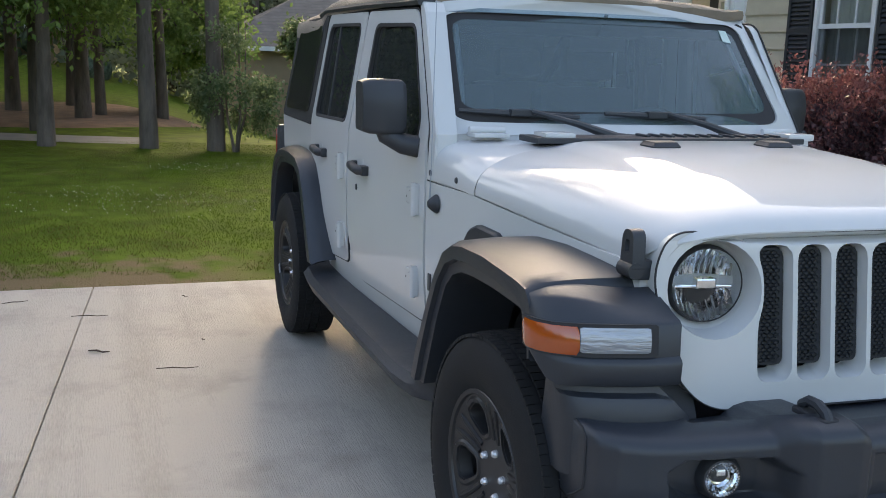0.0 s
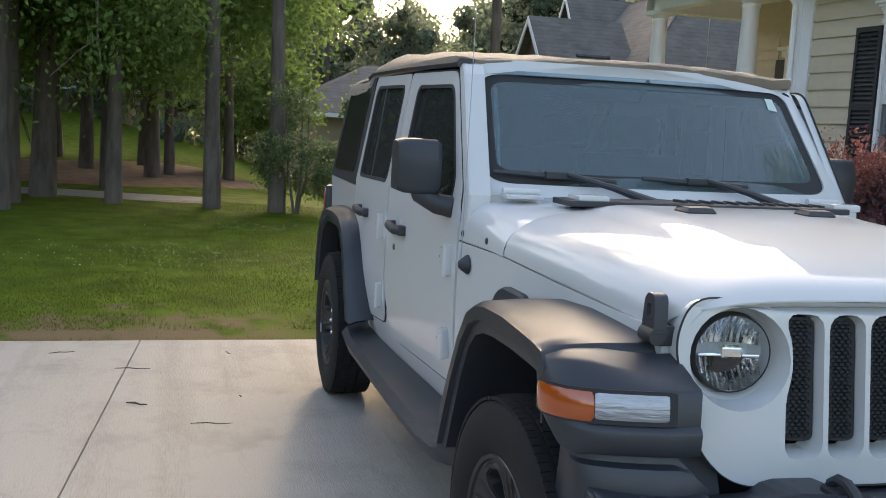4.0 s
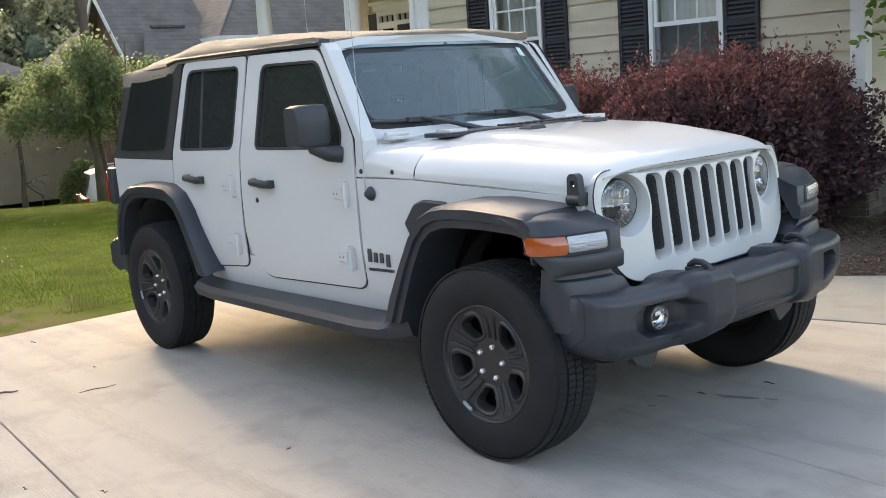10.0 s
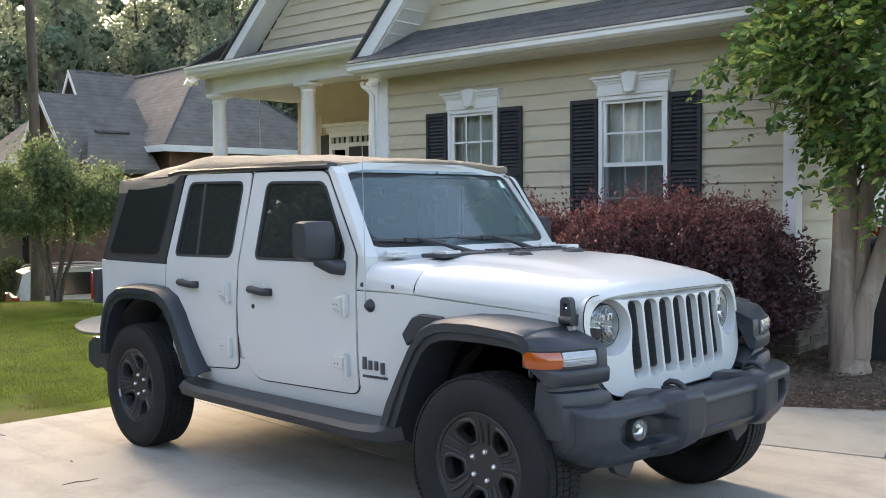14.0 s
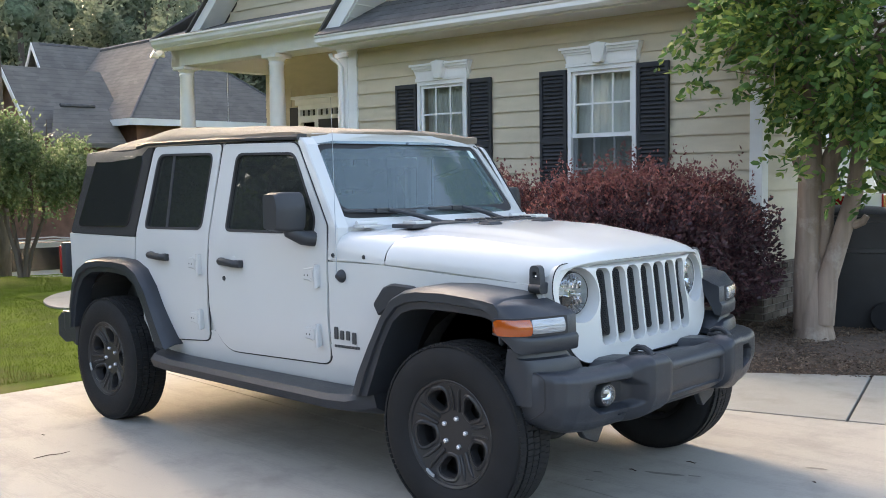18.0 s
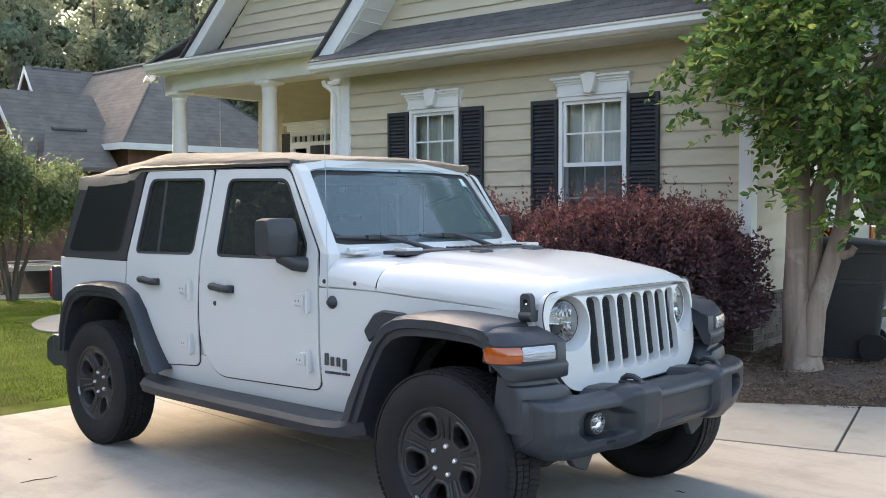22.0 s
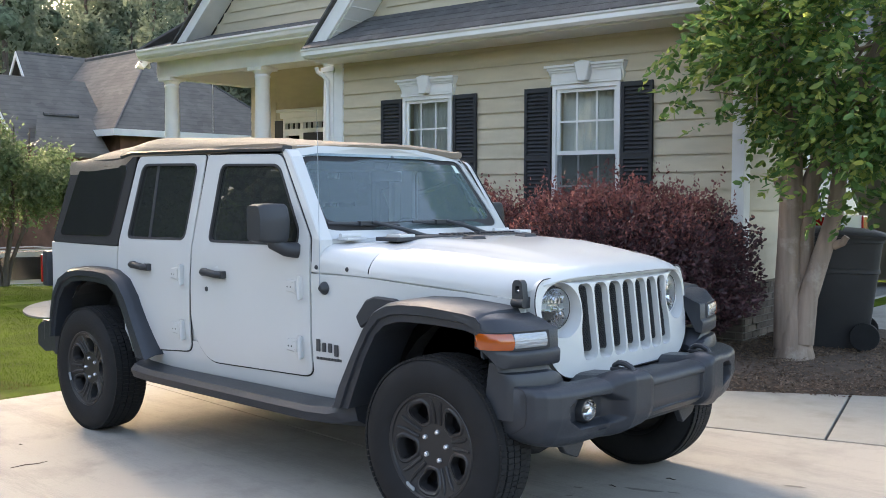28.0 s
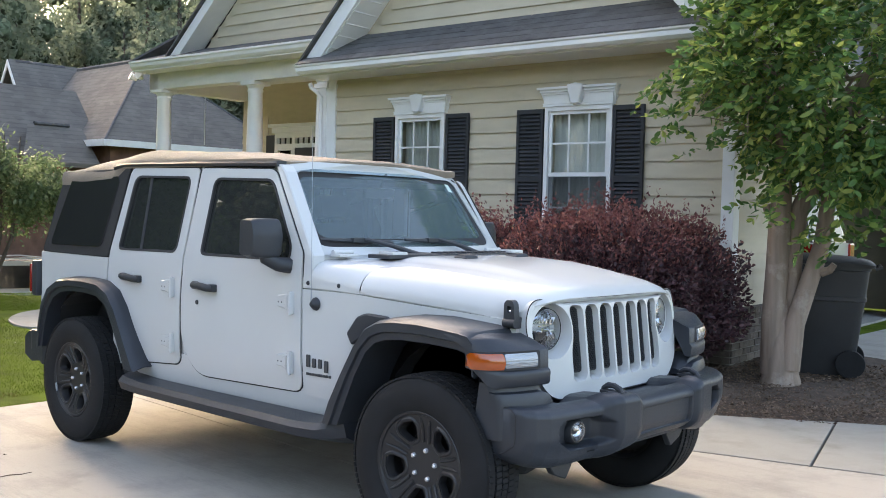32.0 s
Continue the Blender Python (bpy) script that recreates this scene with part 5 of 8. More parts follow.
    for x, oz, w in ((-2.45, 0.02, 0.86), (-2.41, 0.01, 0.925), (-2.2, 0.0, 0.94), (-1.4, 0.0, 0.94), (-0.80, 0.0, 0.935), (-0.66, 0.01, 0.92), (-0.58, 0.05, 0.90), (-0.52, 0.09, 0.86)):
        z = 0.455
        rings.append([(x, s * 0.70, z + 0.022 + oz), (x, s * (w - 0.10), z + 0.028 + oz), (x, s * (w - 0.025), z + 0.020 + oz), (x, s * w, z - 0.005 + oz * 0.5), (x, s * (w - 0.02), z - 0.05 + oz * 0.3), (x, s * (w - 0.10), z - 0.065), (x, s * 0.72, z - 0.03)])
    loft(bm, rings)
    part("side_step", bm, M_FLARE, car, "black plastic running board", True)
# front bumper: a moulded skin with lamp pockets and a plate recess
BUMP = [(0.0, 0.676, 0.716, 0.505), (0.240, 0.676, 0.717, 0.503), (0.258, 0.700, 0.736, 0.498), (0.285, 0.703, 0.750, 0.494), (0.385, 0.692, 0.750, 0.478), (0.415, 0.664, 0.742, 0.468), (0.448, 0.622, 0.718, 0.460), (0.56, 0.600, 0.714, 0.452), (0.66, 0.586, 0.712, 0.452), (0.74, 0.570, 0.713, 0.462), (0.80, 0.545, 0.716, 0.482), (0.835, 0.508, 0.718, 0.505), (0.852, 0.455, 0.716, 0.525)]
POCKET = [(0.70, 0.635), (0.655, 0.666), (0.45, 0.666), (0.405, 0.638), (0.40, 0.56), (0.43, 0.535), (0.61, 0.528), (0.69, 0.575)]
PLATE = [(-0.225, 0.553), (0.225, 0.553), (0.225, 0.672), (-0.225, 0.672)]


def within(poly, a, b):
    """Distance inside a convex polygon, nought outside."""
    best = 9.0
    area = sum(p[0] * q[1] - q[0] * p[1] for p, q in zip(poly, poly[1:] + poly[:1]))
    for p, q in zip(poly, poly[1:] + poly[:1]):
        dx, dy = q[0] - p[0], q[1] - p[1]
        best = min(best, (dx * (b - p[1]) - dy * (a - p[0])) / math.hypot(dx, dy) * (1 if area > 0 else -1))
    return max(0.0, best)


bm = bmesh.new()
rings = []
for i in range(321):
    y = -0.852 + 1.704 * i / 320
    ay = abs(y)
    xf, zt, zb = (curve_at([(r[0], r[k]) for r in BUMP], ay) for k in (1, 2, 3))
    xb = 0.40 if ay < 0.7 else xf - 0.13
    dip = 0.034 if ay < 0.60 else 0.0
    ring = [(xb, y, zt - dip), (max(xb + 0.01, xf - 0.15), y, zt - 0.6 * dip), (max(xb + 0.02, xf - 0.09), y, zt + 0.003), (xf - 0.045, y, zt - 0.001), (xf - 0.018, y, zt - 0.009), (xf - 0.004, y, zt - 0.022)]
    for k in range(41):
        z = zt - 0.034 + (zb + 0.05 - zt + 0.034) * k / 40
        d = 0.060 * smooth(within(POCKET, ay, z) / 0.022) + 0.014 * smooth(within(PLATE, y, z) / 0.007) - 0.024 * smooth((0.553 - z) / 0.012) * smooth((0.25 - ay) / 0.012)
        lean = 0.028 * smooth((0.60 - z) / 0.10)
        ring.append((xf - d - lean, y, z))
    ring += [(xf - 0.045, y, zb + 0.022), (xf - 0.075, y, zb + 0.006), (xf - 0.125, y, zb), (min(0.40, xf - 0.14), y, zb + 0.03)]
    rings.append(ring)
loft(bm, rings)
bumper = part("front_bumper", bm, M_FLARE, car, "black plastic front bumper with lamp pockets", True)
for ring in (rings[1], rings[-2]):
    bm = bmesh.new()
    tube(bm, [(x + 0.001, y, z) for x, y, z in ring[1:-2]], 0.0032, 5)
    part("bumper_seam", bm, M_DARK, bumper)
bm = bmesh.new()
rings = []
for y in (-0.50, -0.44, 0.44, 0.50):
    zz = 0.0 if abs(y) < 0.45 else 0.02
    rings.append([(0.44, y, 0.465 + zz), (0.57, y, 0.485 + zz), (0.60, y, 0.515), (0.44, y, 0.515)])
loft(bm, rings)
part("bumper_skirt", bm, M_BLACK, bumper, "black lower skirt")
for s in (-1, 1):
    bm = bmesh.new()
    panel(bm, rounded([(s * 0.38, 0.46), (s * 0.60, 0.47), (s * 0.54, 0.395), (s * 0.45, 0.36)], 0.012, 3), lambda a, b, d: (0.45 - d, a, b), 0.03, 0.004)
    part("air_flap", bm, M_BLACK, bumper, "small black air deflector")
    at = Matrix.Translation((0.556, s * 0.545, 0.600)) @ pose(0, 0, 0, 0, 0, 90 + s * 7)
    bm = bmesh.new()
    revolve(bm, [(0.0, 0.020), (0.022, 0.014), (0.036, 0.002), (0.042, -0.012)], 28, at)
    fog = part("fog_lamp", bm, M_MIRROR, car, "round clear fog lamp")
    bm = bmesh.new()
    revolve(bm, [(0.0415, -0.008), (0.043, -0.013), (0.046, -0.012), (0.053, 0.0), (0.058, 0.03)], 28, at)
    part("fog_ring", bm, M_BLACK, fog, smooth=True)
    bm = bmesh.new()
    box(bm, -0.011, 0.011, -0.006, 0.004, 0.004, 0.020, 0.003, m=at)
    for i in range(36):
        box(bm, -0.0012, 0.0012, -0.014, -0.008, 0.036, 0.0415, 0.0, m=at @ Matrix.Rotation(2 * math.pi * i / 36, 4, "Y"))
    part("fog_facets", bm, M_CHROME, fog)
    bm = bmesh.new()
    revolve(bm, [(0.0, -0.026), (0.025, -0.022), (0.042, -0.013)], 28, at)
    g = part("fog_lens", bm, M_LENS, fog, smooth=True)
    g.visible_shadow = False
    # tow hook
    bm = bmesh.new()
    y = s * 0.335
    tube(bm, [(0.545, y, 0.735), (0.553, y, 0.758), (0.575, y, 0.772), (0.605, y, 0.772), (0.632, y, 0.760), (0.646, y, 0.740), (0.648, y, 0.722)], [0.011, 0.012, 0.013, 0.013, 0.013, 0.013, 0.012], 8)
    part("tow_hook", bm, M_BLACK, bumper, "black steel tow hook", True)
    # flat dark pad painted in place of the shaded recess round the hook
    bm = bmesh.new()
    panel(bm, rounded([(0.525, y - 0.024), (0.640, y - 0.024), (0.640, y + 0.024), (0.525, y + 0.024)], 0.012, 3), lambda a, b, d: (a + 0.016, b, 0.7515 - d), 0.012, 0.002)
    part("hook_shade_pad", bm, M_DARK, bumper)
    # stepped cover between flare and bumper, wrapping down to the wheel arch
    bm = bmesh.new()
    rings = []
    for y2, xf, zb in ((0.575, 0.470, 0.70), (0.62, 0.488, 0.69), (0.66, 0.490, 0.69), (0.71, 0.482, 0.68), (0.78, 0.462, 0.66), (0.83, 0.440, 0.60), (0.858, 0.420, 0.58), (0.870, 0.395, 0.58)):
        tp = 0.806 - max(0.0, 0.66 - y2) * 0.9
        rings.append([(min(0.30, xf - 0.09), s * y2, tp), (xf - 0.075, s * y2, tp), (xf - 0.056, s * y2, tp - 0.010), (xf - 0.050, s * y2, min(0.772, tp - 0.012)), (xf - 0.026, s * y2, min(0.766, tp - 0.014)), (xf - 0.018, s * y2, min(0.752, tp - 0.016)), (xf - 0.012, s * y2, 0.715), (xf - 0.012, s * y2, zb), (0.27, s * y2, zb)])
    loft(bm, rings)
    part("bumper_cover", bm, M_FLARE, car, "stepped black plastic cover below the flare", True)

# rear bumper and tail lamps
bm = bmesh.new()
rings = []
for y in (-0.86, -0.80, 0.80, 0.86):
    e = 0.06 if abs(y) > 0.82 else 0
    rings.append([(-3.50, y, 0.62), (-3.74 + e, y, 0.62), (-3.80 + e, y, 0.58), (-3.80 + e, y, 0.46), (-3.70 + e, y, 0.42), (-3.50, y, 0.44)])
loft(bm, rings)
for s in (-1, 1):
    rings = [[(x, s * 0.70, z1), (x, s * y, z1), (x, s * y, z0), (x, s * 0.70, z0)] for x, y, z0, z1 in ((-3.73, 0.83, 0.51, 0.625), (-3.62, 0.87, 0.50, 0.635), (-3.46, 0.875, 0.42, 0.63), (-3.43, 0.86, 0.42, 0.62))]
    loft(bm, rings)
part("rear_bumper", bm, M_BLACK, car, "black plastic rear bumper")
for s in (-1, 1):
    bm = bmesh.new()
    box(bm, -3.705, -3.63, s * 0.70, s * 0.84, 0.86, 1.10, 0.018)
    tl = part("tail_lamp", bm, M_BLACK, car, "square tail lamp in black housing", True)
    bm = bmesh.new()
    box(bm, -3.72, -3.69, s * 0.715, s * 0.847, 0.885, 1.075, 0.01)
    part("tail_lens", bm, M_RED, tl, "red lens", True)

# wheels
bm = bmesh.new()
revolve(bm, [(0.228, -0.088), (0.236, -0.100), (0.232, -0.104), (0.222, -0.100), (0.212, -0.080), (0.205, -0.02), (0.205, 0.08), (0.228, 0.095)], 60)
revolve(bm, [(0.0, 0.0), (0.205, 0.0)], 40, Matrix.Translation((0, 0.02, 0)))
wheel = part("wheel", bm, M_RIM, None, "black alloy wheel with five split spokes", True)
bm = bmesh.new()
W = 0.116
prof = [(0.225, W - 0.024), (0.236, W - 0.014), (0.262, W - 0.003), (0.295, W + 0.002), (0.325, W), (0.348, W - 0.006), (0.366, W - 0.013), (0.377, W - 0.024), (0.384, W - 0.045)]
full = [(r, -y) for r, y in prof] + [(0.377, y) for y in (-0.05, 0.0, 0.05)] + [(r, y) for r, y in reversed(prof)]
revolve(bm, full, 72)
part("tyre", bm, M_RUBBER, wheel, "black road tyre", True)
bm = bmesh.new()
for i in range(96):
    a = 2 * math.pi * i / 96
    for y0, y1, da in ((-0.101, -0.066, 0.3), (-0.060, -0.024, 0.0), (-0.018, 0.018, 0.5), (0.024, 0.060, 0.0), (0.066, 0.101, 0.3)):
        r0, r1 = 0.375, 0.389 if abs(y0 + y1) < 0.15 else 0.384
        box(bm, r0, r1, y0, y1, -0.0110, 0.0110, 0.0, m=Matrix.Rotation(-(a + da * 0.1), 4, "Y"))
part("tyre_tread", bm, M_RUBBER, wheel, kind="stuff")
bm = bmesh.new()
revolve(bm, [(0.0, 0.01), (0.15, 0.01), (0.155, 0.03)], 40)
part("brake_disc", bm, shade("brake_steel", (0.16, 0.16, 0.165), 0.35, metal=0.8, var=0.1), wheel, "dull steel brake disc")
def wheel_face(a, b, d):
    r = math.hypot(a, b)
    return (a, -0.052 - 0.034 * (r / 0.2) ** 2 + d, b)


def polar(r, ang):
    return (r * math.cos(ang), r * math.sin(ang))


WINDOWS = []
for k in range(5):
    c = 2 * math.pi * k / 5 + 0.82
    WINDOWS.append(rounded([polar(0.110, c - 0.20), polar(0.172, c - 0.30), polar(0.192, c - 0.22), polar(0.196, c), polar(0.192, c + 0.22), polar(0.172, c + 0.30), polar(0.110, c + 0.20)], [0.014, 0.012, 0.010, 0.0, 0.010, 0.012, 0.014], 3))
bm = bmesh.new()
edge = [polar(0.224, 2 * math.pi * k / 60) for k in range(60)]
pierced(bm, edge, WINDOWS, wheel_face, 0.035, 0.006)
part("wheel_face", bm, M_RIM, wheel, smooth=True)
for k in range(5):
    c = 2 * math.pi * k / 5 + 0.82
    bm = bmesh.new()
    rim_w = inset(WINDOWS[k], -0.012)
    loft(bm, [[wheel_face(a, b, 0.0) for a, b in inset(WINDOWS[k], -0.020)], [wheel_face(a, b, -0.007) for a, b in rim_w], [wheel_face(a, b, -0.006) for a, b in inset(WINDOWS[k], -0.003)], [wheel_face(a, b, 0.012) for a, b in WINDOWS[k]]], caps=False)
    part("window_rim", bm, M_RIM, wheel, smooth=True)
    c += math.pi / 5
    bm = bmesh.new()
    for sg in (-1, 1):
        pts = [wheel_face(*polar(r, c + sg * da), -0.001) for r, da in ((0.098, 0.15), (0.115, 0.14), (0.15, 0.115), (0.185, 0.12), (0.206, 0.14))]
        tube(bm, pts, [0.008, 0.009, 0.0095, 0.009, 0.005], 8)
    part("spoke", bm, M_RIM, wheel, smooth=True)
    bm = bmesh.new()
    at = Matrix.Rotation(-(2 * math.pi * k / 5 + 0.1), 4, "Y") @ Matrix.Translation((0.0635, -0.054, 0))
    revolve(bm, [(0.0, -0.024), (0.006, -0.0235), (0.0095, -0.020), (0.0115, -0.014), (0.0118, 0.01)], 10, at)
    part("lug_nut", bm, M_LUG, wheel, "bright lug nut")
bm = bmesh.new()
revolve(bm, [(0.0, -0.062), (0.028, -0.061), (0.033, -0.054), (0.062, -0.050), (0.085, -0.046), (0.09, -0.02)], 32)
part("centre_cap", bm, M_RIM, wheel, smooth=True)
bm = bmesh.new()
for k in range(6):
    p = polar(0.214, -2.18 + 0.035 * k)
    box(bm, -0.006, 0.006, -0.004, 0.004, -0.007, 0.007, 0.002, m=Matrix.Translation((p[0], -0.104, p[1])))
part("wheel_weight", bm, M_SILVER, wheel, "small pale balance weight")
for s, x, turnd in ((-1, 0.0, 0.0), (-1, -2.985, 40.0), (1, 0.0, 15.0), (1, -2.985, 60.0)):
    steer = 2.5 if x == 0.0 else 0.0
    m = pose(x, -0.808 if s < 0 else 0.772, drive_z(x) + 0.389, 0, 0, steer + (0 if s < 0 else 180)) @ pose(0, 0, 0, 0, turnd, 0)
    if s < 0 and x == 0.0:
        w2 = wheel
        w2.matrix_basis = m
    else:
        w2 = copy_thing(wheel, m)
    w2.parent = car

# cabin seen through the glass
bm = bmesh.new()
box(bm, -1.16, -0.86, -0.66, 0.66, 0.95, 1.215, 0.04)
part("dashboard", bm, M_DARK, car)
bm = bmesh.new()
rr = [(0.18 * math.cos(a), 0.18 * math.sin(a)) for a in (2 * math.pi * k / 24 for k in range(25))]
tube(bm, [(-1.32 - b * 0.35, 0.36 + a, 1.17 + b * 0.9) for a, b in rr], 0.016, 8, caps=False)
box(bm, -1.34, -1.22, 0.28, 0.44, 1.10, 1.19, 0.02)
part("steering_wheel", bm, M_DARK, car)
for x, w in ((-1.78, 0.26), (-2.62, 0.28)):
    for y in (-0.37, 0.37):
        bm = bmesh.new()
        box(bm, x - 0.12, x + 0.42, y - w, y + w, 0.68, 0.86, 0.05)
        box(bm, -0.07, 0.07, -w, w, 0.0, 0.62, 0.05, m=pose(x - 0.12, y, 0.80, 0, -14, 0))
        box(bm, -0.05, 0.05, -0.13, 0.13, 0.64, 0.80, 0.04, m=pose(x - 0.12, y, 0.80, 0, -10, 0))
        part("seat", bm, M_SEAT, car, "black cloth seat", True)
bm = bmesh.new()
for s in (-1, 1):
    tube(bm, [(-1.95, s * 0.66, 0.8), (-1.95, s * 0.62, 1.66), (-2.75, s * 0.62, 1.66), (-3.35, s * 0.64, 1.2)], 0.035, 8)
    tube(bm, [(-1.22, s * 0.64, 1.66), (-1.95, s * 0.62, 1.68)], 0.035, 8)
tube(bm, [(-1.95, -0.62, 1.67), (-1.95, 0.62, 1.67)], 0.035, 8)
part("roll_bar", bm, M_DARK, car)
bm = bmesh.new()
box(bm, -1.22, -1.19, -0.12, 0.12, 1.56, 1.62, 0.015)
tube(bm, [(-1.205, 0.0, 1.62), (-1.15, 0.0, 1.70)], 0.008, 6)
part("rear_view_mirror", bm, M_DARK, car)

# ---- the beige house ----
YAW = 3.92
house = thing("house", 0, 5.11, 0, YAW, label="beige clapboard house with white trim, black shutters and grey roof", category="house")
# local axes: u along the front wall, v into the house, z up


def front(v0):
    return lambda a, b, d: (a, v0 + d, b)


U0, U1, EAVE = -6.98, -1.47, 3.20
WINS = [(-5.753, -5.052, 1.17, 2.64), (-3.590, -2.827, 1.17, 2.64)]
bm = bmesh.new()
pierced(bm, [(U0, 0.1), (U1, 0.1), (U1, EAVE), (U0, EAVE)], [[(a, c), (b, c), (b, d), (a, d)] for a, b, c, d in WINS], front(0.03), 0.16)
part("front_wall", bm, M_SIDING, house)
bm = bmesh.new()
box(bm, U1 - 0.19, U1 - 0.03, 0.03, 1.76, 0.1, EAVE)
box(bm, U1 - 0.19, U1 - 0.03, 1.76, 6.9, 2.45, EAVE)
box(bm, U1 - 0.19, U1 - 0.03, 6.9, 8.0, 0.1, EAVE)
part("side_wall", bm, M_SIDING, house)
for a0, a1, v0, v1, top in ((U0, U0 + 0.16, 0.19, 4.0, EAVE + 1.2), (-13.35, U0 + 0.16, 4.0, 4.15, 4.2), (-13.35, -13.2, 4.15, 7.9, 4.2), (U0 + 0.16, U1 - 0.2, 7.9, 8.0, EAVE), (-13.35, U0 + 0.16, 7.9, 8.0, EAVE)):
    bm = bmesh.new()
    box(bm, a0, a1, v0, v1, 0.1, top)
    part("inner_wall", bm, M_SIDING, house)
bm = bmesh.new()
box(bm, U0 + 0.17, U1 - 0.2, 0.2, 7.9, 3.05, 3.15)
part("inner_ceiling", bm, M_TRIM, house)


def plank(parent, u0, u1, z, h=0.165, v=0.03, m=None):
    """One lapped board: thin at its head, thick at its foot."""
    pts = [(u0, v, z + h), (u1, v, z + h), (u1, v - 0.006, z + h), (u0, v - 0.006, z + h), (u0, v, z - 0.012), (u1, v, z - 0.012), (u1, v - 0.027, z - 0.014), (u0, v - 0.027, z - 0.014)]
    if m is not None:
        pts = [tuple(m @ Vector(p)) for p in pts]
    me = flat_mesh("plank", pts, [(3, 2, 6, 7), (7, 6, 5, 4), (0, 1, 2, 3), (0, 3, 7, 4), (1, 5, 6, 2)])
    return part_of("plank", me, M_SIDING, parent)


def brick_row(parent, u0, u1, z, v, off, m=None, ln=0.20, h=0.062):
    u = u0 - off
    while u < u1:
        a, b = max(u, u0) + 0.005, min(u + ln, u1) - 0.005
        if b - a > 0.02:
            bm = bmesh.new()
            j = rng.uniform(-0.003, 0.003)
            box(bm, a, b, v - 0.012 + j, v + 0.02, z + 0.006, z + h)
            if m is not None:
                bmesh.ops.transform(bm, matrix=m, verts=bm.verts[:])
            part("brick", bm, M_BRICK, parent)
        u += ln


# windows, headers, shutters
def window(u0, u1, z0, z1, name):
    w = part(name, (lambda b: (pierced(b, [(u0 - 0.032, z0 - 0.05), (u1 + 0.032, z0 - 0.05), (u1 + 0.032, z1 + 0.032), (u0 - 0.032, z1 + 0.032)], [[(u0 + 0.012, z0 + 0.02), (u1 - 0.012, z0 + 0.02), (u1 - 0.012, z1 - 0.015), (u0 + 0.012, z1 - 0.015)]], front(-0.028), 0.10), b)[1])(bmesh.new()), M_TRIM, house, "white double-hung window")
    zm = z0 + (z1 - z0) * 0.522
    for lo, hi, v in ((zm - 0.02, z1 - 0.016, 0.0), (z0 + 0.02, zm + 0.025, 0.035)):
        a0, a1 = u0 + 0.014, u1 - 0.014
        bm = bmesh.new()
        pierced(bm, [(a0, lo), (a1, lo), (a1, hi), (a0, hi)], [[(a0 + 0.035, lo + 0.045), (a1 - 0.035, lo + 0.045), (a1 - 0.035, hi - 0.035), (a0 + 0.035, hi - 0.035)]], front(v), 0.03)
        part("sash", bm, M_TRIM, w, "white sash")
        bm = bmesh.new()
        for k in (1, 2):
            a = a0 + (a1 - a0) * k / 3
            box(bm, a - 0.010, a + 0.010, v + 0.006, v + 0.022, lo + 0.04, hi - 0.03)
        zc = (lo + hi) / 2 + 0.005
        box(bm, a0 + 0.03, a1 - 0.03, v + 0.007, v + 0.021, zc - 0.010, zc + 0.010)
        part("glazing_bar", bm, M_TRIM, w)
        bm = bmesh.new()
        vs = [bm.verts.new(p) for p in ((a0, v + 0.014, lo), (a1, v + 0.014, lo), (a1, v + 0.014, hi), (a0, v + 0.014, hi))]
        bm.faces.new(vs)
        g = part("pane", bm, M_WINGLASS, w, "clear window glass")
        g.visible_shadow = False
        if lo < zm - 0.1:
            bm = bmesh.new()
            bm.faces.new([bm.verts.new(p) for p in ((a0 + 0.012, -0.006, lo + 0.01), (a1 - 0.012, -0.006, lo + 0.01), (a1 - 0.012, -0.006, zm - 0.02), (a0 + 0.012, -0.006, zm - 0.02))])
            part("insect_screen", bm, M_SCREEN, w, "fine dark insect screen").visible_shadow = False
    bm = bmesh.new()
    rings = []
    for z in (z0 + 0.02, z1):
        ring = [(u0 + 0.01 + (u1 - u0 - 0.02) * k / 40, 0.135 + 0.005 * math.sin(k * 1.9), z) for k in range(41)]
        rings.append(ring)
    loft(bm, rings, loop=False)
    part("curtain", bm, M_CURTAIN, w, "pale closed curtain", True)
    bm = bmesh.new()
    box(bm, u0 - 0.09, u1 + 0.09, -0.06, 0.03, z0 - 0.09, z0 - 0.045, 0.006)
    part("window_sill", bm, M_TRIM, w)
    # header with keystone
    bm = bmesh.new()
    zt = z1 + 0.033
    uc = (u0 + u1) / 2
    steps = ((0.0, 0.012, 0.050, 0.046), (0.012, 0.026, 0.046, 0.040), (0.026, 0.038, 0.050, 0.046), (0.038, 0.128, 0.042, 0.034), (0.128, 0.152, 0.058, 0.050), (0.152, 0.180, 0.080, 0.070), (0.180, 0.206, 0.105, 0.095))
    line = [(ex, dp, zt + h) for lo, hi, ex, dp in steps for h in (lo, hi)]
    rings = []
    for end in (-1, 1):
        edge = u0 if end < 0 else u1
        rings.append([(edge + end * line[0][0], 0.03, zt)] + [(edge + end * ex, -dp, z) for ex, dp, z in line] + [(edge + end * line[-1][0], 0.03, line[-1][2])])
    loft(bm, rings)
    part("window_header", bm, M_TRIM, w, "white moulded header")
    bm = bmesh.new()
    panel(bm, [(uc - 0.055, zt + 0.022), (uc, zt + 0.012), (uc + 0.055, zt + 0.022), (uc + 0.102, zt + 0.218), (uc, zt + 0.238), (uc - 0.102, zt + 0.218)], front(-0.115), 0.12, 0.012)
    part("keystone", bm, M_TRIM, house, "white wedge-shaped keystone")


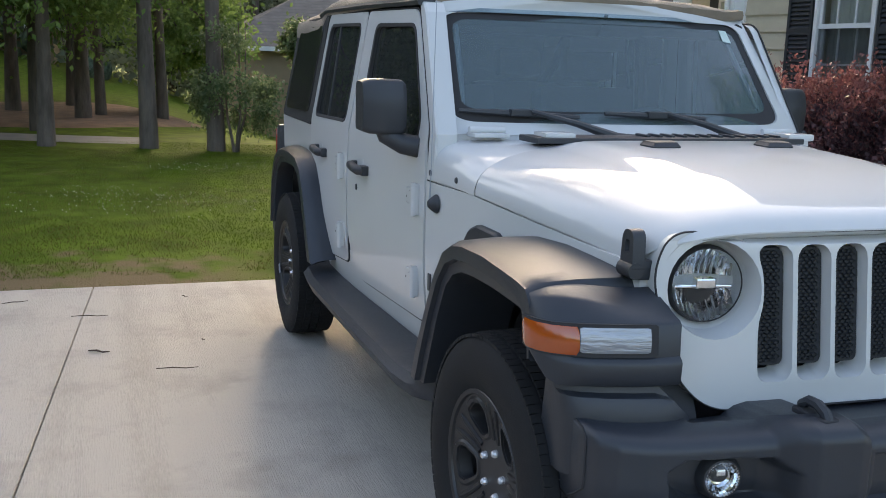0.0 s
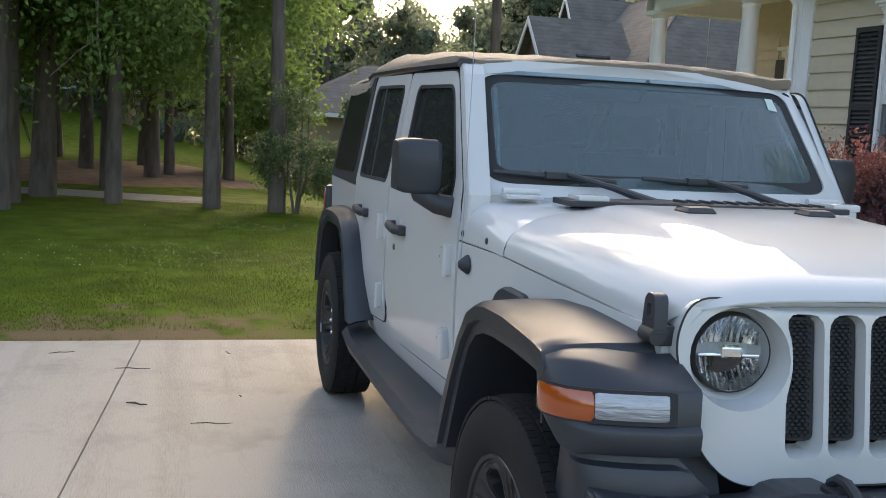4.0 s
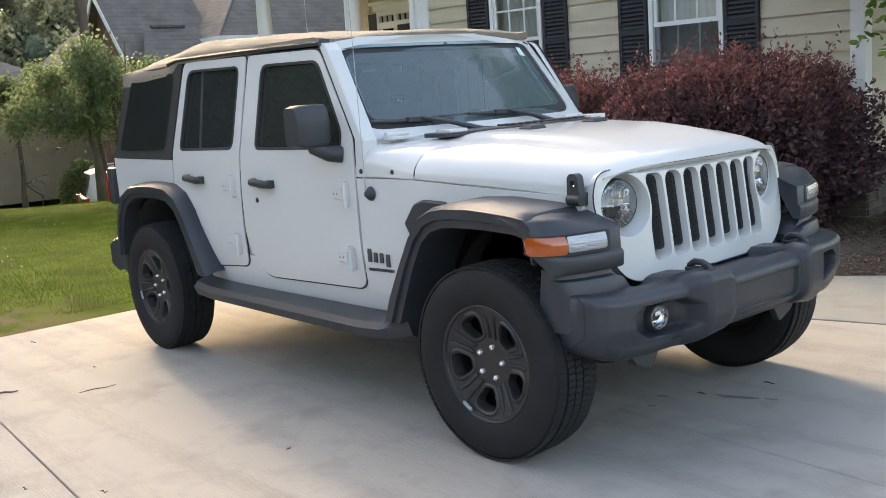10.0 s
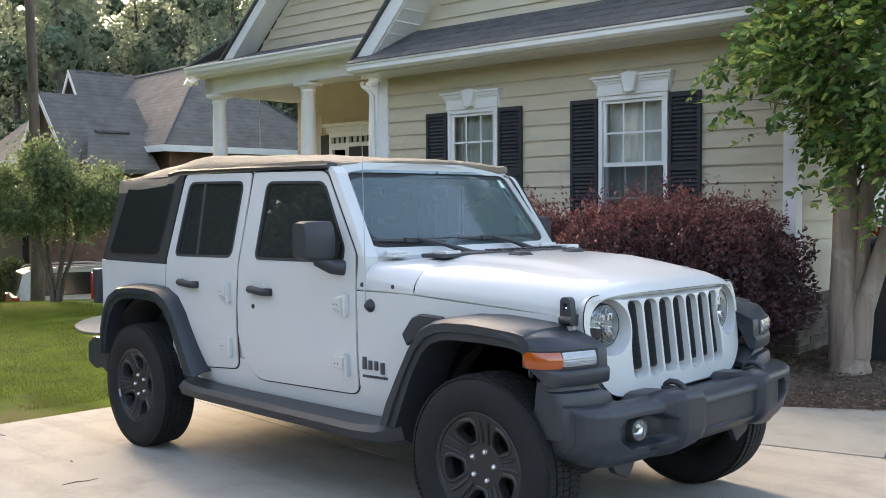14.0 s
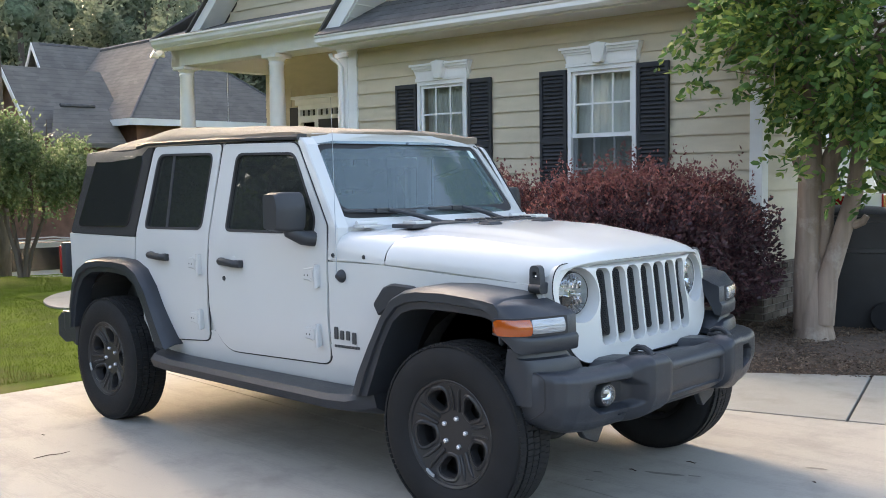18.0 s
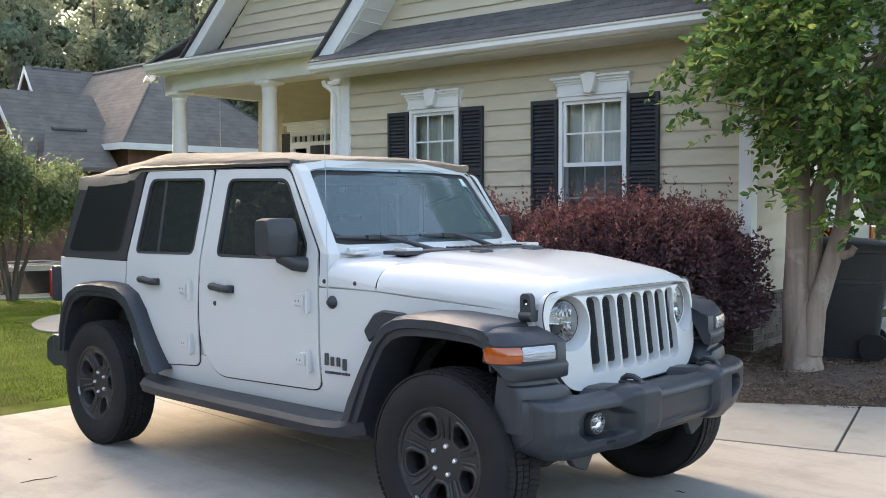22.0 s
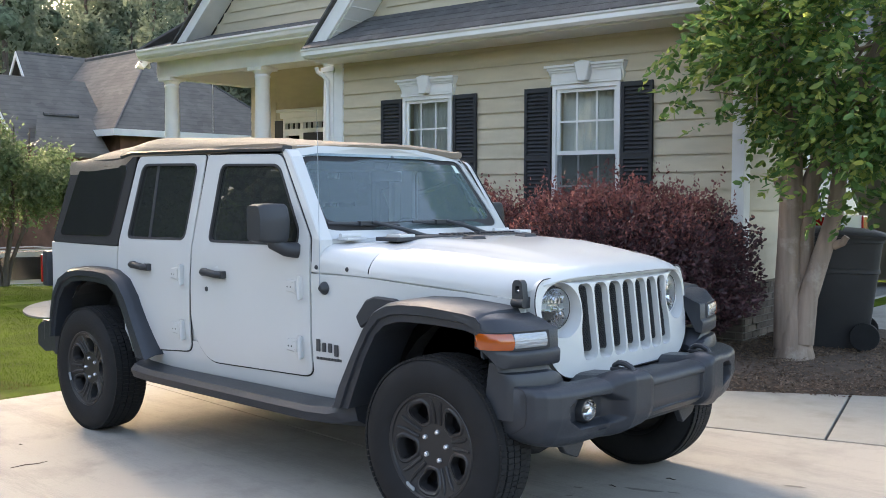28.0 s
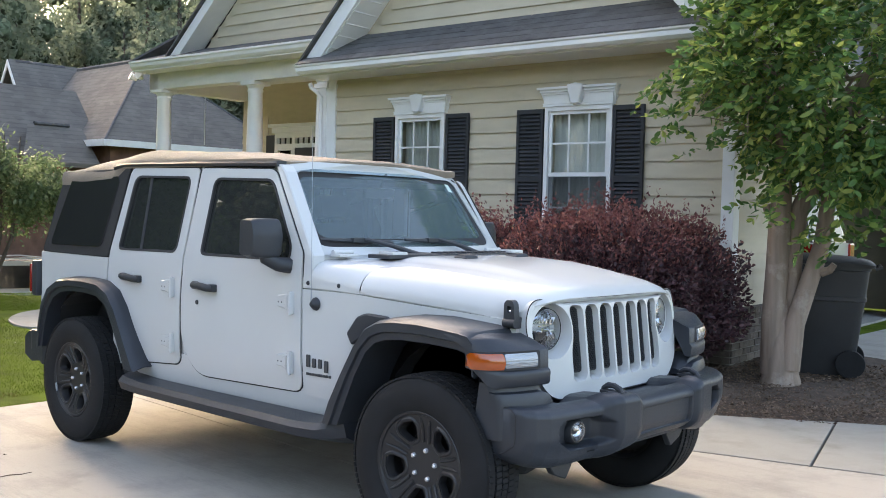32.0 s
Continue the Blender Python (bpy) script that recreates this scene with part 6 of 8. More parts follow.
def shutter(u0, u1, z0, z1):
    bm = bmesh.new()
    zm = (z0 + z1) / 2
    pierced(bm, [(u0, z0), (u1, z0), (u1, z1), (u0, z1)], [[(u0 + 0.035, z0 + 0.05), (u1 - 0.035, z0 + 0.05), (u1 - 0.035, zm - 0.03), (u0 + 0.035, zm - 0.03)], [(u0 + 0.035, zm + 0.03), (u1 - 0.035, zm + 0.03), (u1 - 0.035, z1 - 0.05), (u0 + 0.035, z1 - 0.05)]], front(-0.035), 0.034)
    sh = part("shutter", bm, M_SHUTTER, house, "black louvred shutter")
    for lo, hi in ((z0 + 0.05, zm - 0.03), (zm + 0.03, z1 - 0.05)):
        n = int((hi - lo) / 0.042)
        for k in range(n):
            z = lo + (k + 0.5) * (hi - lo) / n
            me = flat_mesh("slat", [(u0 + 0.033, -0.030, z - 0.016), (u1 - 0.033, -0.030, z - 0.016), (u1 - 0.033, -0.004, z + 0.022), (u0 + 0.033, -0.004, z + 0.022), (u0 + 0.033, -0.026, z - 0.022), (u1 - 0.033, -0.026, z - 0.022)], [(0, 1, 2, 3), (4, 5, 1, 0)])
            part_of("slat", me, M_SHUTTER, sh)


for k, (a, b, c, d) in enumerate(WINS):
    window(a, b, c, d, "window_%d" % (k + 1))
for a, b in ((-6.14, -5.805), (-4.995, -4.66), (-3.985, -3.640), (-2.780, -2.425)):
    shutter(a, b, 1.12, 2.655)
# trim: corner boards, downspout, soffit, gutter
bm = bmesh.new()
box(bm, -6.99, -6.83, -0.012, 0.16, 0.1, EAVE, 0.004)
part("corner_board", bm, M_TRIM, house, "white corner board")
bm = bmesh.new()
box(bm, U1 - 0.115, U1 + 0.012, -0.012, 0.03, 0.62, EAVE, 0.004)
box(bm, U1 - 0.02, U1 + 0.012, 0.03, 0.14, 0.62, EAVE, 0.004)
part("corner_board", bm, M_TRIM, house, "white corner board")
bm = bmesh.new()
box(bm, -7.00, U1 + 0.5, -0.45, 0.03, 3.17, 3.19)
box(bm, U1 - 0.03, U1 + 0.5, 0.03, 8.0, 3.17, 3.19)
part("soffit", bm, M_TRIM, house)
bm = bmesh.new()
rings = []
for u in (-7.00, U1 + 0.5):
    rings.append([(u, -0.45, 3.19), (u, -0.53, 3.19), (u, -0.565, 3.22), (u, -0.565, 3.265), (u, -0.585, 3.28), (u, -0.585, 3.305), (u, -0.45, 3.305)])
loft(bm, rings)
part("gutter", bm, M_TRIM, house, "white eave gutter")
bm = bmesh.new()
tube(bm, [(-7.20, -0.12, 3.14), (-7.19, -0.10, 3.08), (-7.12, -0.07, 3.03), (-7.06, -0.055, 2.96), (-7.055, -0.055, 0.3)], 0.028, 8)
part("downspout", bm, M_TRIM, house, "white downspout", True)
# garage opening in the side wall
bm = bmesh.new()
for v in (1.76, 6.80):
    box(bm, U1 - 0.20, U1 + 0.005, v, v + 0.10, 0.1, 2.45, 0.004)
box(bm, U1 - 0.20, U1 + 0.005, 1.86, 6.80, 2.35, 2.45, 0.004)
part("garage_trim", bm, M_TRIM, house, "white garage door jamb")
bm = bmesh.new()
box(bm, U0 + 0.2, U1 - 0.2, 0.2, 7.9, 0.0, 0.07)
part("garage_floor", bm, M_WALK, house)
# darker tan than the siding, putting the garage's shade into the wall colour
bm = bmesh.new()
box(bm, U0 + 0.17, U0 + 0.27, 0.2, 7.9, 0.1, 3.05)
part("garage_wall", bm, M_TANWALL, house)
# pent roof strip with shingle courses
roof_strip = part("pent_roof", (lambda b: (loft(b, [[(u, -0.57, 3.308), (u, 0.03, 3.71), (u, 0.03, 3.30)] for u in (-6.98, U1 + 0.5)]), b)[1])(bmesh.new()), M_SHINGLE, house, "grey asphalt shingles")
for r in range(5):
    u = -6.98 - rng.uniform(0, 0.3)
    while u < U1 + 0.5:
        wdt = rng.uniform(0.26, 0.36)
        a, b = max(u, -6.98), min(u + wdt - 0.006, U1 + 0.5)
        if b > a + 0.03:
            t0, t1 = r / 5, (r + 1.15) / 5
            pt = lambda uu, t, hh: (uu, -0.59 + 0.62 * t, 3.300 + 0.415 * t + hh)
            hh = 0.010 + rng.uniform(-0.003, 0.004)
            me = flat_mesh("shingle", [pt(a, t0, hh), pt(b, t0, hh), pt(b, t1, 0.004), pt(a, t1, 0.004), pt(a, t0, -0.004), pt(b, t0, -0.004)], [(0, 1, 2, 3), (4, 5, 1, 0)])
            part_of("shingle", me, M_SHINGLE, roof_strip)
        u += wdt
# gable over the bay, with rakes
PEAK_U, SLOPE = -4.22, 1.05


def rake_z(u):
    """Lower edge of the rake boards over the bay."""
    return 3.60 + SLOPE * (min(u, 2 * PEAK_U - u) + 6.454)


bm = bmesh.new()
panel(bm, [(-6.74, 3.32), (2 * PEAK_U + 6.74, 3.32), (PEAK_U, rake_z(PEAK_U) + 0.06)], front(0.03), 0.14, 0.002)
part("bay_gable", bm, M_SIDING, house)
for side in (-1, 1):
    at_u = lambda u: u if side < 0 else 2 * PEAK_U - u
    bm = bmesh.new()
    panel(bm, [(at_u(-7.03), 3.285), (at_u(-6.82), 3.235), (PEAK_U, rake_z(PEAK_U)), (PEAK_U, rake_z(PEAK_U) + 0.25)], front(-0.46), 0.04, 0.003)
    part("rake_board", bm, M_TRIM, house, "white sloping rake board")
    bm = bmesh.new()
    loft(bm, [[(at_u(u), -0.42, rake_z(u)), (at_u(u), -0.42, rake_z(u) + 0.02), (at_u(u), 0.03, rake_z(u) + 0.02), (at_u(u), 0.03, rake_z(u))] for u in (-6.80, PEAK_U)])
    for k in range(20):
        u = -6.80 + (PEAK_U + 6.80) * k / 20
        box(bm, at_u(u) - 0.008, at_u(u) + 0.008, -0.42, 0.02, rake_z(u) - 0.006, rake_z(u) + 0.01)
    part("rake_soffit", bm, M_TRIM, house, "white ribbed soffit under the rake")
    bm = bmesh.new()
    loft(bm, [[(at_u(u), -0.51, z), (at_u(u), -0.51, z + 0.035), (at_u(u), 8.2, z + 0.035), (at_u(u), 8.2, z)] for u, z in ((-7.06, 3.275), (PEAK_U, rake_z(PEAK_U) + 0.253))])
    part("bay_roof", bm, M_SHINGLE, house, "dark grey shingle roof")

# porch, set back from the bay
PV = 2.0
bm = bmesh.new()
box(bm, -14.0, U0, PV - 0.15, 4.0, 0.1, 0.34, 0.01)
part("porch_floor", bm, M_CONCRETE, house)
bm = bmesh.new()
box(bm, -13.50, U0 + 0.1, PV - 0.13, PV + 0.13, 3.63, 3.92, 0.006)
box(bm, -13.50, -13.24, PV - 0.13, 4.0, 3.63, 3.92, 0.006)
part("porch_beam", bm, M_TRIM, house, "white porch beam")
bm = bmesh.new()
box(bm, -13.50, U0, PV - 0.5, 4.0, 3.92, 3.95)
part("porch_ceiling", bm, M_TRIM, house)
bm = bmesh.new()
rings = []
for u in (-13.50, -7.0):
    rings.append([(u, PV - 0.45, 3.95), (u, PV - 0.52, 3.95), (u, PV - 0.555, 3.99), (u, PV - 0.565, 4.04), (u, PV - 0.585, 4.06), (u, PV - 0.585, 4.09), (u, PV - 0.45, 4.09)])
loft(bm, rings)
part("porch_gutter", bm, M_TRIM, house, "white porch gutter")
for u in (-13.22, -10.70, -9.05):
    half = u == -9.05
    bm = bmesh.new()
    ring_at = lambda r, z: [(u + r * math.cos(a), PV + r * math.sin(a), z) for a in (2 * math.pi * k / 24 for k in range(24))]
    loft(bm, [ring_at(r, z) for r, z in ((0.17, 0.34), (0.17, 0.42), (0.15, 0.46), (0.145, 0.50), (0.148, 1.4), (0.138, 2.6), (0.122, 3.44), (0.135, 3.46), (0.135, 3.48), (0.125, 3.50), (0.14, 3.53), (0.165, 3.56))])
    box(bm, u - 0.18, u + 0.18, PV - 0.18, PV + 0.18, 3.56, 3.62, 0.006)
    box(bm, u - 0.19, u + 0.19, PV - 0.19, PV + 0.19, 0.34, 0.40, 0.006)
    part("porch_column", bm, M_TRIM, house, "round white porch column", True)
# pilaster beside the bay
bm = bmesh.new()
box(bm, -7.16, -6.99, -0.02, 0.16, 0.3, 3.08, 0.006)
box(bm, -7.20, -6.96, -0.04, 0.18, 3.08, 3.14, 0.006)
part("pilaster", bm, M_TRIM, house)
# entrance with transom and sidelights
EA0, EA1 = -12.30, -10.20
bm = bmesh.new()
panes = [(EA0 + 0.06 + k * 0.145, EA0 + 0.06 + k * 0.145 + 0.13, 2.74, 2.86) for k in range(3)] + [(EA0 + 0.56 + k * 0.145, EA0 + 0.56 + k * 0.145 + 0.13, 2.74, 2.86) for k in range(7)] + [(EA1 - 0.46 + k * 0.145, EA1 - 0.46 + k * 0.145 + 0.13, 2.74, 2.86) for k in range(3)]
low = [(EA0 + 0.07, EA0 + 0.46, 0.9, 2.62), (EA1 - 0.46, EA1 - 0.07, 0.9, 2.62)]
pierced(bm, [(EA0, 0.34), (EA1, 0.34), (EA1, 2.95), (EA0, 2.95)], [[(a, c), (b, c), (b, d), (a, d)] for a, b, c, d in panes + low], front(3.90), 0.09)
box(bm, EA0 - 0.05, EA1 + 0.05, 3.86, 3.98, 2.95, 3.06, 0.01)
box(bm, EA0 - 0.10, EA1 + 0.10, 3.80, 3.98, 3.06, 3.12, 0.01)
ent = part("entrance", bm, M_TRIM, house, "white entrance with a small-paned transom")
bm = bmesh.new()
box(bm, EA0 + 0.58, EA1 - 0.58, 3.885, 3.91, 0.36, 2.66, 0.004)
part("front_door", bm, M_SHUTTER, house)
for a, b, c, d in ((EA0 + 0.05, EA1 - 0.05, 2.72, 2.88),):
    bm = bmesh.new()
    box(bm, a, b, 3.972, 3.98, c, d)
    part("transom_glass", bm, M_DARKGLASS, ent)
for a, b, c, d in low:
    bm = bmesh.new()
    box(bm, a, b, 3.972, 3.98, c, d)
    part("sidelight_glass", bm, M_WINGLASS, ent)
bm = bmesh.new()
box(bm, -12.58, -12.32, 3.93, 3.985, 1.2, 2.92, 0.005)
part("porch_shutter", bm, M_SHUTTER, house, "black shutter beside the entrance")
# floodlight under the porch eave
bm = bmesh.new()
box(bm, -13.72, -13.58, PV - 0.30, PV - 0.16, 3.92, 4.0, 0.01)
part("floodlight", bm, M_TRIM, house, "white twin floodlight under the eave")
for du in (-0.12, 0.10):
    bm = bmesh.new()
    revolve(bm, [(0.03, 0.08), (0.045, 0.04), (0.075, -0.06), (0.0, -0.05)], 16, Matrix.Translation((-13.65 + du, PV - 0.30, 3.86)) @ pose(0, 0, 0, -25, 0, du * 200))
    part("lamp_head", bm, M_TRIM, house, smooth=True)
# chain hanging in the porch
bm = bmesh.new()
for k in range(24):
    tube(bm, [(-13.56, 3.2, 2.70 + k * 0.054), (-13.56, 3.2, 2.74 + k * 0.054)], 0.007, 5)
tube(bm, [(-13.56, 3.2, 2.70), (-13.56, 3.2, 4.0)], 0.004, 5)
part("porch_chain", bm, M_TRIM, house, "thin pale chain hanging from the porch ceiling")
# porch roof and gable
PORCH_U = -9.6


def porch_z(u):
    """Lower edge of the rake boards over the porch."""
    return 4.467 + 0.9 * (min(u, 2 * PORCH_U - u) + 11.918)


bm = bmesh.new()
panel(bm, [(-12.12, 4.22), (2 * PORCH_U + 12.12, 4.22), (PORCH_U, porch_z(PORCH_U) + 0.05)], front(PV + 0.02), 0.14, 0.002)
part("porch_gable", bm, M_SIDING, house)
for side in (-1, 1):
    at_u = lambda u: u if side < 0 else 2 * PORCH_U - u
    bm = bmesh.new()
    panel(bm, [(at_u(-12.60), 4.085), (at_u(-12.34), 4.085), (PORCH_U, porch_z(PORCH_U)), (PORCH_U, porch_z(PORCH_U) + 0.22)], front(PV - 0.40), 0.04, 0.003)
    part("porch_rake", bm, M_TRIM, house, "white sloping rake board")
    bm = bmesh.new()
    loft(bm, [[(at_u(u), PV - 0.36, porch_z(u)), (at_u(u), PV - 0.36, porch_z(u) + 0.02), (at_u(u), PV + 0.02, porch_z(u) + 0.02), (at_u(u), PV + 0.02, porch_z(u))] for u in (-12.30, PORCH_U)])
    part("porch_rake_soffit", bm, M_TRIM, house)
    bm = bmesh.new()
    loft(bm, [[(at_u(u), PV - 0.45, z), (at_u(u), PV - 0.45, z + 0.035), (at_u(u), 8.2, z + 0.035), (at_u(u), 8.2, z)] for u, z in ((-12.64, 4.085), (PORCH_U, porch_z(PORCH_U) + 0.222))])
    part("porch_roof", bm, M_SHINGLE, house)
bm = bmesh.new()
loft(bm, [[(u, PV - 0.57, 4.092), (u, PV + 0.02, 4.30), (u, PV + 0.02, 4.08)] for u in (-13.50, -6.9)])
loft(bm, [[(-13.50, v0, 4.10), (-13.50, 8.2, 4.10), (-13.50, 8.2, 4.06), (-13.50, v0, 4.06)] if k == 0 else [(-11.9, v0 + 1.45, 5.40), (-11.9, 8.2, 5.40), (-11.9, 8.2, 5.36), (-11.9, v0 + 1.45, 5.36)] for k, v0 in ((0, PV - 0.57), (1, PV - 0.57))])
part("porch_skirt_roof", bm, M_SHINGLE, house, "grey shingle skirt roof")
# number bars
bm = bmesh.new()
for a in (-2.13, -2.02, -1.93):
    box(bm, a - 0.008, a + 0.008, -0.012, 0.012, 2.93, 3.03, 0.003)
part("number_bars", bm, M_SHUTTER, house, "small black bars on the siding")

# ---- shrubs and trees ----
def blob_points(rs, n, rx, ry, rz, rough, lumps, shell=0.35):
    """Points in the outer shell of an uneven blob."""
    d = rs.normal(size=(n, 3))
    d /= np.linalg.norm(d, axis=1, keepdims=True)
    f = np.array([1 + rough * (noise.noise(Vector((a * lumps, b * lumps, c * lumps + rx * 7))) + 0.5 * noise.noise(Vector((a * lumps * 2.3, b * lumps * 2.3, c * lumps * 2.3)))) for a, b, c in d])
    r = (1 - shell * rs.uniform(0, 1, n) ** 1.5) * f
    return d * r[:, None] * np.array([rx, ry, rz]), d


def shrub(x, y, rx, ry, rz, n, seed, label):
    rs = np.random.RandomState(seed)
    sh = thing("shrub", x, y, 0.05, label=label, category="shrub", group="burgundy shrubs")
    bm = bmesh.new()
    for k in range(9):
        a = k * 0.7
        tube(bm, [(0.1 * math.cos(a), 0.1 * math.sin(a), 0), (0.3 * rx * math.cos(a), 0.3 * ry * math.sin(a), rz * 0.8), (0.7 * rx * math.cos(a), 0.7 * ry * math.sin(a), rz * 1.5)], [0.018, 0.012, 0.005], 5)
    part("stems", bm, M_TWIG, sh)
    p, d = blob_points(rs, n, rx, ry, rz, 0.30, 2.2, 0.45)
    p = np.sign(p) * np.abs(p / np.array([rx, ry, rz])) ** 0.84 * np.array([rx, ry, rz])
    p[:, 2] = np.maximum(p[:, 2] + rz, 0.02)
    # upright shoots at the top
    m = 340
    top = p[p[:, 2] > rz * 1.55]
    base = top[rs.randint(0, len(top), m)]
    lean = rs.normal(size=(m, 3)) * [0.35, 0.35, 0.15] + [0, -0.05, 1]
    ln = rs.uniform(0.06, 0.30, m)
    sp, sd = [], []
    for k in range(11):
        f = (k + 1) / 11
        sp.append(base + lean * (ln * f)[:, None] + rs.normal(size=(m, 3)) * 0.012)
        sd.append(lean * 0.6 + rs.normal(size=(m, 3)) * 0.7)
    q = np.concatenate([p] + sp)
    w = np.concatenate([d * 0.7 + [0, 0, 0.25]] + sd)
    # upper leaves get the paler tint: new growth plus painted skylight
    toplit = q[:, 2] + 0.16 * rs.normal(size=len(q)) > rz * 1.58
    me = leaf_mesh("leaves", q[~toplit], 0.040, rs, up=0.2, slim=0.55, ways=w[~toplit], oval=True)
    part_of("foliage", me, M_LEAF_R, sh, "small dark burgundy leaves")
    me = leaf_mesh("toplit_new_leaves", q[toplit], 0.036, rs, up=0.2, slim=0.5, ways=w[toplit], oval=True)
    part_of("toplit_new_growth", me, M_LEAF_TOPLIT, sh, "pinkish red young leaves, coloured paler as if lit from the sky")
    # inner dark mass that closes the view through
    p, d = blob_points(rs, 5000, rx * 0.72, ry * 0.72, rz * 0.80, 0.25, 2.0, 0.2)
    p[:, 2] = np.maximum(p[:, 2] + rz * 0.95, 0.02)
    me = leaf_mesh("inner", p, 0.12, rs, up=0.2, slim=0.7)
    part_of("inner_foliage", me, M_LEAF_R, sh)


shrub(-4.15, 4.02, 0.98, 0.72, 0.70, 36000, 21, "tall burgundy-leaved shrub against the house wall")
shrub(-2.26, 4.05, 1.28, 0.80, 0.745, 58000, 22, "wide burgundy-leaved shrub with upright red shoots")
shrub(-5.9, 4.05, 0.9, 0.6, 0.66, 14000, 23, "burgundy-leaved shrub below a shuttered window")


def limb(bm, p, d, ln, r, rs, depth, tips, n=6, droop=0.0, spread=0.5):
    """A bending limb with its side branches; collects where the twigs end."""
    pts, rad = [Vector(p)], [r]
    d = Vector(d).normalized()
    steps = 5
    for k in range(steps):
        d = (d + Vector(rs.normal(size=3)) * 0.13 + Vector((0, 0, -droop * 0.1))).normalized()
        pts.append(pts[-1] + d * ln / steps)
        rad.append(r * (1 - 0.6 * (k + 1) / steps))
    tube(bm, pts, rad, n)
    if depth == 0:
        tips += [(tuple(q), tuple(d)) for q in pts[2:]]
        return
    for k in range(rs.randint(2, 4)):
        at = pts[rs.randint(2, steps + 1)]
        nd = d + Vector(rs.normal(size=3)) * spread
        limb(bm, at, nd, ln * rs.uniform(0.5, 0.75), r * 0.45, rs, depth - 1, tips, max(4, n - 1), droop, spread)
    tips.append((tuple(pts[-1]), tuple(d)))


def crown_leaves(tips, per, size, spread, rs, slim=0.42, up=-0.2):
    c = np.array([t[0] for t in tips])
    w = np.array([t[1] for t in tips])
    idx = rs.randint(0, len(c), per * len(c))
    p = c[idx] + rs.normal(size=(len(idx), 3)) * spread
    ways = w[idx] * 0.6 + rs.normal(size=(len(idx), 3)) * 0.5 + [0, 0, up]
    return leaf_mesh("leaves", p, size, rs, up=0.15, slim=slim, ways=ways)


# crape myrtle beside the walk
def sprays(rs, base, way, ln, pairs):
    """Leaves in pairs along drooping shoots: places and directions."""
    m = len(base)
    way = way / (np.linalg.norm(way, axis=1, keepdims=True) + 1e-9)
    across = np.cross(way, rs.normal(size=(m, 3)) * 0.3 + [0, 0, 1])
    across /= np.linalg.norm(across, axis=1, keepdims=True) + 1e-9
    p, d = [], []
    for k in range(pairs):
        f = (k + 1) / pairs
        at = base + way * (ln * f)[:, None] - np.array([0, 0, 1]) * (0.25 * ln * f * f)[:, None]
        for sg in (-1, 1):
            p.append(at + rs.normal(size=(m, 3)) * 0.006)
            d.append(way * 1.2 + across * sg * 1.6 - [0, 0, 0.35])
    p.append(base + way * ln[:, None] - np.array([0, 0, 1]) * (0.25 * ln)[:, None])
    d.append(way * 2.2)
    return np.concatenate(p), np.concatenate(d)


rs = np.random.RandomState(31)
tree = thing("crape_myrtle", -0.69, 4.44, 0.06, label="multi-stemmed crape myrtle with smooth peeling bark", category="tree")
RX, RY = 0.92, 0.393


def rt(r, depth, z):
    """A place r across and depth into the bed from the tree's foot."""
    return Vector((RX * r - RY * depth, RY * r + RX * depth, z))


bm = bmesh.new()
tube(bm, [rt(0, 0, -0.06), rt(0, 0, 0.10), rt(-0.01, 0, 0.35), rt(-0.01, 0.02, 0.75)], [0.20, 0.155, 0.125, 0.05], 14)
part("stem", bm, M_MYRTLE, tree, smooth=True)
bm = bmesh.new()
tube(bm, [rt(-0.06, 0.0, 0.10), rt(-0.075, 0, 0.55), rt(-0.065, 0, 1.0), rt(-0.05, 0, 1.45), rt(-0.04, 0.02, 1.85), rt(-0.10, 0.05, 2.5)], [0.115, 0.105, 0.095, 0.098, 0.070, 0.045], 12)
tube(bm, [rt(-0.07, 0.0, 1.42), rt(-0.14, -0.02, 1.50), rt(-0.17, -0.03, 1.57)], [0.05, 0.045, 0.04], 8)
part("stem", bm, M_MYRTLE, tree, smooth=True)
bm = bmesh.new()
tube(bm, [rt(0.06, -0.05, 0.15), rt(0.10, -0.04, 0.55), rt(0.20, 0.0, 0.90), rt(0.30, 0.02, 1.25), rt(0.34, 0.0, 1.7), rt(0.42, -0.05, 2.3)], [0.10, 0.085, 0.078, 0.072, 0.062, 0.045], 12)
tube(bm, [rt(0.30, -0.01, 1.0), rt(0.37, -0.05, 1.03), rt(0.40, -0.06, 1.08)], [0.04, 0.034, 0.028], 8)
part("stem", bm, M_MYRTLE, tree, smooth=True)
bm = bmesh.new()
tube(bm, [rt(0.02, 0.08, 0.15), rt(0.06, 0.07, 0.6), rt(0.075, 0.06, 1.1), rt(0.09, 0.05, 1.5), rt(0.22, 0.0, 1.8), rt(0.38, -0.02, 2.1), rt(0.62, -0.05, 2.7)], [0.085, 0.078, 0.072, 0.085, 0.078, 0.066, 0.045], 12)
part("stem", bm, M_MYRTLE, tree, smooth=True)
bm = bmesh.new()
tips = []
for k in range(26):
    a, z = rs.uniform(0, 6.28), rs.uniform(2.0, 2.7)
    r0 = rs.choice([-0.06, 0.36, 0.45])
    limb(bm, rt(r0, 0.0, z), rt(math.cos(a), math.sin(a), rs.uniform(0.5, 1.2)), rs.uniform(0.5, 0.85), 0.018, rs, 1, tips, 5, 0.4)
part("branchwork", bm, M_MYRTLE, tree, smooth=True, kind="stuff")
d = rs.normal(size=(3700, 3))
d /= np.linalg.norm(d, axis=1, keepdims=True)
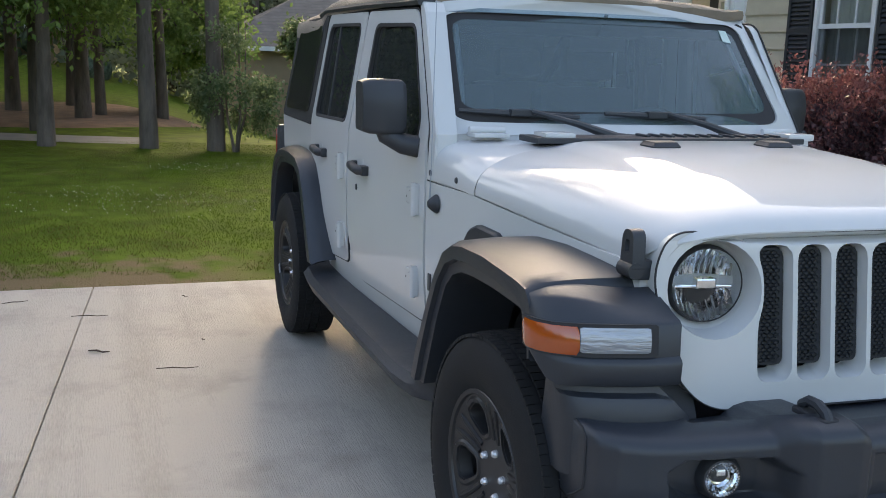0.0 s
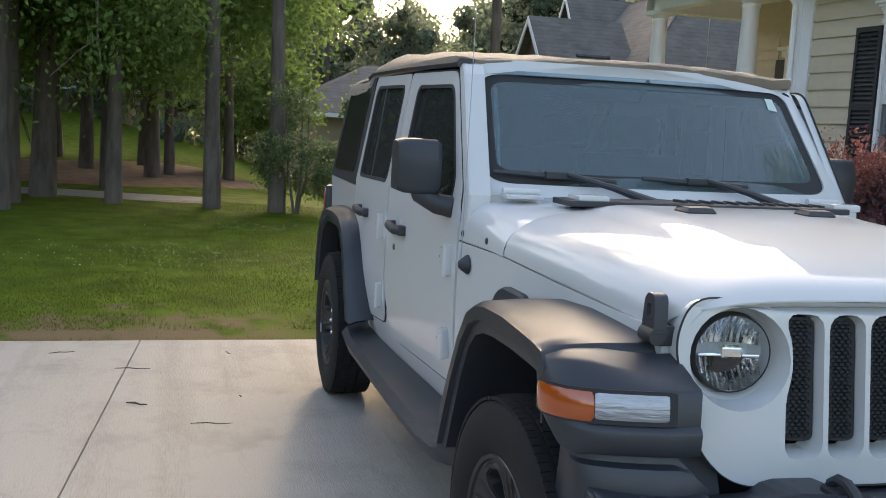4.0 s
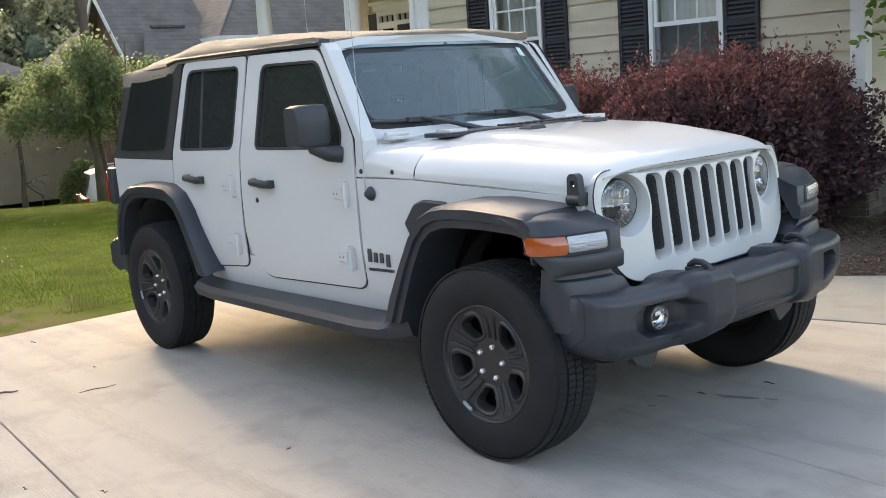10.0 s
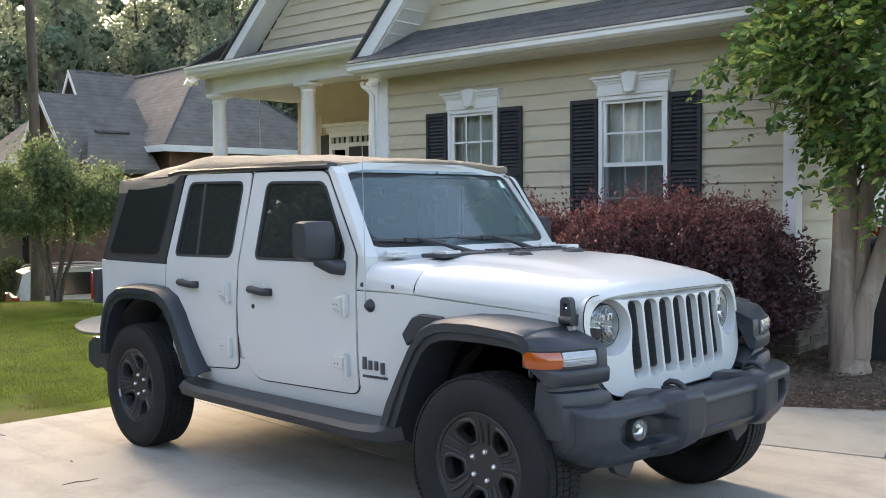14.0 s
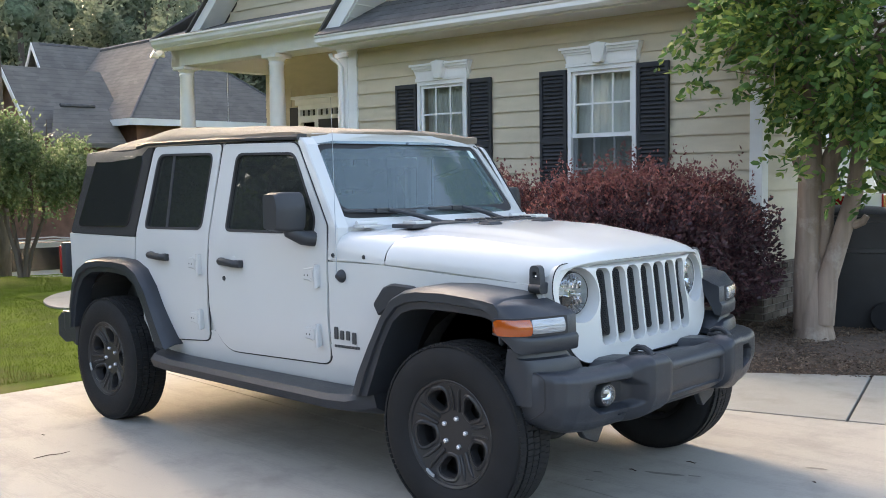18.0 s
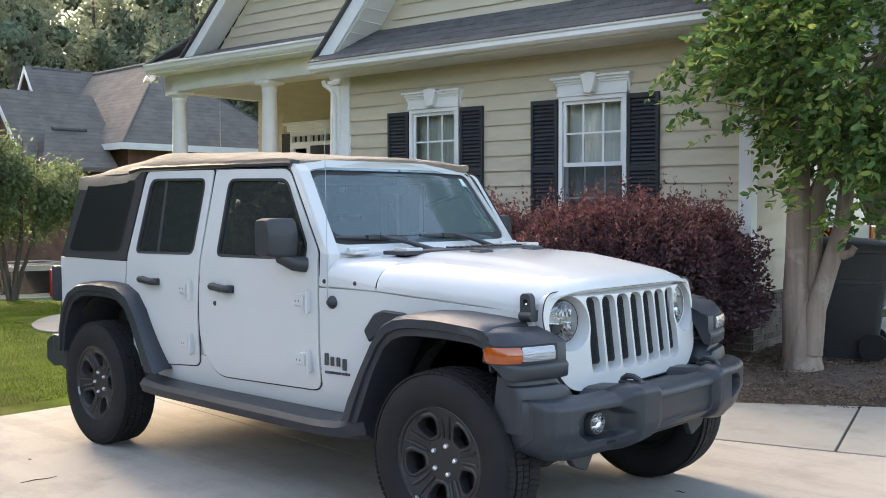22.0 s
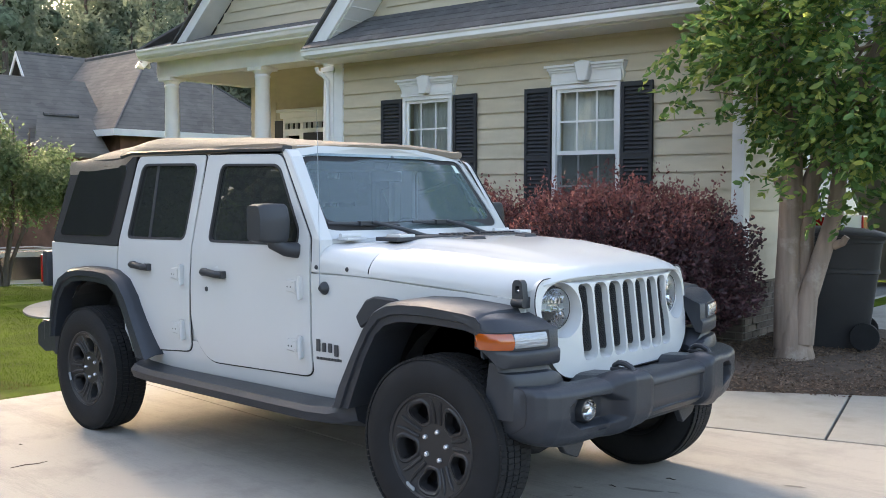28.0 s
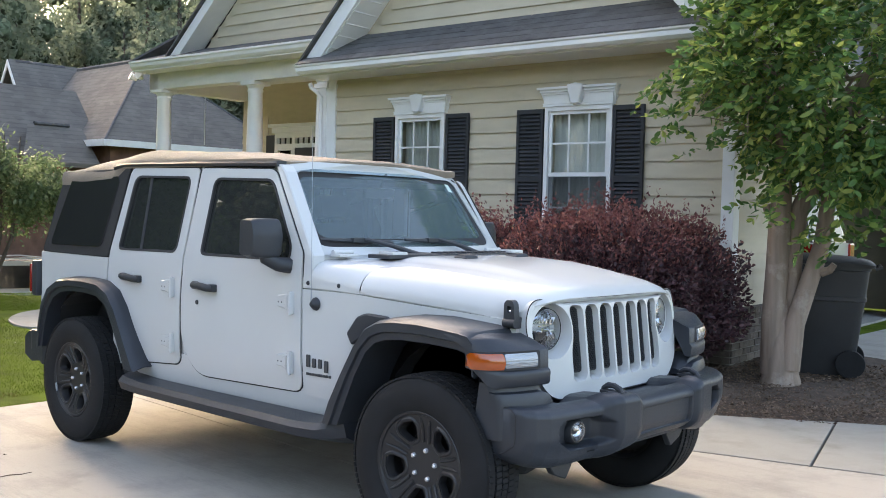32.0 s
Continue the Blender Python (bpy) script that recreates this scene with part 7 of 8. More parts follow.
rad = np.array([0.62 + 0.30 * noise.noise(Vector((q[0] * 2.4, q[1] * 2.4, q[2] * 2.4))) for q in d]) + 0.38 * rs.uniform(0, 1, 3700) ** 0.6
q = d * rad[:, None] * [1.42, 1.25, 1.30] + [0.70, 0.0, 3.08]
# the underside: higher before the trunk, lower beside it
floor_z = np.where(q[:, 0] < -0.15, 2.05 + 0.35 * np.clip(-q[:, 0] - 0.6, 0, 1), np.where(q[:, 0] < 0.28, 1.80, 1.42))
ok = (q[:, 2] > floor_z) & (q[:, 0] > -0.92)
q, d = q[ok], d[ok]
extra = np.array([(-0.25, -0.35, 1.65), (-0.12, -0.4, 1.55), (0.30, -0.35, 1.35), (0.45, -0.35, 1.45), (0.55, -0.3, 1.35), (0.18, -0.35, 1.42), (0.65, -0.2, 1.3), (-0.95, -0.3, 2.75), (-1.05, -0.3, 2.7), (-0.85, -0.3, 2.25), (-0.75, -0.3, 2.05), (-0.9, -0.2, 2.4), (0.9, -0.3, 1.35), (1.1, -0.2, 1.45)])
extra = np.concatenate([extra + rs.normal(size=extra.shape) * 0.06 for _ in range(3)])
q = np.concatenate([q, extra])
d = np.concatenate([d, np.tile([-0.6, -0.3, -0.2], (len(extra), 1))])
world_q = np.stack([RX * q[:, 0] - RY * q[:, 1], RY * q[:, 0] + RX * q[:, 1], q[:, 2]], 1)
world_d = np.stack([RX * d[:, 0] - RY * d[:, 1], RY * d[:, 0] + RX * d[:, 1], d[:, 2]], 1)
p, w = sprays(rs, world_q, world_d + rs.normal(size=world_d.shape) * 0.45 + [0, 0, 0.1], rs.uniform(0.16, 0.36, len(q)), 5)
me = leaf_mesh("leaves", p, 0.082, rs, up=0.05, slim=0.46, ways=w, oval=True)
part_of("crown", me, M_LEAF_M, tree, "dense green oval leaves")


def pine(x, y, r, h, seed, label="tall pine with a bare straight trunk", lean=0.0, crown=True):
    rs = np.random.RandomState(seed)
    z0 = ground_z(x, y)
    t = thing("pine_tree", x, y, z0 - 0.05, label=label, category="tree", group="yard trees")
    bm = bmesh.new()
    pts, rad = [], []
    for k in range(9):
        f = k / 8
        pts.append((lean * f * h + 0.1 * math.sin(f * 5 + seed), 0.08 * math.cos(f * 4 + seed) - 0.08, h * f))
        rad.append(r * (1.25 if k == 0 else 1 - 0.6 * f))
    tube(bm, pts, rad, 12)
    tips = []
    if crown:
        for q in range(16):
            f = rs.uniform(0.5, 1.0)
            a = rs.uniform(0, 6.28)
            limb(bm, (lean * f * h, 0, h * f), (math.cos(a), math.sin(a), 0.25), rs.uniform(1.2, 2.6), r * 0.25, rs, 1, tips, 5)
    part("trunk", bm, M_BARK, t, "grey-brown furrowed bark", True)
    if tips:
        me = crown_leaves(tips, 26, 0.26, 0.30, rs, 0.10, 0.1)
        part_of("crown", me, M_LEAF_HAZE, t, "tufts of green needles")


def broadleaf(x, y, r, h, bole, spread, seed, label, leaf=0.15, per=26, mat=None, depth=2, low=0.0, limbs=9, clip=0.0, stems=1):
    rs = np.random.RandomState(seed)
    z0 = ground_z(x, y)
    t = thing("broadleaf_tree", x, y, z0 - 0.05, label=label, category="tree", group="yard trees")
    bm = bmesh.new()
    tips = []
    for k in range(stems):
        fan, way = 0.0 if stems == 1 else 0.16 * spread, 2.4 * k
        cx, cy = fan * math.cos(way), fan * math.sin(way)
        tube(bm, [(cx * 0.3, cy * 0.3, 0), (0.03 + cx, cy, bole * 0.5), (cx * 2.2, 0.04 + cy * 2.2, bole), (0.1 + cx * 3, cy * 3, h * 0.8)], [r * 1.25, r, r * 0.85, r * 0.3], 10)
    for q in range(limbs):
        f = bole * (0.75 + low) + (h * 0.8 - bole * 0.75) * rs.uniform(0, 1)
        a = 6.28 * q / 9 * 1.37 + rs.uniform(-0.3, 0.3)
        limb(bm, (0, 0, f), (math.cos(a), math.sin(a), rs.uniform(-0.1, 0.7)), spread * rs.uniform(0.7, 1.1), r * 0.4, rs, depth, tips, 5, 0.8)
    part("trunk", bm, M_BARK, t, smooth=True)
    tips = [q for q in tips if q[0][2] > clip]
    me = crown_leaves(tips, per, leaf, spread * 0.16, rs, 0.55)
    part_of("crown", me, mat or M_LEAF_D, t, "green leafy crown")


for x, y, r, h, sd in ((-13.45, -0.13, 0.118, 15, 1), (-13.8, -1.04, 0.122, 15, 2), (-14.1, -2.50, 0.115, 13, 3), (-14.9, -3.68, 0.18, 14, 4), (-13.6, -4.15, 0.20, 15, 5), (-19.61, 5.29, 0.138, 17, 6), (-22.0, -0.45, 0.12, 12, 7), (-21.6, -1.75, 0.11, 12, 8), (-20.2, -2.05, 0.15, 13, 9), (-25.0, -2.4, 0.13, 13, 10), (-24.3, -3.2, 0.10, 12, 11), (-22.6, -3.75, 0.15, 13, 12), (-29.0, -5.2, 0.25, 14, 13)):
    pine(x, y, r, h, sd)
broadleaf(-12.6, -4.1, 0.13, 8.0, 3.2, 2.4, 41, "broad green tree hanging over the lawn", 0.095, 190, limbs=13, clip=2.3)
broadleaf(-16.5, -5.8, 0.18, 9.5, 4.0, 3.1, 42, "broad green tree shading the lawn", 0.115, 170, limbs=14, clip=2.5)
broadleaf(-17.2, -2.9, 0.16, 9.0, 4.0, 2.8, 49, "broad green tree among the pines", 0.115, 150, limbs=14, clip=2.5)
broadleaf(-21.5, -7.5, 0.18, 10.0, 4.2, 3.4, 50, "broad dark green tree under the pines", 0.16, 100, limbs=14, clip=3.0)
broadleaf(-24.5, -0.7, 0.14, 8.0, 2.6, 1.7, 51, "leafy tree beyond the straw bed", 0.13, 90, limbs=12, clip=1.5)
broadleaf(-13.2, 0.12, 0.022, 2.5, 0.6, 0.50, 44, "small blossoming tree with thin stems", 0.06, 24, M_LEAF_N, limbs=12, clip=0.4, stems=3)
broadleaf(-13.4, 3.05, 0.035, 3.3, 1.0, 0.88, 45, "small round multi-stemmed tree on the lawn", 0.075, 62, M_LEAF_N, limbs=14, clip=1.3, stems=5)
broadleaf(-15.5, 2.25, 0.05, 3.0, 0.6, 0.55, 46, "small round multi-stemmed tree near the lawn's edge", 0.08, 90, M_LEAF_N, clip=1.2)
broadleaf(-27.0, -7.0, 0.2, 11, 4.5, 3.6, 47, "large green tree beyond the lawn", 0.2, 80, limbs=13, clip=3.2)
broadleaf(-30.0, -2.5, 0.2, 12, 4.5, 3.4, 48, "large green tree beyond the lawn", 0.2, 80, limbs=13, clip=3.2)

# far woods: trunks, dense inner masses and leaf clumps
rs = np.random.RandomState(77)
woods = thing("far_woods", 0, 0, 0, label="belt of green woodland closing the view", category="woods", kind="stuff")
tb = bmesh.new()
LUMPS = []
ico = bmesh.new()
bmesh.ops.create_icosphere(ico, subdivisions=2, radius=1.0)
ICO_V = np.array([v.co[:] for v in ico.verts])
ICO_F = np.array([[v.index for v in q.verts] for q in ico.faces])
ico.free()


def wood(x, y, h, w, fine=1.0, bole=0.20):
    """One tree of the belt: a trunk and a heap of leafy lumps."""
    z0 = ground_z(x, y)
    tube(tb, [(x, y, z0 - 0.3), (x + 0.2, y, z0 + h * 0.5), (x, y, z0 + h * 0.85)], [0.22, 0.17, 0.05], 6)
    for k in range(11):
        f = (k + rs.uniform(0, 1)) / 11
        rad = w * math.sqrt(max(0.08, 1 - ((f - 0.35) / 0.68) ** 2))
        a = k * 2.4 + rs.uniform(-0.4, 0.4)
        rr = rad * rs.uniform(0.25, 0.62)
        LUMPS.append((x + rr * math.cos(a), y + rr * math.sin(a), z0 + h * (bole + (1 - bole) * f), rad * rs.uniform(0.42, 0.62), fine))


for k in range(150):
    wx = rs.uniform(-80, -50)
    wy = rs.uniform(-48, 60)
    low = -4 < wy - 0.2 * (-wx) < 9
    wood(wx, wy, rs.uniform(9.0, 11.5) if low else rs.uniform(13, 20), rs.uniform(2.6, 4.2), 1.0, 0.02 if wy < 12 else 0.2)
for wx, wy in ((-46.0, 17.3), (-49.0, 19.6), (-50.0, 16.8)):
    wood(wx, wy, 19.0, 3.6)
for k in range(34):
    wood(rs.uniform(-72, -42), rs.uniform(16, 48), rs.uniform(17, 23), rs.uniform(3.0, 4.4))
for k in range(52):
    wy = rs.uniform(-45, -9)
    wood(rs.uniform(-50, -34), wy, rs.uniform(5.5, 8.5) if wy < -17 else rs.uniform(10, 16), rs.uniform(2.4, 3.8))
for k in range(60):
    wood(rs.uniform(-60, -14), rs.uniform(34, 55), rs.uniform(14, 21), rs.uniform(2.6, 4.2))
for k in range(90):
    wood(rs.uniform(-50, 45), rs.uniform(-62, -34), rs.uniform(9, 16), rs.uniform(2.5, 4.0), 0.35)
# unseen low trees on the street side, added to close the reflections
for k in range(14):
    wood(rs.uniform(60, 85), rs.uniform(-40, 30), rs.uniform(6, 9), rs.uniform(2.5, 4.0), 0.35)
# trees added behind the house to break up the sky mirrored on the bonnet
for k in range(13):
    wood(rs.uniform(-24, 2), rs.uniform(17, 30), rs.uniform(12, 18), rs.uniform(2.2, 3.4), 0.7, 0.3)
part("trunks", tb, M_BARK, woods)
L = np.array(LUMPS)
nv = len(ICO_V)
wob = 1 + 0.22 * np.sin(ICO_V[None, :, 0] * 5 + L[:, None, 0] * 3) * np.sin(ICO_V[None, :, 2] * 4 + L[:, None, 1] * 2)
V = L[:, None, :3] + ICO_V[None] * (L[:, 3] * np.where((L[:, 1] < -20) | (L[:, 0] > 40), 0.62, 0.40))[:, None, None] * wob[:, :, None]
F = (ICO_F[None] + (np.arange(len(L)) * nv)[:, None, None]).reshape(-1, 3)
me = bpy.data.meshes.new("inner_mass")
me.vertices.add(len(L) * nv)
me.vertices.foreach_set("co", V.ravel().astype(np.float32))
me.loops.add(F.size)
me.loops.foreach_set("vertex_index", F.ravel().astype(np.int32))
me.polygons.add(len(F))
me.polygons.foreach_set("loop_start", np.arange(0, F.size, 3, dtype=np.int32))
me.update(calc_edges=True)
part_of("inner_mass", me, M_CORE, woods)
seen = (L[:, 1] > 1) & (L[:, 0] < 3)
count = (np.where(seen, 330, 60) * L[:, 4]).astype(int)
idx = np.repeat(np.arange(len(L)), count)
d = rs.normal(size=(len(idx), 3))
d /= np.linalg.norm(d, axis=1, keepdims=True)
p = L[idx, :3] + d * (L[idx, 3] * rs.uniform(0.16, 1.25, len(idx)) ** 0.5)[:, None]
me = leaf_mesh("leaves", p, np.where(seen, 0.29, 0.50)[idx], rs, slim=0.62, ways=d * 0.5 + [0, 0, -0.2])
part_of("canopy", me, M_LEAF_HAZE, woods)

# ---- things beside the house ----
def rubbish_bin(x, y, rz):
    b = thing("wheelie_bin", x, y, 0.075, rz, label="black plastic wheeled rubbish bin on the mulch", category="bin")
    bm = bmesh.new()
    rings = []
    for z, w, d in ((0.0, 0.245, 0.25), (0.05, 0.26, 0.27), (0.70, 0.31, 0.345), (0.705, 0.325, 0.36), (0.74, 0.325, 0.36), (0.745, 0.315, 0.35), (0.98, 0.33, 0.375), (0.985, 0.345, 0.39), (1.03, 0.345, 0.39)):
        rings.append([(a, c, z) for a, c in rounded([(-w, -d), (w, -d), (w, d), (-w, d)], 0.07, 4)])
    loft(bm, rings)
    part("body", bm, M_BIN, b, "tapered black body", True)
    bm = bmesh.new()
    rings = []
    for z, w, d in ((1.032, 0.36, 0.41), (1.06, 0.365, 0.415), (1.085, 0.34, 0.38), (1.11, 0.25, 0.28), (1.118, 0.1, 0.1)):
        rings.append([(a, c + 0.01, z - 0.05 * c) for a, c in rounded([(-w, -d), (w, -d), (w, d), (-w, d)], 0.08, 4)])
    loft(bm, rings)
    part("lid", bm, M_BIN, b, "domed black lid", True)
    bm = bmesh.new()
    tube(bm, [(-0.26, 0.42, 1.0), (-0.26, 0.47, 1.02), (0.26, 0.47, 1.02), (0.26, 0.42, 1.0)], 0.015, 8)
    part("bar_handle", bm, M_BIN, b, smooth=True)
    for s in (-1, 1):
        bm = bmesh.new()
        revolve(bm, [(0.0, -0.03), (0.055, -0.028), (0.075, -0.022), (0.125, -0.03), (0.13, 0.0), (0.125, 0.03), (0.0, 0.03)], 28, Matrix.Translation((s * 0.305, 0.24, 0.13)) @ pose(0, 0, 0, 0, 0, 90 if s < 0 else -90))
        for k in range(5):
            box(bm, -0.008, 0.008, -0.04, -0.025, 0.02, 0.075, 0, m=Matrix.Translation((s * 0.305, 0.24, 0.13)) @ pose(0, 0, 0, 0, 0, 90 if s < 0 else -90) @ Matrix.Rotation(k * 1.2566, 4, "Y"))
        part("wheel", bm, M_RUBBER, b, "grey-black plastic wheel", True)
    bm = bmesh.new()
    box(bm, -0.02, 0.02, -0.002, 0.002, 0.0, 0.012, m=Matrix.Translation((0.28, -0.338, 0.62)))
    box(bm, -0.02, 0.02, -0.002, 0.002, 0.0, 0.012, m=Matrix.Translation((0.28, -0.334, 0.595)))
    part("label_bars", bm, M_SILVER, b)


rubbish_bin(-0.70, 5.42, -70)


def parked_car(x, y, z, rz, paint, label, ln=4.9, wd=1.9, ht=1.8, group="", axle=-0.30, glass=((-0.43, -0.27), (-0.25, -0.08), (-0.06, 0.08)), rails=False):
    """A closed family car: body, cabin glass, wheels, lamps, bumper."""
    c = thing("parked_car", x, y, z, rz, label=label, category="car", group=group)
    hw = wd / 2
    bm = bmesh.new()
    rings = []
    for fx, zt, k in ((-0.5, 0.62, 0.93), (-0.485, 0.60, 0.98), (-0.40, 0.58, 1.0), (0.12, 0.57, 1.0), (0.22, 0.56, 1.0), (0.42, 0.52, 0.97), (0.495, 0.42, 0.9)):
        xx, zz = fx * ln, zt * ht
        rings.append([(xx, -hw * k * 0.94, 0.35), (xx, -hw * k, 0.55), (xx, -hw * k, zz - 0.1), (xx, -hw * k * 0.94, zz), (xx, hw * k * 0.94, zz), (xx, hw * k, zz - 0.1), (xx, hw * k, 0.55), (xx, hw * k * 0.94, 0.35)])
    loft(bm, rings)
    part("body", bm, paint, c, smooth=True)
    bm = bmesh.new()
    rings = []
    for fx, fz, k in ((-0.485, 0.60, 0.90), (-0.45, 0.93, 0.80), (-0.40, 0.985, 0.78), (-0.1, 1.0, 0.78), (0.06, 0.985, 0.78), (0.20, 0.60, 0.88)):
        xx = fx * ln
        rings.append([(xx, -hw * 0.93, 0.57 * ht), (xx, -hw * k, fz * ht), (xx, hw * k, fz * ht), (xx, hw * 0.93, 0.57 * ht)])
    loft(bm, rings)
    part("cabin", bm, paint, c, smooth=True)
    for s in (-1, 1):
        for a, b in glass:
            bm = bmesh.new()
            panel(bm, rounded([(a * ln, 0.62), (b * ln, 0.62), (b * ln - (0.1 if b > 0 else 0.02), 0.93), (a * ln + 0.05, 0.93)], 0.04, 3), lambda p, q, d: (p, s * (hw * (0.93 - 0.13 * (q - 0.57) / 0.41) + 0.012 - d), q * ht), 0.01, 0.003)
            part("side_window", bm, M_DARKGLASS, c)
        bm = bmesh.new()
        box(bm, -0.505 * ln, -0.47 * ln, s * hw * 0.72, s * hw * 0.97, 0.50 * ht, 0.62 * ht, 0.03)
        part("tail_lamp", bm, M_RED, c, "red tail lamp")
    bm = bmesh.new()
    panel(bm, rounded([(-hw * 0.75, 0.63), (hw * 0.75, 0.63), (hw * 0.68, 0.92), (-hw * 0.68, 0.92)], 0.04, 3), lambda p, q, d: (-ln * (0.4875 - 0.035 * (q - 0.6) / 0.33) - 0.012 + d, p, q * ht), 0.01, 0.003)
    part("rear_window", bm, M_DARKGLASS, c)
    bm = bmesh.new()
    panel(bm, rounded([(-hw * 0.85, 0.62), (hw * 0.85, 0.62), (hw * 0.72, 0.95), (-hw * 0.72, 0.95)], 0.04, 3), lambda p, q, d: (ln * (0.195 - 0.135 * (q - 0.6) / 0.385) + 0.02 - d, p, q * ht), 0.01, 0.003)
    part("windscreen", bm, M_DARKGLASS, c)
    bm = bmesh.new()
    box(bm, -0.52 * ln, -0.47 * ln, -hw * 0.93, hw * 0.93, 0.36, 0.60, 0.05)
    part("rear_bumper", bm, paint, c, smooth=True)
    for s in (-1, 1):
        for fx in (axle, 0.31):
            bm = bmesh.new()
            revolve(bm, [(0.0, -0.10), (0.20, -0.105), (0.23, -0.12), (0.33, -0.11), (0.345, 0.0), (0.33, 0.1), (0.0, 0.1)], 28, Matrix.Translation((fx * ln, s * (hw - 0.10), 0.345)) @ pose(0, 0, 0, 0, 0, 0 if s < 0 else 180))
            part("wheel", bm, M_RUBBER, c, smooth=True)
            # dark disc on the body side, painting the shade in the wheel opening
            bm = bmesh.new()
            revolve(bm, [(0.0, -0.012), (0.40, -0.012), (0.42, -0.006), (0.42, 0.02), (0.0, 0.02)], 28, Matrix.Translation((fx * ln, s * (hw + 0.002), 0.36)) @ pose(0, 0, 0, 0, 0, 0 if s < 0 else 180))
            part("arch_shade_disc", bm, M_DARK, c)
        if rails:
            bm = bmesh.new()
            tube(bm, [(-0.42 * ln, s * hw * 0.74, 0.985 * ht), (-0.40 * ln, s * hw * 0.74, 1.015 * ht), (-0.1 * ln, s * hw * 0.74, 1.03 * ht), (0.04 * ln, s * hw * 0.74, 0.99 * ht)], 0.022, 6)
            part("roof_rail", bm, paint, c, "pale roof rail")


parked_car(-23.4, 8.9, ground_z(-23.4, 8.9) + 0.12, 75, M_CARPAINT, "champagne family car parked beyond the lawn", 5.3, 2.0, 1.9, axle=-0.20, glass=((-0.385, -0.10), (-0.08, 0.01), (0.03, 0.10)), rails=True)
parked_car(-4.38, 9.0, 0.075, 183.9, M_SILVERCAR, "silver family car parked inside the open garage", 4.7, 1.85, 1.85)

# concrete pad behind the bin
pad = thing("side_driveway", kind="structure", label="pale concrete side drive behind the bin", category="driveway")
slab("slab", [(-1.6, 6.75), (9.0, 6.6), (9.0, 30.0), (-1.9, 30.0)], 0.06, 0.12, M_CONCRETE, pad, fall=False)


# ---- neighbouring houses ----
def far_house(name, x, y, z, rz, w, d, wall_h, roof_h, wall_mat, label, gables=(), over=0.5):
    """A house with a hipped roof, windows and optional front gables (offset, width, height)."""
    h = thing(name, x, y, z, rz, label=label, category="house", group="neighbouring houses")
    bm = bmesh.new()
    box(bm, 0, w, 0, d, -0.5, wall_h)
    part("wall", bm, wall_mat, h)
    bm = bmesh.new()
    o = over
    q = min(w, d) / 2 * 0.95
    base = [(-o, -o, wall_h), (w + o, -o, wall_h), (w + o, d + o, wall_h), (-o, d + o, wall_h)]
    base2 = [(a, b, c + 0.18) for a, b, c in base]
    top = [(q, d / 2, wall_h + roof_h), (w - q, d / 2, wall_h + roof_h)]
    vs = [bm.verts.new(p) for p in base2] + [bm.verts.new(p) for p in top]
    for f in ((0, 1, 5, 4), (1, 2, 5), (2, 3, 4, 5), (3, 0, 4)):
        bm.faces.new([vs[i] for i in f])
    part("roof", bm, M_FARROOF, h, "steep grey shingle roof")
    bm = bmesh.new()
    loft(bm, [base, base2])
    part("fascia", bm, M_TRIM, h)
    for off, gw, gh, depth, zb in gables:
        bm = bmesh.new()
        panel(bm, [(off, -0.3), (off + gw, -0.3), (off + gw, zb), (off + gw / 2, zb + gh), (off, zb)], lambda a, b, dd: (a, -depth + dd, b), 0.3, 0.01)
        part("gable_wall", bm, M_REDBRICK, h, "red brick gable")
        bm = bmesh.new()
        for sgn in (0, 1):
            u0 = off - 0.4 if sgn == 0 else off + gw + 0.4
            zz = zb - 0.4 * gh / (gw / 2)
            loft(bm, [[(u, -depth - 0.35, z2), (u, -depth - 0.35, z2 + 0.12), (u, d / 2, z2 + 0.12), (u, d / 2, z2)] for u, z2 in ((u0, zz), (off + gw / 2, zb + gh))])
        part("gable_roof", bm, M_FARROOF, h)
        bm = bmesh.new()
        for sgn in (0, 1):
            u0 = off - 0.4 if sgn == 0 else off + gw + 0.4
            zz = zb - 0.4 * gh / (gw / 2)
            loft(bm, [[(u, -depth - 0.38, z2 - 0.14), (u, -depth - 0.38, z2 + 0.10), (u, -depth - 0.33, z2 + 0.10), (u, -depth - 0.33, z2 - 0.14)] for u, z2 in ((u0, zz), (off + gw / 2, zb + gh))])
        part("gable_rake", bm, M_TRIM, h, "white rake trim")
    for k in range(max(2, int(w / 3.2))):
        a = (k + 0.5) * w / max(2, int(w / 3.2)) - 0.5
        bm = bmesh.new()
        box(bm, a - 0.08, a + 1.08, -0.06, 0.02, wall_h - 2.0, wall_h - 0.5)
        win = part("window", bm, M_TRIM, h)
        bm = bmesh.new()
        box(bm, a, a + 1.0, -0.075, -0.055, wall_h - 1.92, wall_h - 0.58)
        part("pane", bm, M_DARKGLASS, win)
    return h


# house with the dark hipped roof and brick gables; its near eave corner is at (-27.05, 12.63)
far_a = thing("neighbour_house", -27.05, 12.63, -2.4, label="brick house with a steep dark grey roof and white-trimmed gables", category="house", group="neighbouring houses")
EA = 6.0
bm = bmesh.new()
box(bm, -17.6, -0.45, 0.45, 7.4, -0.5, EA - 0.1)
part("wall", bm, M_REDBRICK, far_a)


def roof_faces(pts, faces):
    b = bmesh.new()
    vs = [b.verts.new(q) for q in pts]
    for q in faces:
        b.faces.new([vs[k] for k in q])
    return b


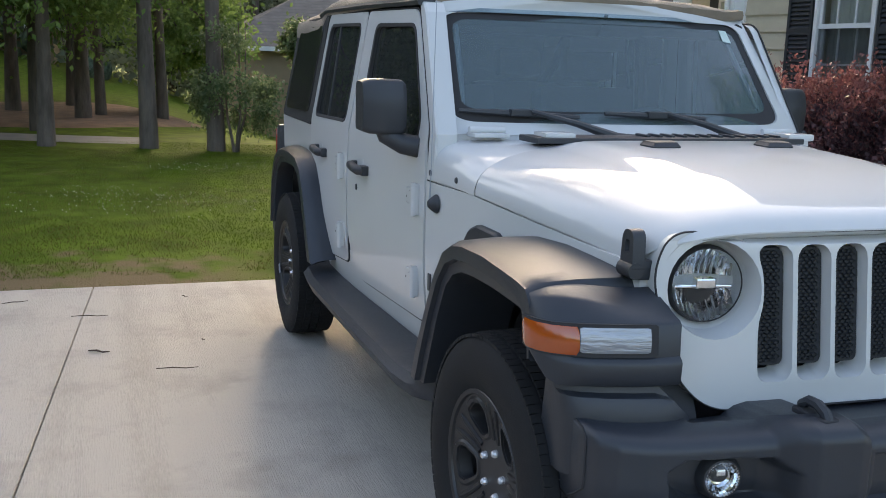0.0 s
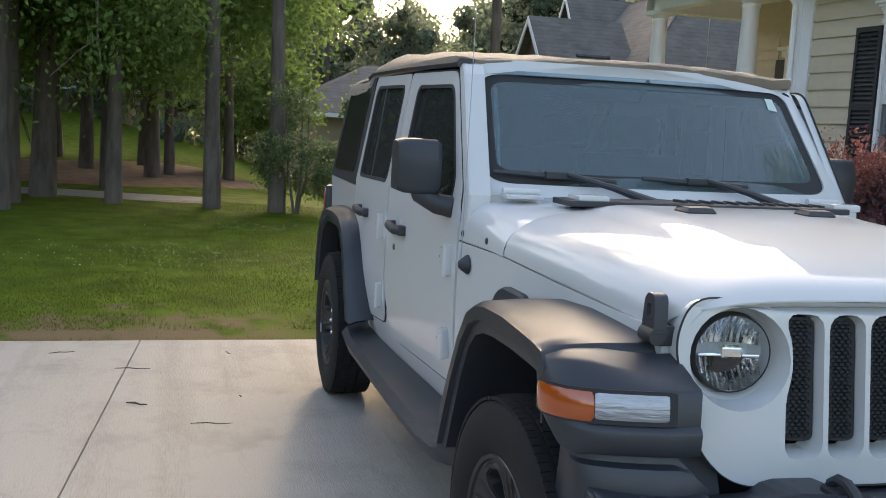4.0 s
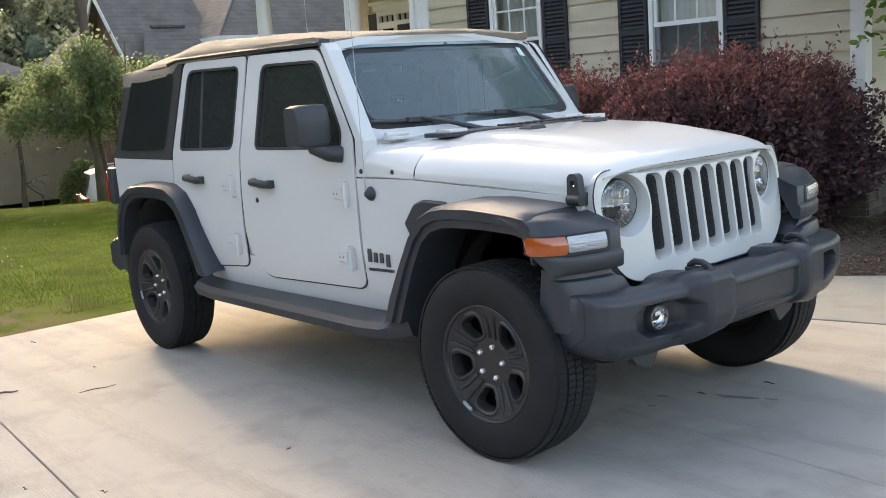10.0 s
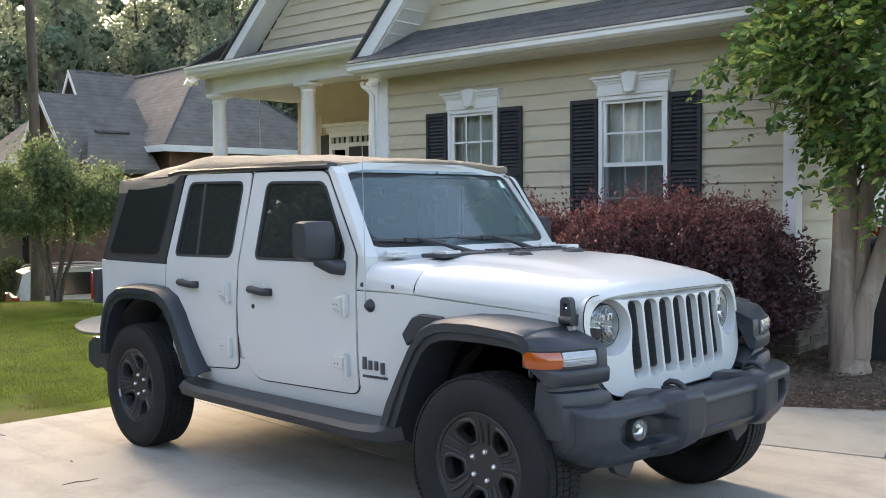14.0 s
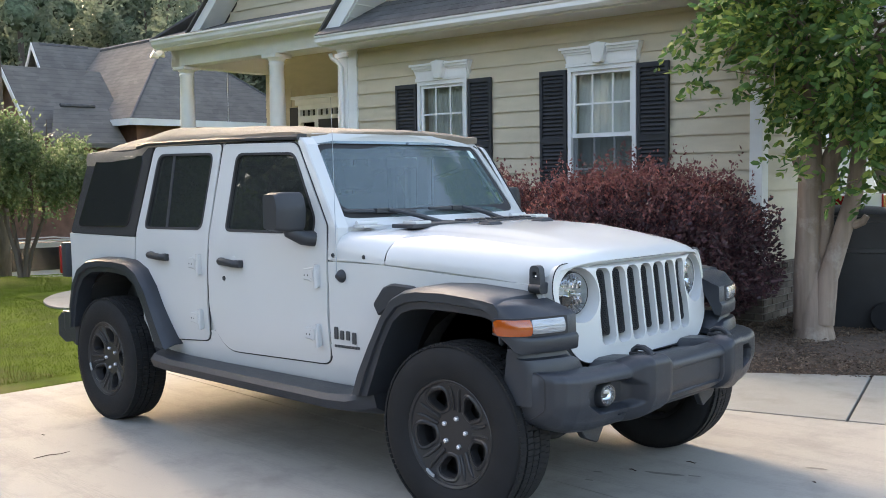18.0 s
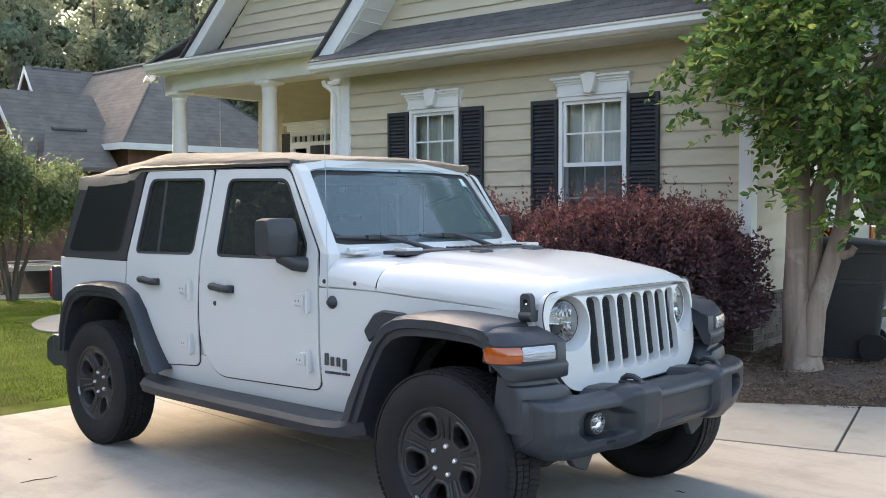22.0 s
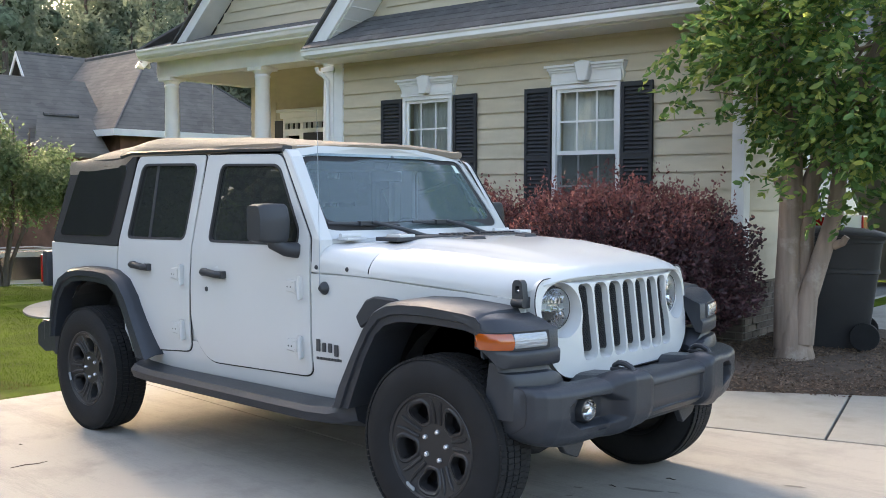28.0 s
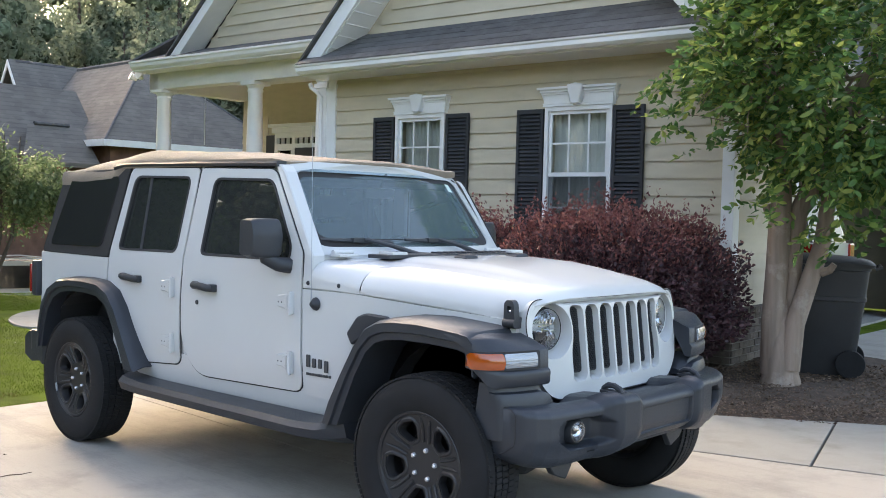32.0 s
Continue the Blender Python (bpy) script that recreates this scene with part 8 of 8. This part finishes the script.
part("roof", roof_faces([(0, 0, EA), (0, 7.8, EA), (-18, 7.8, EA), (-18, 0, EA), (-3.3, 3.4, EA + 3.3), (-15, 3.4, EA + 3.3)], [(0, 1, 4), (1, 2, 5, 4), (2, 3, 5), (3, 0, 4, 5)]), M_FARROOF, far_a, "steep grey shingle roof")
bm = bmesh.new()
tube(bm, [(-3.3, 3.4, EA + 3.3), (-8.3, 3.4, EA + 3.3)], 0.09, 6)
tube(bm, [(-8.5, 0.9, EA + 3.36), (-8.5, 2.9, EA + 3.36)], 0.08, 6)
for ex, ey in ((0, 0), (0, 7.8)):
    tube(bm, [(-3.3, 3.4, EA + 3.3), (ex, ey, EA)], 0.05, 6)
part("ridge_cap", bm, M_SHINGLE, far_a, "darker ridge shingles")
bm = bmesh.new()
for a, b2, c, d in ((-18.05, 0.05, -0.06, 0.02), (-0.02, 0.06, 0.02, 7.85)):
    box(bm, a, b2, c, d, EA - 0.2, EA + 0.02)
part("fascia", bm, M_TRIM, far_a)
for ax, ay, half_w, zb, zt, name in ((-3.6, -2.35, 1.85, EA - 0.3, EA + 1.75, "gable_wing"), (-8.5, 0.9, 2.2, EA + 0.1, EA + 3.3, "back_wing")):
    bm = bmesh.new()
    panel(bm, [(ax - half_w, (-0.5 if name == "gable_wing" else zb - 0.8)), (ax + half_w, (-0.5 if name == "gable_wing" else zb - 0.8)), (ax + half_w, zb), (ax, zt), (ax - half_w, zb)], lambda p, q, d: (p, ay + d, q), 2.8 if name == "gable_wing" else 2.0, 0.01)
    part(name, bm, M_REDBRICK if name == "gable_wing" else M_FARROOF, far_a, "red brick gable" if name == "gable_wing" else "grey gable")
    bm = bmesh.new()
    bm2 = bmesh.new()
    k2 = (zt - zb) / half_w
    deep = 3.2 if name == "gable_wing" else 2.6
    for sg in (-1, 1):
        e = sg * (half_w + 0.3)
        loft(bm, [[(u, ay - 0.3, z2), (u, ay - 0.3, z2 + 0.1), (u, ay + deep, z2 + 0.1), (u, ay + deep, z2)] for u, z2 in ((ax + e, zb - 0.3 * k2), (ax, zt + 0.02))])
        loft(bm2, [[(u, ay - 0.33, z2 - 0.16), (u, ay - 0.33, z2 + 0.08), (u, ay - 0.28, z2 + 0.08), (u, ay - 0.28, z2 - 0.16)] for u, z2 in ((ax + e, zb - 0.3 * k2), (ax, zt + 0.02))])
    part(name + "_roof", bm, M_FARROOF, far_a)
    part(name + "_rake", bm2, M_TRIM, far_a, "white rake trim")
bm = bmesh.new()
loft(bm, [[(-1.75, -1.75, EA + 0.46), (-1.75, 0.1, EA + 0.46), (-1.75, 0.1, EA - 0.9), (-1.75, -1.75, EA - 0.9)], [(-0.45, -2.5, EA - 0.80), (-0.45, 0.1, EA - 0.80), (-0.45, 0.1, EA - 0.95), (-0.45, -2.5, EA - 0.95)]])
part("low_roof", bm, M_FARROOF, far_a)
bm = bmesh.new()
tube(bm, [(-1.73, -1.55, EA + 0.48), (-1.73, -0.35, EA + 0.48)], 0.07, 6)
part("low_ridge_cap", bm, M_SHINGLE, far_a, "darker ridge shingles")
for a in (-16.0, -13.0, -10.0, -7.5):
    bm = bmesh.new()
    box(bm, a, a + 1.1, 0.38, 0.46, 1.2, 2.9)
    win = part("window", bm, M_TRIM, far_a)
    bm = bmesh.new()
    box(bm, a + 0.1, a + 1.0, 0.36, 0.385, 1.3, 2.8)
    part("pane", bm, M_DARKGLASS, win)
far_house("neighbour_house", -48.0, 14.0, -1.6, -90, 11.0, 8, 3.25, 2.5, M_TANWALL, "tan house with a broad grey roof beyond the trees")
far_house("neighbour_house", -60.0, -4.0, -0.6, -90, 12, 8, 3.0, 3.4, M_TANWALL, "pale house with a grey roof far behind the trees")

# path and pine-straw bed on the far side of the lawn
path = thing("garden_path", kind="structure", label="narrow grey path along the lawn's far edge", category="path")
bm = bmesh.new()
rings = [[(x, y, ground_z(x, y) + 0.006), (x - 1.3, y, ground_z(x - 1.3, y) + 0.012)] for x, y in ((-15.6, -12.0), (-15.6, -6.0), (-15.2, -3.6), (-14.6, -2.2), (-14.4, -1.2))]
loft(bm, rings, loop=False)
part("path_surface", bm, M_ROAD, path)
straw = thing("straw_bed", kind="structure", label="brown pine-straw bed under the trees", category="mulch")
bm = bmesh.new()
rings = []
for r in (0.02, 0.2, 0.4, 0.6, 0.8, 0.92, 1.0):
    ring = []
    for k in range(40):
        a = 2 * math.pi * k / 40
        x, y = -22.5 + 4.6 * r * math.cos(a) * (1 + 0.1 * math.sin(3 * a)), -3.6 + 4.2 * r * math.sin(a)
        ring.append((x, y, ground_z(x, y) + (0.045 if r < 0.95 else -0.01)))
    rings.append(ring)
loft(bm, rings, caps=False)
part("straw", bm, M_STRAW, straw, smooth=True)

# clipped hedges before the far houses
for x, y, w, h in ((-26.3, 7.3, 0.80, 2.35), (-29.5, 8.9, 0.8, 1.9), (-31.0, 9.2, 0.9, 2.1)):
    rs = np.random.RandomState(int(w * 100))
    hd = thing("clipped_hedge", x, y, ground_z(x, y), label="clipped green hedge before a brick house", category="hedge", group="clipped hedges")
    p, d = blob_points(rs, 7000, w, w * 0.8, h * 0.55, 0.12, 2.0, 0.3)
    p[:, 2] = np.maximum(p[:, 2] + h * 0.5, 0.0)
    part_of("foliage", leaf_mesh("leaves", p, 0.10, rs, slim=0.6, ways=d), M_LEAF_H, hd)

# ---- boards and bricks of the house ----
LAP = 0.1745
for k in range(15):
    z = 0.688 + k * LAP
    spans = [(-6.83, U1 - 0.115)]
    for a, b, c, d in WINS:
        if z + LAP > c - 0.09 and z < d + 0.05:
            out = []
            for p, q in spans:
                if p < a - 0.032 < q:
                    out += [(p, a - 0.032), (b + 0.032, q)]
                else:
                    out.append((p, q))
            spans = out
    for p, q in spans:
        plank(house, p, q, z, min(LAP, 3.19 - z))
    plank(house, -13.34, -12.59, z, LAP, v=4.0)
    plank(house, -10.09, -6.98, z, LAP, v=4.0)
    plank(house, 0.14, 1.755, 0.636 + k * 0.1795, 0.1795, m=Matrix.Translation((U1 - 0.03, 0, 0)) @ Matrix.Rotation(radians(90), 4, "Z") @ Matrix.Translation((0, -0.03, 0)))
for k in range(14):
    z = 3.645 + k * LAP
    half_w = PEAK_U + 6.454 - (z + LAP - 3.60) / SLOPE
    if half_w > 0.1:
        plank(house, PEAK_U - half_w, PEAK_U + half_w, z, LAP)
for k in range(13):
    z = 4.30 + k * LAP
    half_w = PORCH_U + 11.918 - (z + LAP - 4.467) / 0.9
    if half_w > 0.1:
        plank(house, PORCH_U - half_w, PORCH_U + half_w, z, LAP, v=PV + 0.02)
# brick plinth
bm = bmesh.new()
box(bm, U0, U1 + 0.02, -0.045, 0.03, 0.0, 0.60)
box(bm, U1 - 0.03, U1 + 0.045, -0.045, 1.75, 0.0, 0.60)
plinth = part("brick_plinth", bm, M_MORTAR, house, "brown brick plinth")
for r in range(8):
    z = 0.03 + r * 0.068
    brick_row(plinth, -2.6, U1 + 0.05, z, -0.047, 0.1 * (r % 2))
    brick_row(plinth, -0.05, 1.75, z, 0.0, 0.1 * ((r + 1) % 2), m=Matrix.Translation((U1 + 0.047, 0, 0)) @ Matrix.Rotation(radians(90), 4, "Z"))
u = -2.6
while u < U1 + 0.05:
    bm = bmesh.new()
    box(bm, u + 0.004, u + 0.062, -0.085, 0.02, 0.575, 0.632, 0.004)
    part("brick", bm, M_BRICK, plinth)
    u += 0.068
u = -0.08
while u < 1.7:
    bm = bmesh.new()
    box(bm, U1 - 0.02, U1 + 0.088, u + 0.004, u + 0.062, 0.575, 0.632, 0.004)
    part("brick", bm, M_BRICK, plinth)
    u += 0.068
